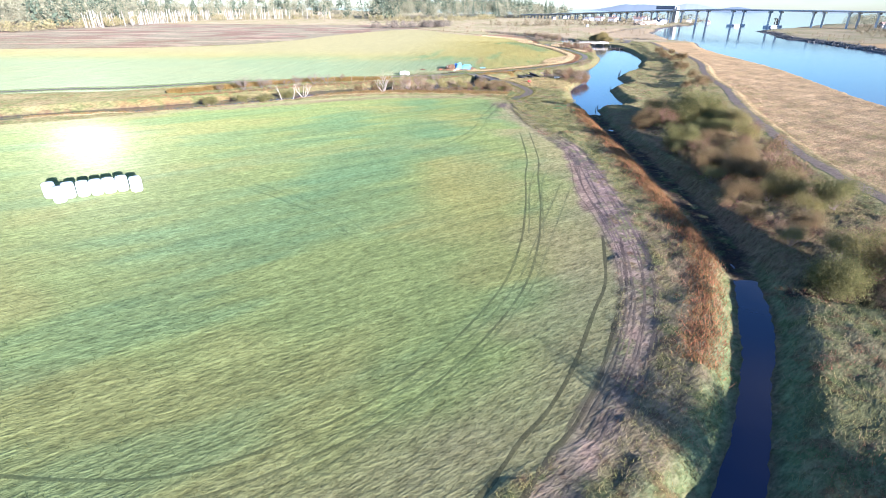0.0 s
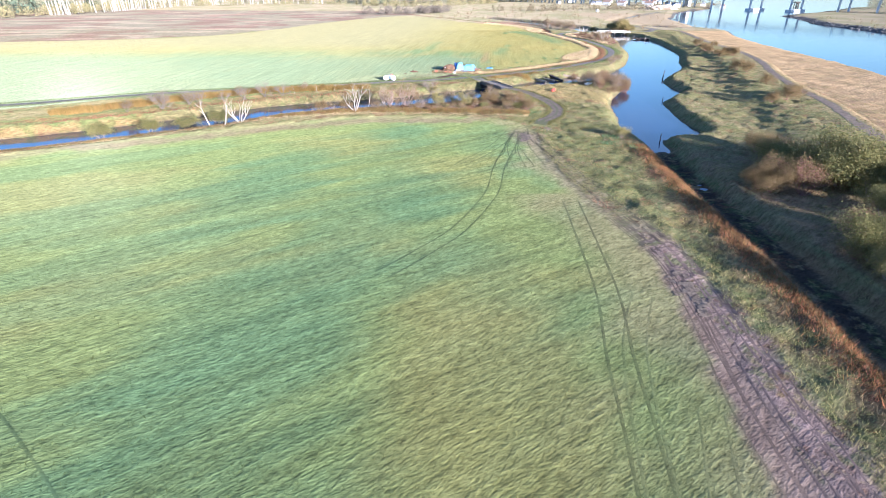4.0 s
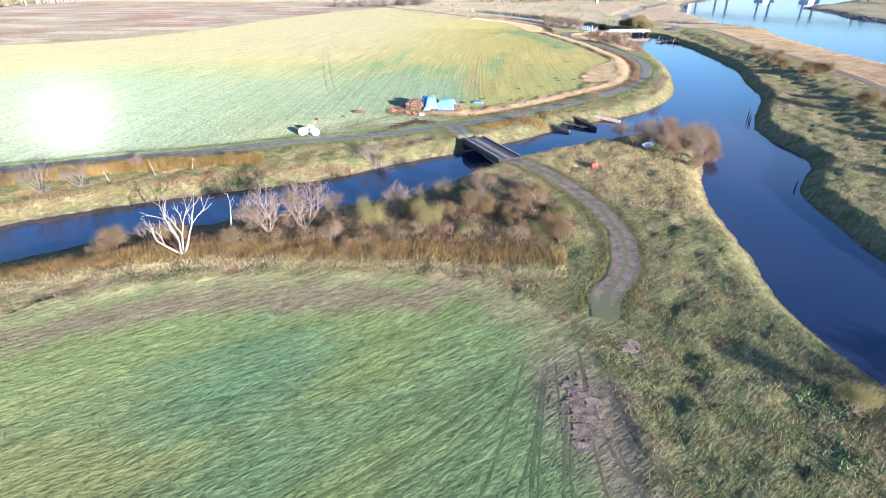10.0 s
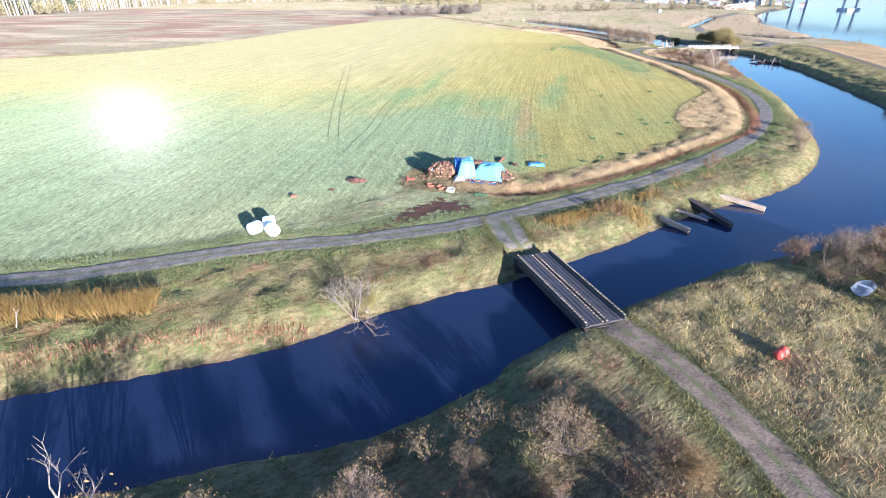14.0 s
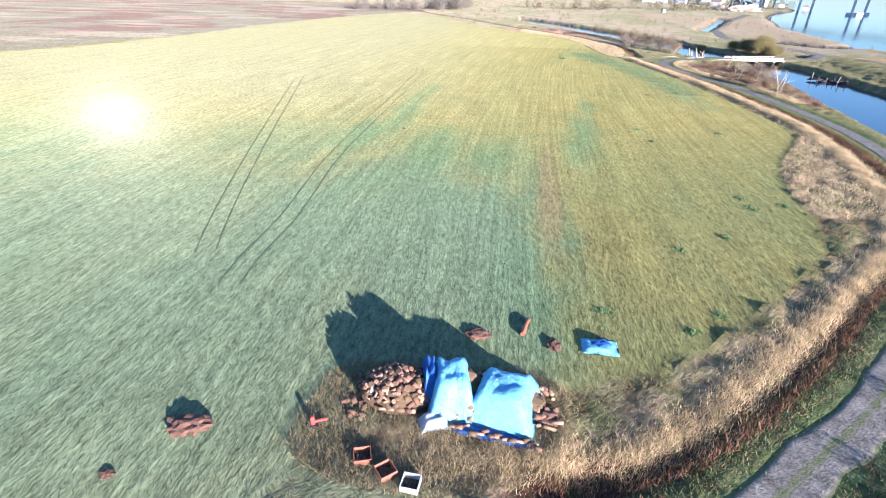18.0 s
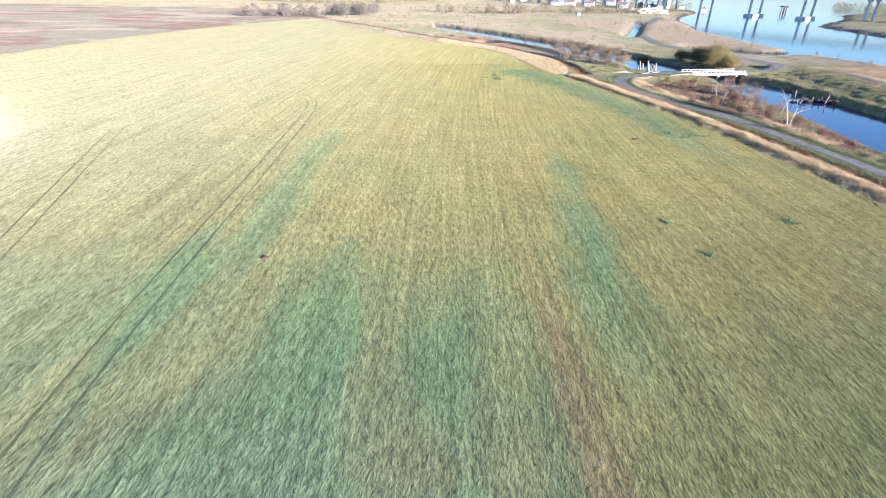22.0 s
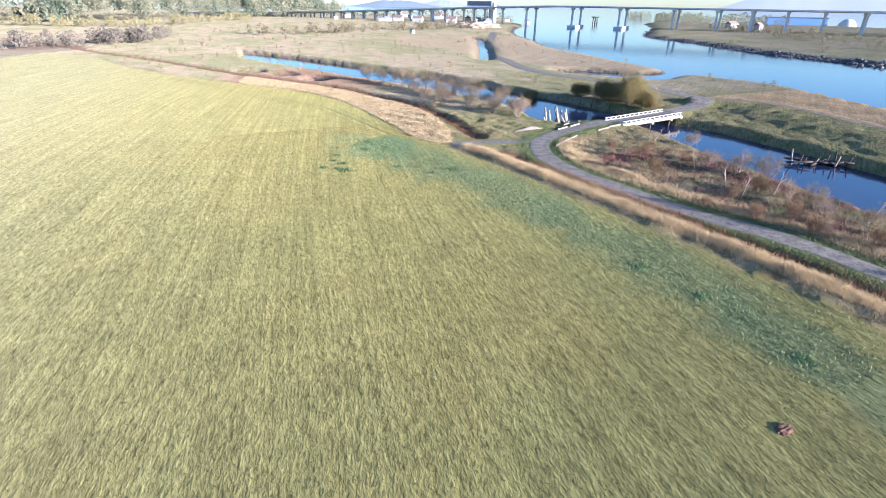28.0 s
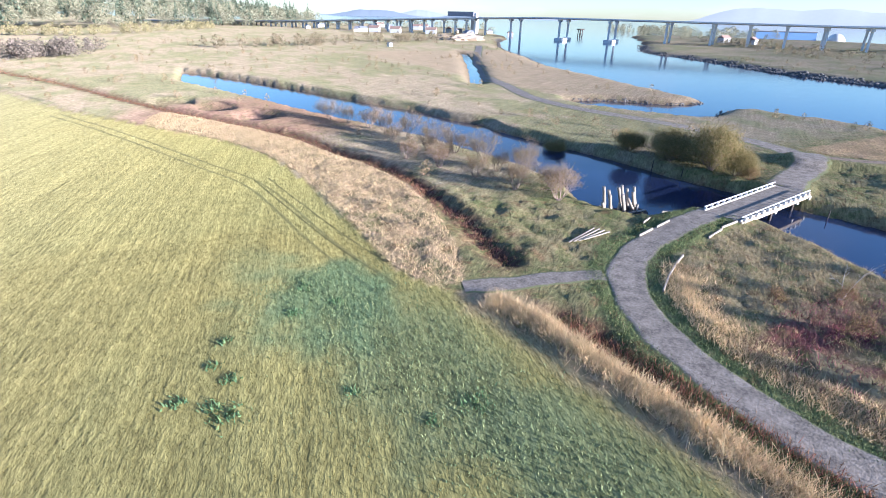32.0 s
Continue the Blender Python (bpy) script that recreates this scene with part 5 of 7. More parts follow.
blades("green_weeds", W, 0.05, 0.16, 0.024, 1.2, bpy.data.materials["grey_green_blades"], "coarse grey green weeds round the bare mud", "weeds", seed=20)

H = scatter(curve([(-1.5, 147.5), (1, 145.6), (6, 145.2), (9.5, 146.8), (11, 150), (10, 152.5), (0.5, 153), (-1, 150.5)], 2.0, True), 26000, 25)
blades("dead_grass", H, 0.1, 0.34, 0.012, 1.4, M_DULL, "trampled dry grass round the firewood heap", seed=22)

A = np.concatenate([np.array([[x, y]]) + r.normal(0, s, (n_, 2)) for x, y, s, n_ in ((15.4, 140.9, 0.9, 1500), (13.5, 139.4, 0.8, 1200), (18.5, 143.0, 1.0, 1300), (22.5, 146.5, 1.0, 1200), (26.5, 150.5, 1.0, 1200), (21, 141.2, 0.8, 800), (30.5, 153.8, 0.9, 900))])
A = A[(road_gap(A) > 2.6) & (shore(A) > 0.4)]
blades("amber_reeds", A, 0.2, 0.6, 0.024, 0.9, M_CATTAIL, "tawny rank grass clumps on the bank below the road", "reeds", seed=25)
T = scatter(curve([(14, 124), (19, 117), (22, 109), (25, 106), (31, 108), (33, 116), (36, 122), (30, 129), (22, 130)], 3, True), 26000, 27)
T = T[(road_gap(T) > 1.7) & (shore(T) > 0.6) & (T[:, 1] + 2 * wave_noise(T, 6, 92) > 110)]
blades("dead_grass", T, 0.1, 0.34, 0.02, 1.3, mat("tawny_tussock_blades", (0.36, 0.28, 0.13), 0.85, vary=0.3, scale=0.3, fine=1.2, bump=0, island=0.4, translucent=0.3, spec=0.1), "tawny tussock grass on the point beside the track", seed=26)

# bushes: bare twiggy, leafy yellow-green, brown, big willow
B_GREY = bush("bare_bush", "leafless grey-brown twiggy shrub", 1, 9, 3, 1.15, 0.035, 0.75, M_TWIG, M_LEAF_B, 1, 0.05, 0.12, split=3)
B_RED = bush("bare_bush", "leafless reddish twiggy shrub", 2, 10, 3, 1.0, 0.03, 0.9, M_TWIG_RED, M_LEAF_B, 1, 0.06, 0.12, split=3)
B_YEL = bush("leafy_bush", "shrub with sparse yellow-green autumn leaves", 3, 9, 3, 1.0, 0.03, 0.8, M_TWIG, M_LEAF_Y, 32, 0.032, 0.22, split=2)
B_GRN = bush("leafy_bush", "dense dull green shrub", 4, 9, 3, 1.05, 0.03, 0.85, M_TWIG, M_LEAF_G, 48, 0.04, 0.25, split=2)
B_BRN = bush("leafy_bush", "shrub with withered brown leaves", 5, 9, 3, 1.0, 0.03, 0.9, M_TWIG_RED, M_LEAF_B, 40, 0.036, 0.24, split=2)
B_BIG = bush("willow_bush", "large spreading willow with yellowing green leaves", 6, 15, 3, 1.2, 0.045, 1.05, M_TWIG, M_LEAF_G, 66, 0.044, 0.3, split=2)
B_AUT = bush("willow_bush", "large rounded willow turning brown and gold", 7, 14, 3, 1.15, 0.04, 1.15, M_TWIG, mat("olive_gold_leaves", (0.225, 0.185, 0.075), 0.8, vary=0.25, scale=0.6, fine=3.0, bump=0, island=0.5, translucent=0.25), 54, 0.045, 0.32, split=2)

r = random.Random(21)


def spread_spots(n, box, size, seed, ok):
    q = random.Random(seed)
    out = []
    while len(out) < n:
        x, y = q.uniform(box[0], box[2]), q.uniform(box[1], box[3])
        if ok(x, y):
            out.append((x, y, q.uniform(*size)))
    return out


def dyke_x(y):
    return float(np.interp(y, [-60, 24, 75, 105, 143, 190, 262, 284], [26, 44, 57, 68, 80.5, 97, 112, 117]))


def creek_x(y):
    return float(np.interp(y, [-10, 0, 10, 28, 60, 80, 90, 100, 116, 138, 165, 180, 198, 240], [14, 20, 25, 27.4, 30, 32, 40.5, 41, 44.5, 53, 68, 74, 82, 91]))


def thicket(x, y):
    return creek_x(y) + 2.5 < x < dyke_x(y) - 6.0 and y > 11.0 - (x - 25.6)


plant(B_BIG, [(41.8, 63.5, 2.15), (44.2, 58.5, 1.25), (38.5, 67, 1.5), (27.8, 8.2, 1.05), (32.9, 47.3, 1.2)], "willows by the creek", 31)
plant(B_AUT, [(45, 56, 1.2), (93.0, 297.3, 1.9), (95.5, 300, 1.7), (91.8, 303, 1.8), (97.5, 298, 1.3), (94.0, 294.5, 1.2), (84.6, 318, 1.0), (91, 309.5, 1.3), (94, 305, 1.5), (34.5, 26.4, 1.3)], "golden willows", 32)
plant(bush("bare_bush", "small dark twiggy shrub on the bank", 14, 7, 3, 0.55, 0.02, 1.1, M_TWIG_RED, M_LEAF_B, 3, 0.04, 0.1, split=2), [(17.9, 141.4, 1.0), (19.3, 141.1, 1.1), (24.0, 146.4, 0.8), (33.1, 155.4, 1.3), (34.6, 157.2, 1.1), (28, 151.6, 0.8)], "small shrubs on the bank", 39)
plant(B_GREY, [(-8.3, 104.8, 1.2), (-5.5, 105.6, 1.45), (10.6, 113.6, 1.05), (1.8, 109.5, 0.9), (-3.5, 108.5, 0.8), (-11, 108.2, 0.8), (36.5, 131.5, 1.05), (38.6, 129.8, 1.1), (33.5, 130.5, 0.9), (31, 129, 0.8), (37.5, 126.5, 0.95), (40, 133, 0.8), (48, 164, 0.8), (50, 168.5, 0.85), (53.5, 174, 0.8), (68.5, 305, 1.6), (67.5, 312, 1.5), (66.5, 318, 1.5), (66.2, 324, 1.6), (64.5, 329, 1.5), (62.5, 334, 1.5), (61.5, 339, 1.6), (59.5, 344, 1.5), (57.5, 349, 1.4), (63.8, 321, 1.2), (61, 328, 1.2), (69, 299, 1.4), (67.2, 296, 1.5), (65, 301, 1.3), (63, 306.5, 1.35), (61, 312, 1.2), (67, 308, 1.1), (69.5, 300, 1.1), (59, 318, 1.1), (64, 316, 1.0), (-3, 103.2, 0.7), (6.2, 112.5, 0.6), (70, 250, 0.8), (74, 255, 1.0), (72.8, 258, 0.9), (63.4, 243, 0.7), (67.5, 241.5, 0.9), (73.8, 262.5, 0.8), (78.5, 270, 0.8), (65, 231, 0.8), (69.3, 247, 0.9), (35, 133.5, 1.2), (32.5, 132.2, 1.1), (39.5, 131.5, 1.3), (38, 127.5, 1.2), (41, 132, 1.1), (33.5, 127, 1.0), (-27, 121, 0.7), (-38, 116, 0.8), (-48, 106, 0.9), (-52, 101, 0.8)], "bare shrubs", 33)
plant(B_RED, [(34.5, 127.5, 0.9), (40.5, 128.5, 0.95), (36.8, 124, 0.8), (13.4, 110, 0.8), (9.2, 110.8, 0.65), (41.2, 39.5, 1.45), (30, 132.2, 0.9), (36, 129, 1.25), (39.8, 126.2, 1.0), (37.2, 133.8, 1.2), (34, 124.5, 0.8), (41.3, 130, 1.2), (35, 121.5, 0.7), (-1.5, 101.8, 0.5), (61.5, 247.6, 0.7), (65.2, 239.6, 0.8), (59.8, 251.5, 0.6), (63.5, 243.5, 0.7), (68.4, 252.2, 0.9), (64.8, 252.5, 0.7), (64.5, 246, 0.8), (67.5, 236, 0.8), (64, 262, 0.8), (67, 267, 0.8), (70, 263, 0.7), (71, 270, 0.8), (66.5, 272, 0.6)] + spread_spots(16, (20, -8, 60, 74), (0.8, 1.6), 41, thicket), "reddish shrubs", 34)
plant(B_YEL, [(0.0, 106.0, 1.0), (4.8, 105.8, 1.1), (3, 108.5, 0.6), (25.5, 84, 0.8), (-0.8, 125.6, 0.7), (33.3, 26.4, 0.9)] + spread_spots(15, (20, -8, 60, 74), (0.8, 1.6), 42, thicket), "yellow-green shrubs", 35)
plant(B_GRN, [(-36, 98.5, 1.0), (-40, 96.5, 1.1), (-44, 92, 0.9), (-49, 88, 1.0), (14, 104, 0.55), (8, 104.2, 0.5), (16.5, 107, 0.5)] + spread_spots(4, (20, -8, 60, 74), (0.8, 1.5), 43, thicket), "green shrubs", 36)
# the two bushes near y -15 are added out of view for their shadow
plant(B_BRN, [(9.4, 108.6, 0.95), (15.2, 103.9, 0.9), (-16, 104.2, 0.7), (-20, 103, 0.8), (6.5, 108.0, 0.55), (12, 106.5, 0.7), (15.5, 112.5, 0.6), (94, 292.6, 0.7), (31, 36.4, 1.6), (28.8, 21.6, 0.9), (21.5, -15, 1.5), (18.4, -15.5, 1.7)] + spread_spots(24, (20, -8, 60, 78), (0.7, 1.4), 44, thicket) + spread_spots(18, (56, 105, 100, 215), (0.7, 1.3), 45, lambda x, y: dyke_x(y) - 10 < x < dyke_x(y) - 3.5 and x > creek_x(y) + 4), "brown shrubs", 37)
plant(bush("bare_bush", "low leafless shrub in the scrub", 12, 7, 3, 0.8, 0.025, 1.0, M_TWIG, M_LEAF_B, 2, 0.05, 0.1, split=2), spread_spots(46, (-22, 101, 18, 118), (0.6, 1.1), 46, lambda x, y: float(np.interp(x, [-22, -10, 0, 12, 18], [105, 110, 113.5, 121, 123])) > y + 1.2 and y > 102 and abs(x - float(np.interp(y, [92, 100, 109, 119, 124], [16, 19.8, 20.5, 17.4, 14.6]))) > 3), "low scrub", 38)

# bleached dead trees
S_BIG = bush("dead_tree", "bleached bare dead tree with several forking limbs", 51, 4, 3, 2.4, 0.11, 1.4, M_SNAG, category="dead tree", base=True, sides=5, split=2, shrink=0.6, up=0.5, wander=0.17)
S_THIN = bush("dead_tree", "thin bleached dead trunk with short branch stubs", 53, 1, 2, 2.6, 0.085, 0.3, M_SNAG, category="dead tree", base=True, sides=6, split=2, shrink=0.3, up=0.4, wander=0.12)
S_GREY = bush("bare_tree", "grey leafless tree with many fine branches", 55, 6, 3, 1.8, 0.06, 0.9, M_DEADGREY, category="tree", base=True, sides=4, split=3, shrink=0.6, up=0.3)
plant(S_BIG, [(-13.9, 101.3, 1.0), (-9.5, 109.6, 0.72), (-31, 94.8, 0.95)], "bleached dead trees", 61)
plant(S_THIN, [(-12.5, 107.6, 0.85), (-33.3, 94, 1.2), (-35.8, 94.8, 1.15), (-31.6, 95.6, 0.9), (66.4, 254.4, 0.8), (69.8, 251.5, 0.7), (66, 252.3, 0.7), (69.6, 242.7, 0.9), (-24, 119, 0.5), (-21, 121, 0.45), (-28, 117.5, 0.5), (70.5, 262, 0.6)], "thin dead trunks", 62)
plant(S_GREY, [(-1.4, 124.9, 0.85), (9.5, 109.3, 0.55), (-42, 106.5, 0.7), (-36, 112, 0.7), (-39, 110, 0.6), (-33, 114.5, 0.8), (-44, 106.5, 0.8), (-30, 116, 0.7), (-47, 103, 0.9), (70.5, 259, 0.75), (72.5, 256, 0.7), (69, 246, 0.6)], "grey leafless trees", 63)

S_FORK = bush("dead_tree", "tall bleached dead tree forking into two bare limbs", 58, 2, 3, 2.5, 0.075, 0.28, M_SNAG, category="dead tree", base=True, sides=5, split=2, shrink=0.42, up=0.3, wander=0.14)
plant(S_FORK, [(66.3, 236.3, 1.15), (71.8, 270.5, 0.8)], "bleached dead trees", 64)

# green verges of the road and the peninsula's red sedge
edge_t = np.concatenate([beside(ROADS[3], 0.5, 6000, 73, 1.35), beside(ROADS[3], 0.5, 6000, 74, -1.35), beside(ROADS[4], 0.5, 1500, 79, 1.6), beside(ROADS[4], 0.5, 1500, 80, -1.6)])
blades("rough_grass", edge_t, 0.06, 0.2, 0.02, 1.3, M_ROUGH, "olive grass creeping over the track edges", seed=24)
verge = np.concatenate([beside(ROADS[0], 1.0, 40000, 71, 2.2), beside(ROADS[0], 0.9, 30000, 72, -1.9)])
blades("verge_grass", verge, 0.08, 0.22, 0.03, 1.2, mat("verge_green_blades", (0.12, 0.148, 0.06), 0.8, vary=0.3, scale=0.2, fine=1, bump=0, island=0.4, translucent=0.2), "short green grass on the road verges", seed=16)
mid_strip = beside(ROADS[0], 0.28, 9000, 75)
blades("verge_grass", mid_strip[mid_strip[:, 1] < 245], 0.03, 0.08, 0.025, 1.2, bpy.data.materials["verge_green_blades"], "sparse grass in the middle of the road", seed=17)
pen = curve([(62, 280), (59.5, 268), (61, 252), (63, 240), (63.5, 226), (69, 226), (74, 246), (77, 264), (82, 280), (76, 282), (68, 280.5)], 3, True)
Q = scatter(pen, 26000, 76)
kq = wave_noise(Q, 9, 77) + 0.4 * wave_noise(Q, 3, 78)
blades("red_sedge", Q[(kq > -0.1) & (road_gap(Q) > 2.6) & (Q[:, 1] < 271)], 0.15, 0.45, 0.028, 1.1, mat("dark_red_sedge", (0.17, 0.075, 0.065), 0.85, vary=0.35, scale=0.3, fine=1, bump=0, island=0.45, translucent=0.15), "dark reddish brown sedge on the peninsula", "sedge", seed=18)
fringe = beside(ROADS[0][(ROADS[0][:, 1] > 225) & (ROADS[0][:, 1] < 283)], 1.7, 26000, 84, -3.8)
fringe = fringe[(road_gap(fringe) > 2.2) & (shore(fringe) > 0.5)]
blades("dead_grass", fringe, 0.15, 0.45, 0.018, 1.2, M_STRAW, "tawny dry grass beside the bend of the road", seed=27)
blades("dead_grass", Q[((kq <= -0.1) | (Q[:, 1] > 271)) & (road_gap(Q) > 2.4)], 0.12, 0.38, 0.02, 1.3, M_DULL, "pale dry grass on the peninsula", seed=19)

# ---- materials of made things ----
M_WRAP = mat("white_bale_wrap", (0.82, 0.83, 0.84), 0.35, vary=0.08, scale=1.5, fine=9, bump=0.35, bump_scale=6, depth=0.03, spec=0.5)
M_TARP = mat("light_blue_tarpaulin", (0.26, 0.60, 0.80), 0.55, vary=0.15, scale=1.2, fine=6, bump=0.7, bump_scale=3.5, depth=0.08, spec=0.4)
M_TARP_D = mat("deep_blue_tarpaulin", (0.05, 0.17, 0.52), 0.5, vary=0.25, scale=1.5, fine=7, bump=0.7, bump_scale=4, depth=0.06, spec=0.4)
M_TARP_W = mat("pale_tarpaulin", (0.55, 0.60, 0.66), 0.55, vary=0.2, scale=1.5, fine=7, bump=0.6, bump_scale=4, depth=0.06)
M_SPLIT = mat("split_firewood", (0.135, 0.075, 0.048), 0.9, vary=0.3, scale=2, fine=14, bump=0.4, obj_vary=0.35)
M_SPLIT_PALE = mat("fresh_split_wood", (0.27, 0.165, 0.105), 0.9, vary=0.3, scale=2, fine=14, bump=0.4, obj_vary=0.3)
M_OLDWOOD = mat("weathered_timber", (0.33, 0.26, 0.20), 0.9, vary=0.35, scale=1.2, fine=10, bump=0.5, bump_scale=9, obj_vary=0.15)
M_DARKWOOD = mat("wet_black_timber", (0.045, 0.035, 0.032), 0.75, vary=0.4, scale=1.2, fine=10, bump=0.5, bump_scale=9)
M_STEEL = mat("dark_bridge_steel", (0.06, 0.058, 0.062), 0.55, 0.4, vary=0.3, scale=1.5, fine=9, bump=0.2, stain=((0.14, 0.07, 0.04), 1.2, 0.6))
M_PLATE = mat("worn_grey_steel_plate", (0.085, 0.075, 0.078), 0.5, 0.3, vary=0.3, scale=1.0, fine=8, bump=0.25, stain=((0.13, 0.10, 0.085), 0.9, 0.58))
M_SLAT = mat("straw_coloured_slats", (0.20, 0.165, 0.125), 0.9, vary=0.3, scale=2, fine=10, bump=0.3, obj_vary=0.25)
M_CONC = mat("pale_concrete", (0.44, 0.42, 0.39), 0.85, vary=0.15, scale=0.8, fine=9, bump=0.3, bump_scale=14, stain=((0.40, 0.37, 0.33), 0.7, 0.62))
M_WHITE = mat("white_painted_rail", (0.5, 0.485, 0.465), 0.6, vary=0.1, scale=1.2, fine=10, bump=0.2)
M_PILE = mat("bleached_piling", (0.25, 0.215, 0.178), 0.85, vary=0.3, scale=1.2, fine=9, bump=0.5, bump_scale=8)
M_RED = mat("red_brown_crate", (0.27, 0.095, 0.06), 0.75, vary=0.25, scale=2, fine=10, bump=0.3)
M_REDP = mat("red_plastic", (0.55, 0.07, 0.055), 0.45, vary=0.15, scale=2, fine=8, bump=0.2)
M_GREENP = mat("green_paint", (0.05, 0.22, 0.09), 0.55, vary=0.2, scale=2, fine=9, bump=0.2)
M_SOILCLOD = mat("red_brown_earth", (0.115, 0.058, 0.04), 0.95, vary=0.4, scale=1.5, fine=8, bump=0.8, bump_scale=6, depth=0.06)


def bale(label):
    """A round bale in stretch wrap, standing on its side, with a flat pleated end."""
    t = thing("wrapped_bale", label, "hay bale")
    bm = bmesh.new()
    prof = [(0.0, -0.62), (0.42, -0.62), (0.56, -0.60), (0.63, -0.52), (0.655, -0.3), (0.66, 0.0), (0.655, 0.3), (0.63, 0.52), (0.56, 0.60)]
    rows = []
    for rr, h in prof:
        rows.append([bm.verts.new((h, rr * math.cos(g) * (1 + 0.015 * math.sin(5 * g + h * 7)), 0.64 + rr * math.sin(g) * (0.97 if math.sin(g) > 0 else 0.95))) for g in (2 * math.pi * k / 20 for k in range(20))])
    for p, q in zip(rows[1:-1], rows[2:]):
        for k in range(20):
            bm.faces.new((p[k], p[(k + 1) % 20], q[(k + 1) % 20], q[k]))
    bm.faces.new(rows[1][::-1])
    bmesh.ops.delete(bm, geom=rows[0], context="VERTS")
    for f in bm.faces:
        f.smooth = True
    part("wrap", bm, M_WRAP, t)
    b2 = bmesh.new()
    bmesh.ops.create_circle(b2, cap_ends=True, radius=0.56, segments=20, matrix=pose(0.605, 0, 0.64, 0, 90, 0))
    part("bale_end", b2, M_WRAP, t)
    return t


b0 = bale("white plastic wrapped bale standing upright in a row")
ROW = [(-41.6, 27.5), (-39.6, 26.0), (-39.6, 27.5), (-38.4, 28.0), (-37.3, 28.5), (-36.3, 29.1), (-35.3, 29.8), (-33.7, 29.6)]
for i, (x, y) in enumerate(ROW):
    m = pose(x, y, ground_at(x, y) - 0.02, 0, 0, (i * 37) % 90) @ pose(0, 0, 0.8, (i * 13) % 5 - 2, -90, 0) @ Matrix.Diagonal((1.28, 0.93, 0.93, 1)) @ Matrix.Translation((0, 0, -0.64))
    (b0 if i == 0 else copy_thing(b0, m)).matrix_basis = m
for o in [o for o in scene.objects if o.name.startswith("wrapped_bale")]:
    o["group"] = "bales in a row on the field"
b1 = bale("white plastic wrapped round bale beside the farm road")
for i, (x, y, g, z) in enumerate(((-11.75, 135.0, 60, 0), (-10.2, 134.75, 130, 0), (-11.0, 136.25, 20, 0))):
    m = pose(x, y, ground_at(x, y) - 0.02 + z, 0, 0, g) @ Matrix.Scale(0.82, 4)
    c = b1 if i == 0 else copy_thing(b1, m)
    c.matrix_basis = m
    c["group"] = "bales beside the road"

# ---- steel farm bridge over the canal ----
br = thing("farm_bridge", "narrow dark steel bridge with two wheel tracks over the canal", "bridge", 12.55, 127.65, 0.30, math.degrees(math.atan2(8.2, -3.3)) - 90)
LB = 9.4
for sx in (-1.36, 1.36):
    part("girder", bm_box(0.16, LB, 0.55, (sx, 0, -0.26), 0.02), M_STEEL, br)
    k = part("kerb", bm_box(0.14, LB, 0.16, (sx, 0, 0.16), 0.02), M_STEEL, br, "dark raised edge beam")
for sx in (-1.03, -0.72, -0.41, 0.41, 0.72, 1.03):
    part("track_plate", bm_box(0.27, LB, 0.05, (sx, 0, 0.03), 0.01), M_PLATE, br, "worn dark steel wheel track plank")
part("deck_frame", bm_box(2.56, LB - 0.1, 0.10, (0, 0, -0.09), 0.01), M_STEEL, br)
slat0 = None
for sx, lift_ in ((-1.36, 0.25), (-0.16, 0.05), (0.16, 0.05), (1.36, 0.25)):
    for j in range(30):
        m = pose(sx, -LB / 2 + 0.18 + j * (LB - 0.36) / 29, lift_)
        if slat0 is None:
            slat0 = part("slat", bm_box(0.15, 0.17, 0.07, (0, 0, 0), 0.01), M_SLAT, br, m=m)
        else:
            share("slat", slat0, br, m)
for sy in (-LB / 2 + 0.1, LB / 2 - 0.1):
    part("abutment", bm_box(3.0, 0.5, 1.9, (0, sy, -1.05), 0.04), M_DARKWOOD, br, "black timber abutment")
for i in range(4):
    part("cross_beam", bm_box(2.6, 0.14, 0.2, (0, -3 + 2 * i, -0.36), 0.01), M_STEEL, br)

# ---- concrete road bridge ----
yaw2 = math.degrees(math.atan2(2.4, 14.8))
rb = thing("road_bridge", "short concrete road bridge with white rails over the channel", "bridge", 85.6, 285.85, 0.42, yaw2)
part("deck", bm_box(15.6, 4.0, 0.42, (0, 0, -0.22), 0.03), M_OLDWOOD, rb, "stained grey deck edge")
part("road_surface", bm_box(15.6, 3.2, 0.05, (0, 0, 0.02), 0.01), M_GRAVEL, rb, "dusty grey gravel road surface")
for sy in (-1.82, 1.82):
    rail = part("rail", bm_box(15.4, 0.12, 0.09, (0, sy, 0.44), 0.02), M_WHITE, rb, "white rail beam")
    part("kerb", bm_box(15.4, 0.16, 0.14, (0, sy * 0.97, 0.05), 0.02), M_CONC, rb)
    for j in range(13):
        part("rail_post", bm_box(0.17, 0.22, 0.6, (-7.2 + 1.2 * j, sy * 1.07, 0.09), 0.02), M_WHITE, rb) if j == 0 and sy < 0 else share("rail_post", bpy.data.objects["rail_post"], rb, pose(1.2 * j, 0 if sy < 0 else 2 * 1.82 * 1.07, 0))
for sx in (-5.2, 0, 5.2):
    part("pier_cap", bm_box(0.4, 3.8, 0.35, (sx, 0, -0.6), 0.03), M_CONC, rb)
    for sy in (-1.4, 1.4):
        part("pier", bm_log((sx, sy, -3.0), (sx, sy, -0.7), 0.18, 0.17, 10), M_DARKWOOD, rb, "dark timber pile")
for sx in (-7.75, 7.75):
    part("abutment", bm_box(0.4, 4.2, 2.2, (sx, 0, -1.3), 0.04), M_CONC, rb)


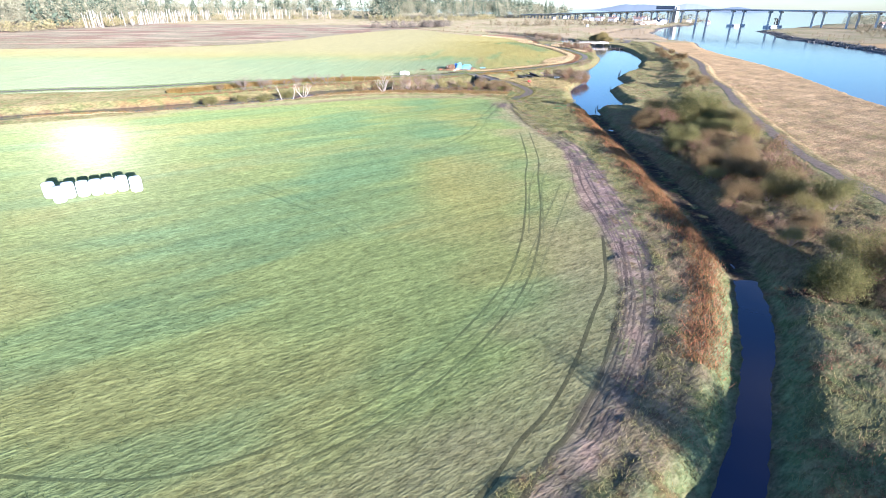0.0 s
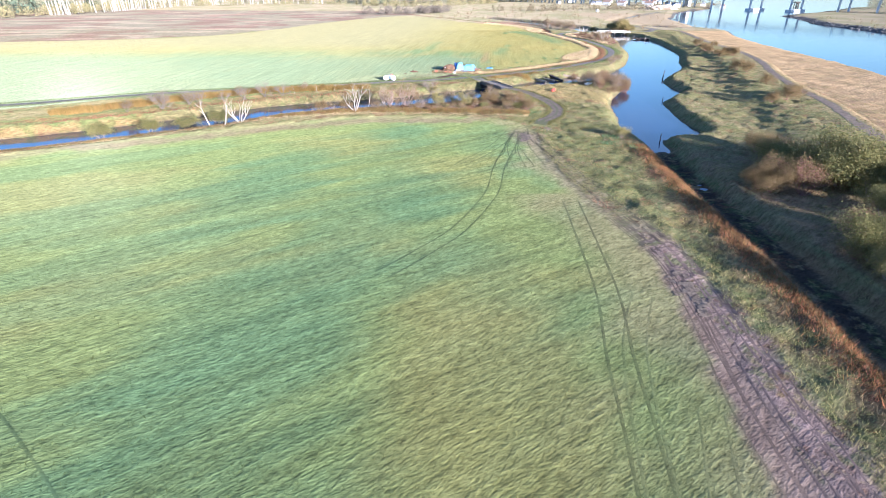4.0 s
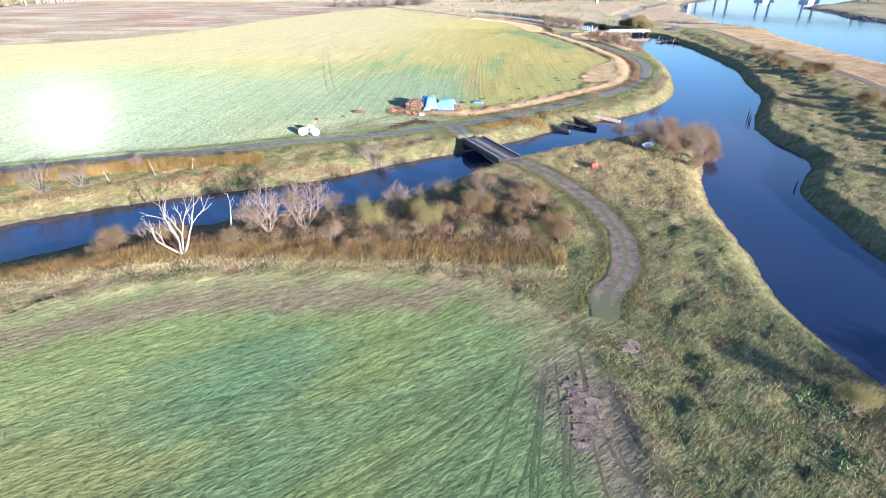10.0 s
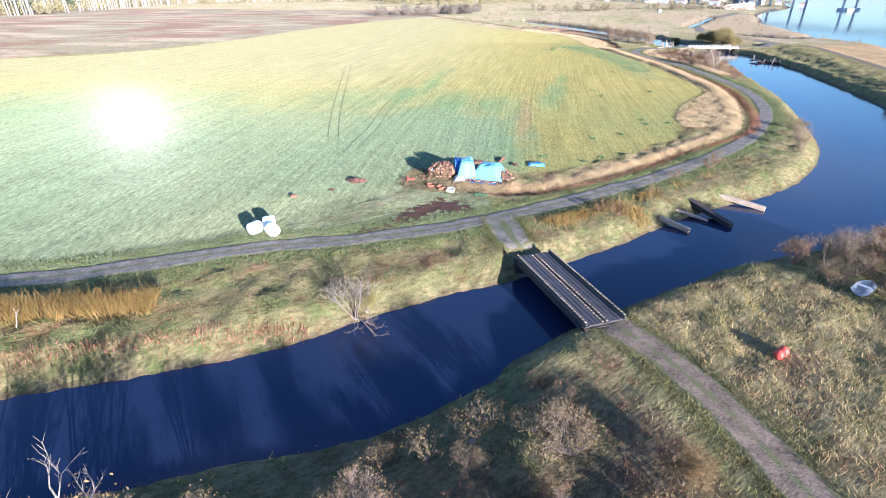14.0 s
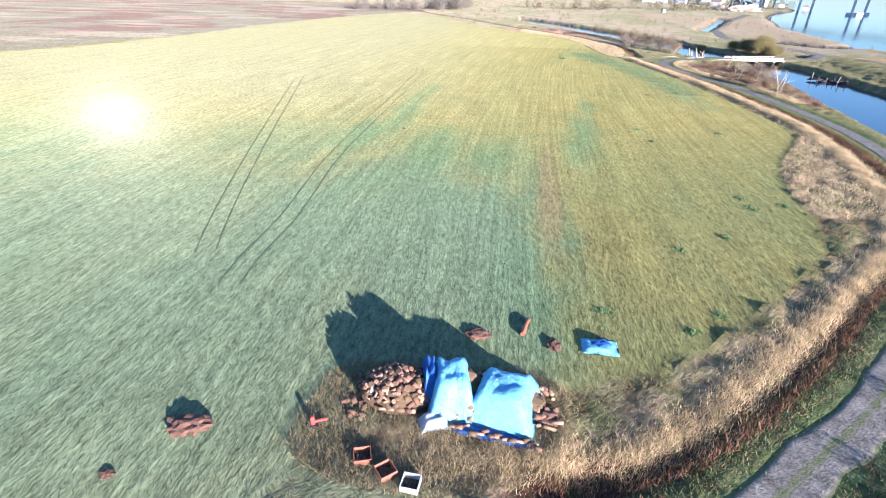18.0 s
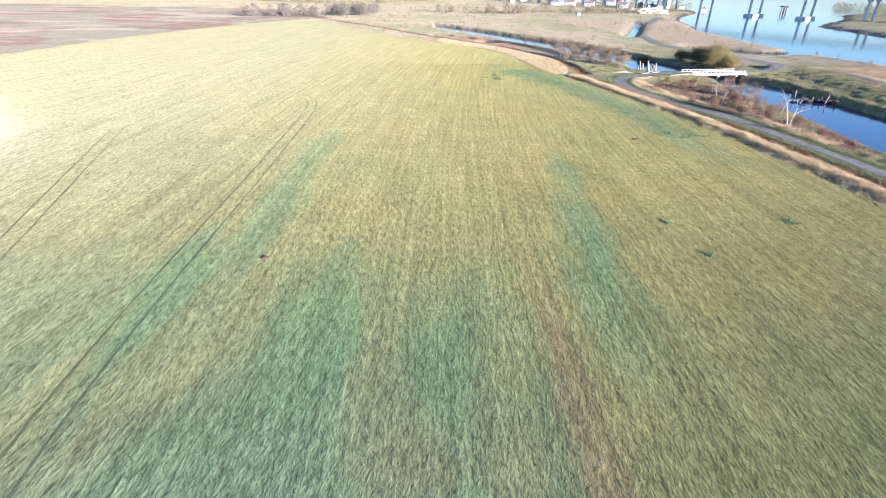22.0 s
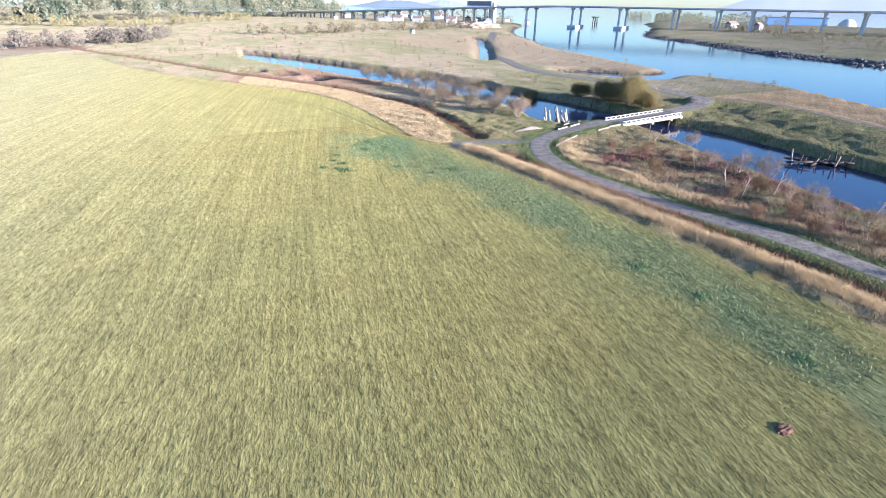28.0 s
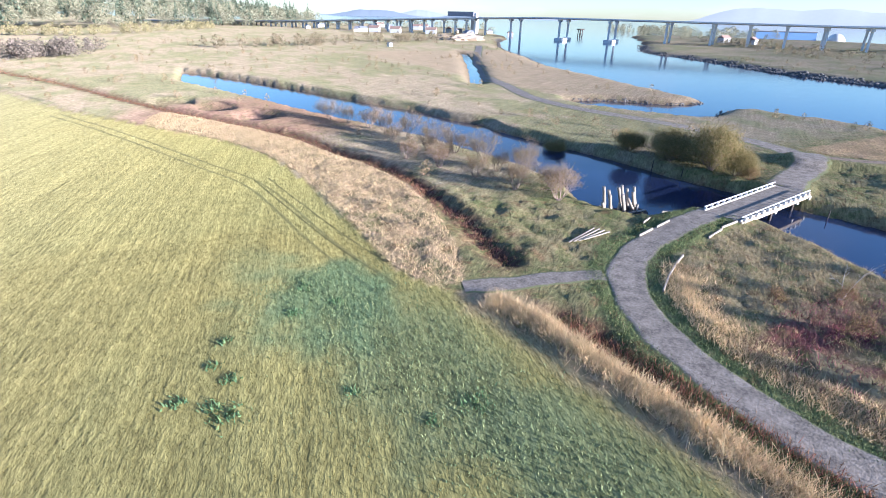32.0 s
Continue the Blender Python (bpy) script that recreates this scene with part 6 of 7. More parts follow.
def loose_timber(label, a, b, r0, r1, material, group="", name="timber", seed=1, square=False, bend=0.03):
    t = thing(name, label, "timber", group=group)
    a, b = Vector(a), Vector(b)
    mid = (a + b) / 2
    t.location = mid
    if square:
        d = b - a
        bm = bm_box(d.length, r0 * 2, r1 * 2, (0, 0, 0), 0.03, turn=d.to_track_quat("X", "Z").to_matrix().to_4x4())
    else:
        bm = bm_log(a - mid, b - mid, r0, r1, seed=seed, bend=bend)
    ob = part("beam", bm, material, t)
    return t


def on(x, y, dz=0.0):
    return (x, y, max(ground_at(x, y), WATER_Z) + dz)


# low plank edging by the road bend
for a, b in (((69.8, 286.8), (71.4, 287.5)), ((73.6, 288.0), (76.8, 288.4)), ((75.4, 282.7), (78.0, 283.0)), ((61.0, 276.6), (63.0, 277.9)), ((63.1, 278.0), (65.1, 279.1)), ((65.2, 279.2), (67.2, 280.1)), ((72.5, 281.8), (75.2, 282.5)), ((67.2, 284.8), (69.4, 285.3)), ((70.0, 285.4), (72.2, 285.9))):
    loose_timber("weathered white plank edging beside the gravel road", on(*a, 0.12), on(*b, 0.12), 0.07, 0.12, M_PILE, "plank edging", "edging_plank", square=True)
# broken pontoon boards on the bank
for i in range(4):
    loose_timber("broken weathered plank lying on the bank", on(60.6 + 0.45 * i, 286.4 - 0.1 * i, 0.12 + 0.04 * i), on(64.6 + 0.3 * i, 287.7 - 0.35 * i, 0.16), 0.08, 0.05, M_PILE, "broken planks", "plank", square=True)
# timbers lying at the water's edge
for a, b, r, m_, lab in (((23.6, 142.2, -0.75), (25.6, 140.1, -1.05), 0.24, M_OLDWOOD, "squared weathered timber half in the water"), ((27.2, 146.4, -0.3), (29.7, 141.3, -1.0), 0.3, M_DARKWOOD, "blackened broken beam lying in the water"), ((31.0, 148.4, -0.6), (34.9, 145.7, -1.05), 0.27, M_OLDWOOD, "long grey timber at the bank"), ((25.6, 144.2, -0.7), (28.2, 142.6, -1.08), 0.14, M_OLDWOOD, "slim weathered plank at the bank")):
    loose_timber(lab, a, b, r, r * 0.75, m_, "timbers at the water", "driftwood_timber", square=True)
loose_timber("blackened broken beam lying in the water", (28.0, 145.8, -0.5), (29.9, 142.1, -0.98), 0.22, 0.18, M_DARKWOOD, "timbers at the water", "driftwood_timber", 4)

# ---- ruined piling clusters ----
pc = thing("piling_cluster", "cluster of leaning bleached pilings with broken timbers", "pilings", 73.2, 292.6, WATER_Z)
pc.matrix_basis = pc.matrix_basis @ Matrix.Diagonal((0.85, 0.85, 0.78, 1))
for i, (dx, dy, h, lx, ly) in enumerate(((-2.2, 0.5, 4.0, -0.4, 0.1), (-1.7, 0.2, 2.8, -0.2, 0.0), (-0.4, -0.9, 3.0, -0.3, 0.2), (0.2, -0.5, 4.2, -0.6, 0.2), (1.2, 0.2, 3.2, -0.1, 0.3), (2.2, -0.3, 2.9, -0.5, 0.1), (-1.1, -0.3, 1.6, 0.2, 0.0), (0.7, 0.5, 3.6, -0.7, 0.0), (-0.9, 0.7, 3.3, -0.5, 0.1), (1.7, -0.9, 2.4, -0.9, 0.2), (2.7, 0.3, 3.4, -0.4, 0.0), (-2.6, -0.4, 2.2, -0.6, 0.1))):
    p_ = part("piling", bm_log((dx, dy, -0.9), (dx + lx * 1.8 - 0.3, dy + ly, h), 0.21, 0.19, 9, i, 5, 0.03), M_PILE, pc)
    part("pile_foot", bm_log((dx, dy, -0.95), (dx + lx * 0.3 - 0.06, dy + ly * 0.14, 0.6), 0.225, 0.22, 9, i + 20, 2, 0), M_DARKWOOD, p_, "dark wet foot")
for i, (a, b) in enumerate((((-1.5, -1.2, 0.35), (2.6, -1.3, 0.45)), ((-1.9, 0.6, 0.3), (1.4, 0.3, 0.5)), ((0.9, -1.4, 0.5), (2.8, 0.2, 0.7)), ((-0.8, -1.6, 0.2), (0.3, 0.7, 0.4)))):
    part("broken_beam", bm_log(a, b, 0.16, 0.13, 8, i + 50, 4, 0.03), M_PILE if i % 2 == 0 else M_DARKWOOD, pc)
part("rubble", bm_box(4.6, 2.2, 0.5, (0.6, -0.5, 0.02), 0.2), M_DARKWOOD, pc, "dark rotten timber mass")
wr = thing("timber_wreck", "dark ruined timber raft with upright posts in the lagoon", "wreck", 90.2, 259.4, WATER_Z, -35)
rr = random.Random(5)
for i in range(12):
    a = rr.uniform(-3.2, 3.2)
    part("fallen_beam", bm_log((a - rr.uniform(0.8, 2.2), rr.uniform(-1.1, 1.1), rr.uniform(0.05, 0.5)), (a + rr.uniform(0.8, 2.2), rr.uniform(-1.1, 1.1), rr.uniform(0.1, 0.7)), 0.16, 0.13, 8, i, 3, 0.03), M_DARKWOOD, wr)
for i in range(9):
    a = -3.2 + 0.8 * i
    part("post", bm_log((a, rr.uniform(-0.8, 0.8), -0.8), (a + rr.uniform(-0.5, 0.5), rr.uniform(-0.9, 0.9), rr.uniform(0.9, 2.0)), 0.12, 0.09, 8, i + 30, 3, 0.02), M_PILE if i % 3 == 0 else M_DARKWOOD, wr)
for i, (x, y, h) in enumerate(((57.0, 149.0, 1.6), (56.2, 147.2, 1.3), (55.4, 145.6, 0.9), (33.0, 88.6, 0.8), (44.5, 117.4, 0.7), (31.9, 86.0, 0.6), (88.8, 303, 1.5), (89.8, 299, 1.3), (91.9, 282.0, 1.0))):
    t = thing("mooring_post", "slim dark wooden post at the water's edge", "post", x, y, min(ground_at(x, y), WATER_Z) - 0.2, group="posts in the lagoon")
    part("post", bm_log((0, 0, 0), (0.06, -0.03, h + 0.4), 0.07, 0.055, 8, i, 3, 0.01), M_DARKWOOD, t)

# ---- firewood heap under tarpaulins ----
def draped(name, w, d, h, seed, material, at, turn, parent, slump=0.35, label=""):
    """A tarpaulin pulled over a heap: a sagging folded sheet with thickness."""
    n = 18
    bm = bmesh.new()
    V = []
    for j in range(n):
        for i in range(n):
            u, v = i / (n - 1) * 2 - 1, j / (n - 1) * 2 - 1
            e = max(abs(u), abs(v))
            q = (1 - smooth(0.45, 1.0, np.array([e]))[0])
            fold = noise.noise(Vector((u * 2.6 + seed, v * 2.6, seed * 1.7))) * 0.22 + noise.noise(Vector((u * 6 + seed, v * 6, seed))) * 0.07
            z = h * (0.06 + 0.94 * q ** 0.8) * (1 + slump * fold) + fold * 0.3 * (1 - q)
            V.append(bm.verts.new((u * w / 2 * (1 + 0.08 * fold), v * d / 2 * (1 + 0.12 * fold), max(z, 0.03))))
    for j in range(n - 1):
        for i in range(n - 1):
            bm.faces.new((V[j * n + i], V[j * n + i + 1], V[(j + 1) * n + i + 1], V[(j + 1) * n + i])).smooth = True
    ext = bmesh.ops.solidify(bm, geom=bm.faces[:], thickness=0.02)
    bmesh.ops.transform(bm, matrix=pose(*at, 0, 0, turn), verts=bm.verts)
    return part(name, bm, material, parent, label)


hp = thing("firewood_heap", "large heap of split firewood partly under torn blue tarpaulins", "firewood", 5.2, 150.4, 0.0, -4)
hp.matrix_basis = hp.matrix_basis @ Matrix.Diagonal((0.86, 0.84, 0.78, 1))
bm = bmesh.new()
for cx, cy, w, d, h in ((-2.6, 0.2, 4.4, 3.2, 1.75), (0.6, 0.4, 3.4, 3.2, 2.2), (3.3, 0.0, 4.2, 3.4, 1.65)):
    b = bmesh.new()
    bmesh.ops.create_icosphere(b, subdivisions=3, radius=1)
    for v in b.verts:
        v.co = Vector((v.co.x * w / 2, v.co.y * d / 2, max(v.co.z, 0) * h)) * (1 + 0.16 * noise.noise(v.co * 2.4 + Vector((cx, cy, 0)))) + Vector((cx, cy, 0))
    bm = merged(bm, b)
part("heap_core", bm, M_SPLIT, hp, "packed inner logs in brown shade")
logs_ = []
for k, (ln, rad) in enumerate(((0.62, 0.13), (0.5, 0.17), (0.7, 0.12), (0.55, 0.19))):
    b = bm_log((-ln / 2, 0, 0), (ln / 2, 0, 0), rad, rad * 0.9, 5, k + 3, 1, 0)
    o = part("split_log", b, M_SPLIT if k % 2 else M_SPLIT_PALE, hp, m=pose(-2.6 + 0.3 * k, -1.3, 0.4))
    logs_.append(o)
rr = random.Random(9)
for i in range(290):
    left = i < 200
    g = rr.uniform(0, 2 * math.pi)
    f = math.sqrt(rr.uniform(0, 1))
    cx, w, d, h = (-2.6, 4.3, 3.3, 1.8) if left else rr.choice(((3.4, 4.6, 3.6, 1.5), (0.9, 3.6, 3.4, 2.0)))
    if not left:
        f = rr.uniform(0.82, 1.08)
    u, v = f * math.cos(g), f * math.sin(g)
    z = h * math.sqrt(max(0.02, 1 - min(f, 0.99) ** 2)) if f < 1 else 0.12
    m = pose(cx + u * w / 2, 0.2 + v * d / 2, max(z, 0.1), rr.uniform(-60, 60), rr.uniform(-65, 65), rr.uniform(0, 360))
    s = rr.uniform(0.6, 1.05)
    share("split_log", logs_[i % 4], hp, m @ Matrix.Scale(s, 4))
for i in range(26):
    m = pose(rr.uniform(-5.4, -4.2) if i % 2 else rr.uniform(4.8, 5.9), rr.uniform(-1.8, 1.6), 0.1, rr.uniform(-20, 20), rr.uniform(-10, 10), rr.uniform(0, 360))
    share("split_log", logs_[i % 4], hp, m)
tp = draped("tarpaulin", 2.7, 3.8, 2.5, 1.3, M_TARP, (0.35, 0.1, 0.02), 8, hp, 0.5, "light blue tarpaulin pulled over the peak")
tp2 = draped("tarpaulin", 4.0, 4.0, 2.0, 4.1, M_TARP, (3.15, -0.1, 0.02), -14, hp, 0.5, "light blue tarpaulin over the lower end")
draped("tarpaulin_skirt", 4.8, 0.85, 0.28, 7.7, M_TARP_D, (2.6, -2.15, 0.02), -10, hp, 0.8, "deep blue tarpaulin edge on the ground")
draped("tarpaulin_scrap", 1.0, 2.6, 1.9, 9.2, M_TARP_D, (-0.9, 0.5, 0.5), 12, hp, 0.8, "dark blue inner sheet")
draped("tarpaulin_scrap", 1.7, 1.2, 0.7, 3.2, M_TARP_W, (-0.4, -1.8, 0.02), 20, hp, 0.8, "pale torn plastic sheet")
draped("tarpaulin_scrap", 0.4, 0.9, 1.0, 5.5, M_TARP_W, (-3.9, -0.4, 0.3), 10, hp, 0.8, "pale strip of sheeting")
for i in range(14):
    m = pose(0.6 + 0.33 * i + rr.uniform(-0.1, 0.1), -2.15 + rr.uniform(-0.2, 0.25) - 0.05 * i, 0.4, rr.uniform(-15, 15), rr.uniform(-15, 15), rr.uniform(-30, 30))
    share("split_log", logs_[i % 4], hp, m @ Matrix.Scale(0.8, 4), "log weighing down the sheet")
for i in range(24):
    m = pose(rr.uniform(4.9, 5.9), rr.uniform(-1.6, 1.2), rr.uniform(0.1, 0.7), rr.uniform(-40, 40), rr.uniform(-60, 60), rr.uniform(0, 360))
    share("split_log", logs_[i % 4], hp, m)

bt = thing("blue_tarpaulin", "crumpled blue tarpaulin lying flat on the grass", "tarpaulin", 13.5, 155.0, ground_at(13.5, 155) + 0.01, -6)
draped("sheet", 2.0, 1.35, 0.22, 6.1, M_TARP, (0, 0, 0), 0, bt, 1.6)
draped("sheet_fold", 1.2, 0.9, 0.3, 8.3, M_TARP_D, (0.1, 0.1, 0.0), 30, bt, 1.6, "deep blue inner folds")


def crate(label, m_, x, y, turn):
    """An open box with plank sides and a dark inside."""
    t = thing("open_crate", label, "crate", x, y, ground_at(x, y), turn, "open crates beside the firewood")
    t.matrix_basis = t.matrix_basis @ Matrix.Diagonal((0.72, 0.72, 0.5, 1))
    for sx, sy, w, d in ((0, -0.48, 1.0, 0.05), (0, 0.48, 1.0, 0.05), (-0.48, 0, 0.05, 0.92), (0.48, 0, 0.05, 0.92)):
        part("side", bm_box(w, d, 0.62, (sx, sy, 0.33), 0.01), m_, t)
    part("bottom", bm_box(0.92, 0.92, 0.05, (0, 0, 0.04), 0.01), M_DARKWOOD, t, "dark inner bottom")


crate("open red-brown wooden crate in the grass", M_RED, 1.9, 146.9, 12)
crate("open rust red wooden crate in the grass", M_RED, 2.95, 146.2, 35)
crate("open crate with whitish sides in the grass", M_WHITE, 4.0, 145.7, -10)
gb = thing("green_bench", "low green painted metal bench frame in the grass", "bench", 7.0, 144.2, ground_at(7.0, 144.2), -18)
gb.matrix_basis = gb.matrix_basis @ Matrix.Scale(0.75, 4)
part("seat", bm_box(1.5, 0.3, 0.06, (0, 0, 0.42), 0.01), M_GREENP, gb)
for sx in (-0.65, 0.65):
    for sy in (-0.16, 0.16):
        part("leg", bm_log((sx, sy * 1.6, 0), (sx * 0.95, sy, 0.42), 0.03, 0.03, 8, 1, 1, 0), M_GREENP, gb)
rt = thing("red_machine_part", "small upright red implement standing in the weeds", "implement", -0.6, 148.6, ground_at(-0.6, 148.6), 20)
part("column", bm_box(0.18, 0.16, 0.5, (0, 0, 0.25), 0.03), M_REDP, rt)
part("arm", bm_box(0.7, 0.12, 0.12, (0.3, 0, 0.2), 0.03), M_REDP, rt)
part("foot", bm_box(0.5, 0.42, 0.08, (0, 0, 0.04), 0.02), M_STEEL, rt)
for x, y, g in ((-11.2, 143.3, 30),):
    t = thing("wooden_box", "small brown wooden box lying on the pasture", "box", x, y, ground_at(x, y), g)
    t.matrix_basis = t.matrix_basis @ Matrix.Scale(0.62, 4)
    part("body", bm_box(0.8, 0.45, 0.4, (0, 0, 0.2), 0.02), M_RED, t)
    part("lid", bm_box(0.84, 0.49, 0.05, (0, 0, 0.43), 0.01), M_RED, t)
loose_timber("short reddish log lying on the grass", on(9.35, 155.8, 0.13), on(9.85, 157.3, 0.13), 0.13, 0.12, M_RED, "", "log", 2)


def mound(label, x, y, rx, ry, h, seed, m_=None, name="earth_mound", category="mound"):
    bm = bmesh.new()
    bmesh.ops.create_icosphere(bm, subdivisions=3, radius=1)
    for v in bm.verts:
        k = 1 + 0.45 * noise.noise(v.co * 2.3 + Vector((seed, 0, 0))) + 0.25 * noise.noise(v.co * 6 + Vector((seed, 3, 0)))
        v.co = Vector((v.co.x * rx * k, v.co.y * ry * k, max(v.co.z, -0.1) * h * k))
    t = tagged(part(name, bm, m_ or M_SOILCLOD), label, category)
    t.location = (x, y, ground_at(x, y) - 0.02)
    return t


for i, (x, y, a, b, h) in enumerate(((-6.0, 148.2, 0.95, 0.6, 0.38), (6.8, 155.7, 0.7, 0.5, 0.25), (11.0, 155.0, 0.4, 0.55, 0.2), (-8.0, 145.6, 0.3, 0.22, 0.12), (39.3, 229.6, 0.5, 0.3, 0.14), (9.8, 149.4, 0.7, 0.6, 0.4), (-1.9, 200.0, 0.25, 0.2, 0.12))):
    t = mound("low heap of reddish brown earth on the pasture" if i != 6 else "small pale clod on the pasture", x, y, a, b, h, i * 3.1, name="earth_clod", category="earth mound")
    t["group"] = "earth heaps on the field"

# red and white dinghies by the shrubs
fb = thing("red_float", "two rounded red plastic floats lying in the grass", "float", 23.4, 121.0, ground_at(23.4, 121.0), 30)
for dx, dz, s in ((-0.22, 0.28, 1.0), (0.24, 0.32, 1.1)):
    b = bmesh.new()
    bmesh.ops.create_uvsphere(b, u_segments=14, v_segments=10, radius=0.27 * s)
    bmesh.ops.scale(b, vec=(0.85, 1.0, 1.15), verts=b.verts)
    bmesh.ops.translate(b, vec=(dx, 0.1 * dx, dz), verts=b.verts)
    for f in b.faces:
        f.smooth = True
    part("float_body", b, M_REDP, fb)
db = thing("white_dinghy", "small white dinghy pulled up among the bushes", "boat", 32.6, 128.3, ground_at(32.6, 128.3) + 0.05, 40)
bm = bmesh.new()
rows = []
for i in range(8):
    u = i / 7 * 2 - 1
    wdt = 0.55 * (1 - max(0, u) ** 2.2)
    rows.append([bm.verts.new((u * 1.15, wdt * math.sin(g) + 0.001 * k, 0.42 - 0.4 * math.cos(g) ** 2 * (1 - 0.4 * max(0, u)))) for k, g in enumerate(np.linspace(-math.pi / 2, math.pi / 2, 9))])
for p, q in zip(rows[:-1], rows[1:]):
    for k in range(8):
        bm.faces.new((p[k], q[k], q[k + 1], p[k + 1])).smooth = True
bmesh.ops.solidify(bm, geom=bm.faces[:], thickness=0.04)
part("hull", bm, M_WRAP, db)
part("thwart", bm_box(0.2, 0.9, 0.04, (-0.1, 0, 0.36), 0.01), M_WRAP, db)

# ---- wheel tracks and mud on the ground ----
def tracks(pts, gauge, half, m_, label, seed, lift=0.012):
    line = curve(pts, 0.7)
    t = np.gradient(line, axis=0)
    t /= np.linalg.norm(t, axis=1)[:, None] + 1e-9
    nrm = np.stack([-t[:, 1], t[:, 0]], 1)
    for s in (-0.5, 0.5):
        ribbon("wheel_rut", line + nrm * gauge * s, half, M_RUT, label, "track", lift, 0.05, seed, 3, m_)


DEEP, FAINT = 0.66, 0.84
tracks([(-4.0, 45.5), (-1.5, 48.5), (1.6, 52.9), (4.2, 58.7), (5.8, 63.5), (7.1, 70.5), (9.2, 78.5), (11.5, 87)], 1.3, 0.12, DEEP, "dark curving wheel rut in the turf", 1)
tracks([(-17.5, 48.8), (-14.2, 52.1), (-10.1, 56.9), (-4.1, 62.9), (2.8, 70.8), (8.4, 79.8), (12, 88)], 1.5, 0.12, FAINT, "faint wheel rut in the turf", 2)
tracks([(-23, 57.4), (-18.4, 61.2), (-12.9, 67), (-5.1, 73.8), (2.8, 80.3), (8.6, 85.1), (12.5, 89)], 1.5, 0.12, FAINT, "faint wheel rut in the turf", 3)
for q_, (pts_, wide_) in enumerate((
    ([(2.6, 71.4), (3.5, 73.1), (6.2, 77.3), (8.4, 81.7), (10.6, 87.9)], 0.12),
    ([(-11.8, 73.5), (-9.2, 74.6), (-4.9, 76.5), (0.7, 79.5), (5.9, 83.1), (10.2, 87.9)], 0.12),
    ([(7.4, 70.8), (7.8, 73.6), (9.2, 77.0), (9.6, 80.1), (11.2, 86)], 0.12),
    ([(9.6, 70.6), (9.5, 75), (9.9, 80), (11.8, 87.3)], 0.1),
    ([(12.0, 71), (11.6, 76), (11.4, 81), (12.4, 88)], 0.1),
    ([(-7.1, 75.3), (-3.2, 78.2), (1.2, 81.4), (6.1, 85.5), (9.9, 88.2)], 0.13),
    ([(-9.2, 84.0), (-4.6, 85.3), (0.3, 85.7), (5.5, 86.9), (11.5, 89.6)], 0.13),
    ([(15.5, 70.8), (15.1, 72.9), (14.7, 75.7), (14.3, 79.1), (13.5, 82.9), (13.9, 89)], 0.15),
)):
    tracks(pts_, 1.35, wide_, DEEP if q_ not in (5, 6) else FAINT, "dark wheel rut fanning from the crossroads", 4 + q_)
tracks([(18, 52), (16.6, 60), (15.4, 68), (14.4, 76), (14.0, 82)], 1.5, 0.13, DEEP, "rut of the headland track", 13)
tracks([(-24, -8.4), (-17.2, -9.2), (-12, -8.9), (-7.8, -7), (-4, -4.3), (0.5, 1.2), (4.5, 8.5), (6.9, 16.2), (8.2, 22.5), (9.3, 29), (10.3, 36), (11.7, 44), (13, 60)], 1.5, 0.15, 0.68, "curving wheel rut at the field edge", 9)
tracks([(-7.9, -9), (-5.5, -6.6), (-1.4, -2.2), (2.4, 3.2), (5.5, 9.1), (8.0, 16.2), (13.4, 31.7)], 1.2, 0.11, FAINT, "faint curving wheel rut at the field edge", 10)
tracks([(13.9, 42.6), (11.4, 36.8), (9.6, 29.1), (8.7, 23.4), (7.8, 18.2)], 1.3, 0.12, FAINT, "faint wheel rut leaving the headland", 11)
tracks([(0.6, -10.6), (2.1, -8.8), (3.6, -6.6), (5.4, -4.4), (7.5, -0.8), (10, 4.5), (12.2, 9.2), (14.4, 17.6)], 1.5, 0.2, 0.5, "deep wheel rut of the headland track", 12)
for q_, (off, gg) in enumerate(((-0.75, 0.9), (-0.25, 1.2), (0.2, 1.5), (0.65, 0.8), (0.0, 2.4))):
    pts_ = [(float(np.interp(y, HEAD_Y, HEAD_X)) + off * float(np.interp(y, HEAD_Y, HEAD_W)), y) for y in (-6, 0, 7, 14, 22, 31, 40, 48, 56)]
    tracks(pts_, gg, 0.1, DEEP if q_ % 2 else 0.68, "narrow wheel rut of the muddy headland", 40 + q_)
tracks([(-29.1, 36.6), (-21.9, 31.4), (-16, 26.7), (-11.2, 22.4), (-8, 18)], 1.5, 0.11, FAINT, "wheel rut crossing the pasture", 13)
tracks([(-9, 160), (-9, 164), (-8.4, 171), (-8.3, 189), (-5.9, 217), (-3.8, 244), (-4.0, 254), (-6.2, 259)], 1.4, 0.12, 0.66, "pair of wheel ruts across the pasture", 15)
tracks([(-12.4, 164), (-14.5, 173), (-18.6, 194), (-26.3, 237)], 1.4, 0.1, 0.74, "faint pair of wheel ruts across the pasture", 16)
tracks([(43.5, 285), (41.5, 295.4), (39, 313.6), (34, 326), (23.4, 350.5), (13.7, 370)], 1.7, 0.22, FAINT, "wheel ruts along the field's end", 17)
tracks([(45.2, 285.6), (43.2, 294), (41.5, 305), (40, 316)], 1.6, 0.16, DEEP, "wheel rut at the field's end", 18)
tracks([(13.2, 165.5), (13.8, 163.8), (13.2, 161.5), (11.8, 160.2)], 0.9, 0.1, FAINT, "tight turning rut on the pasture", 19)




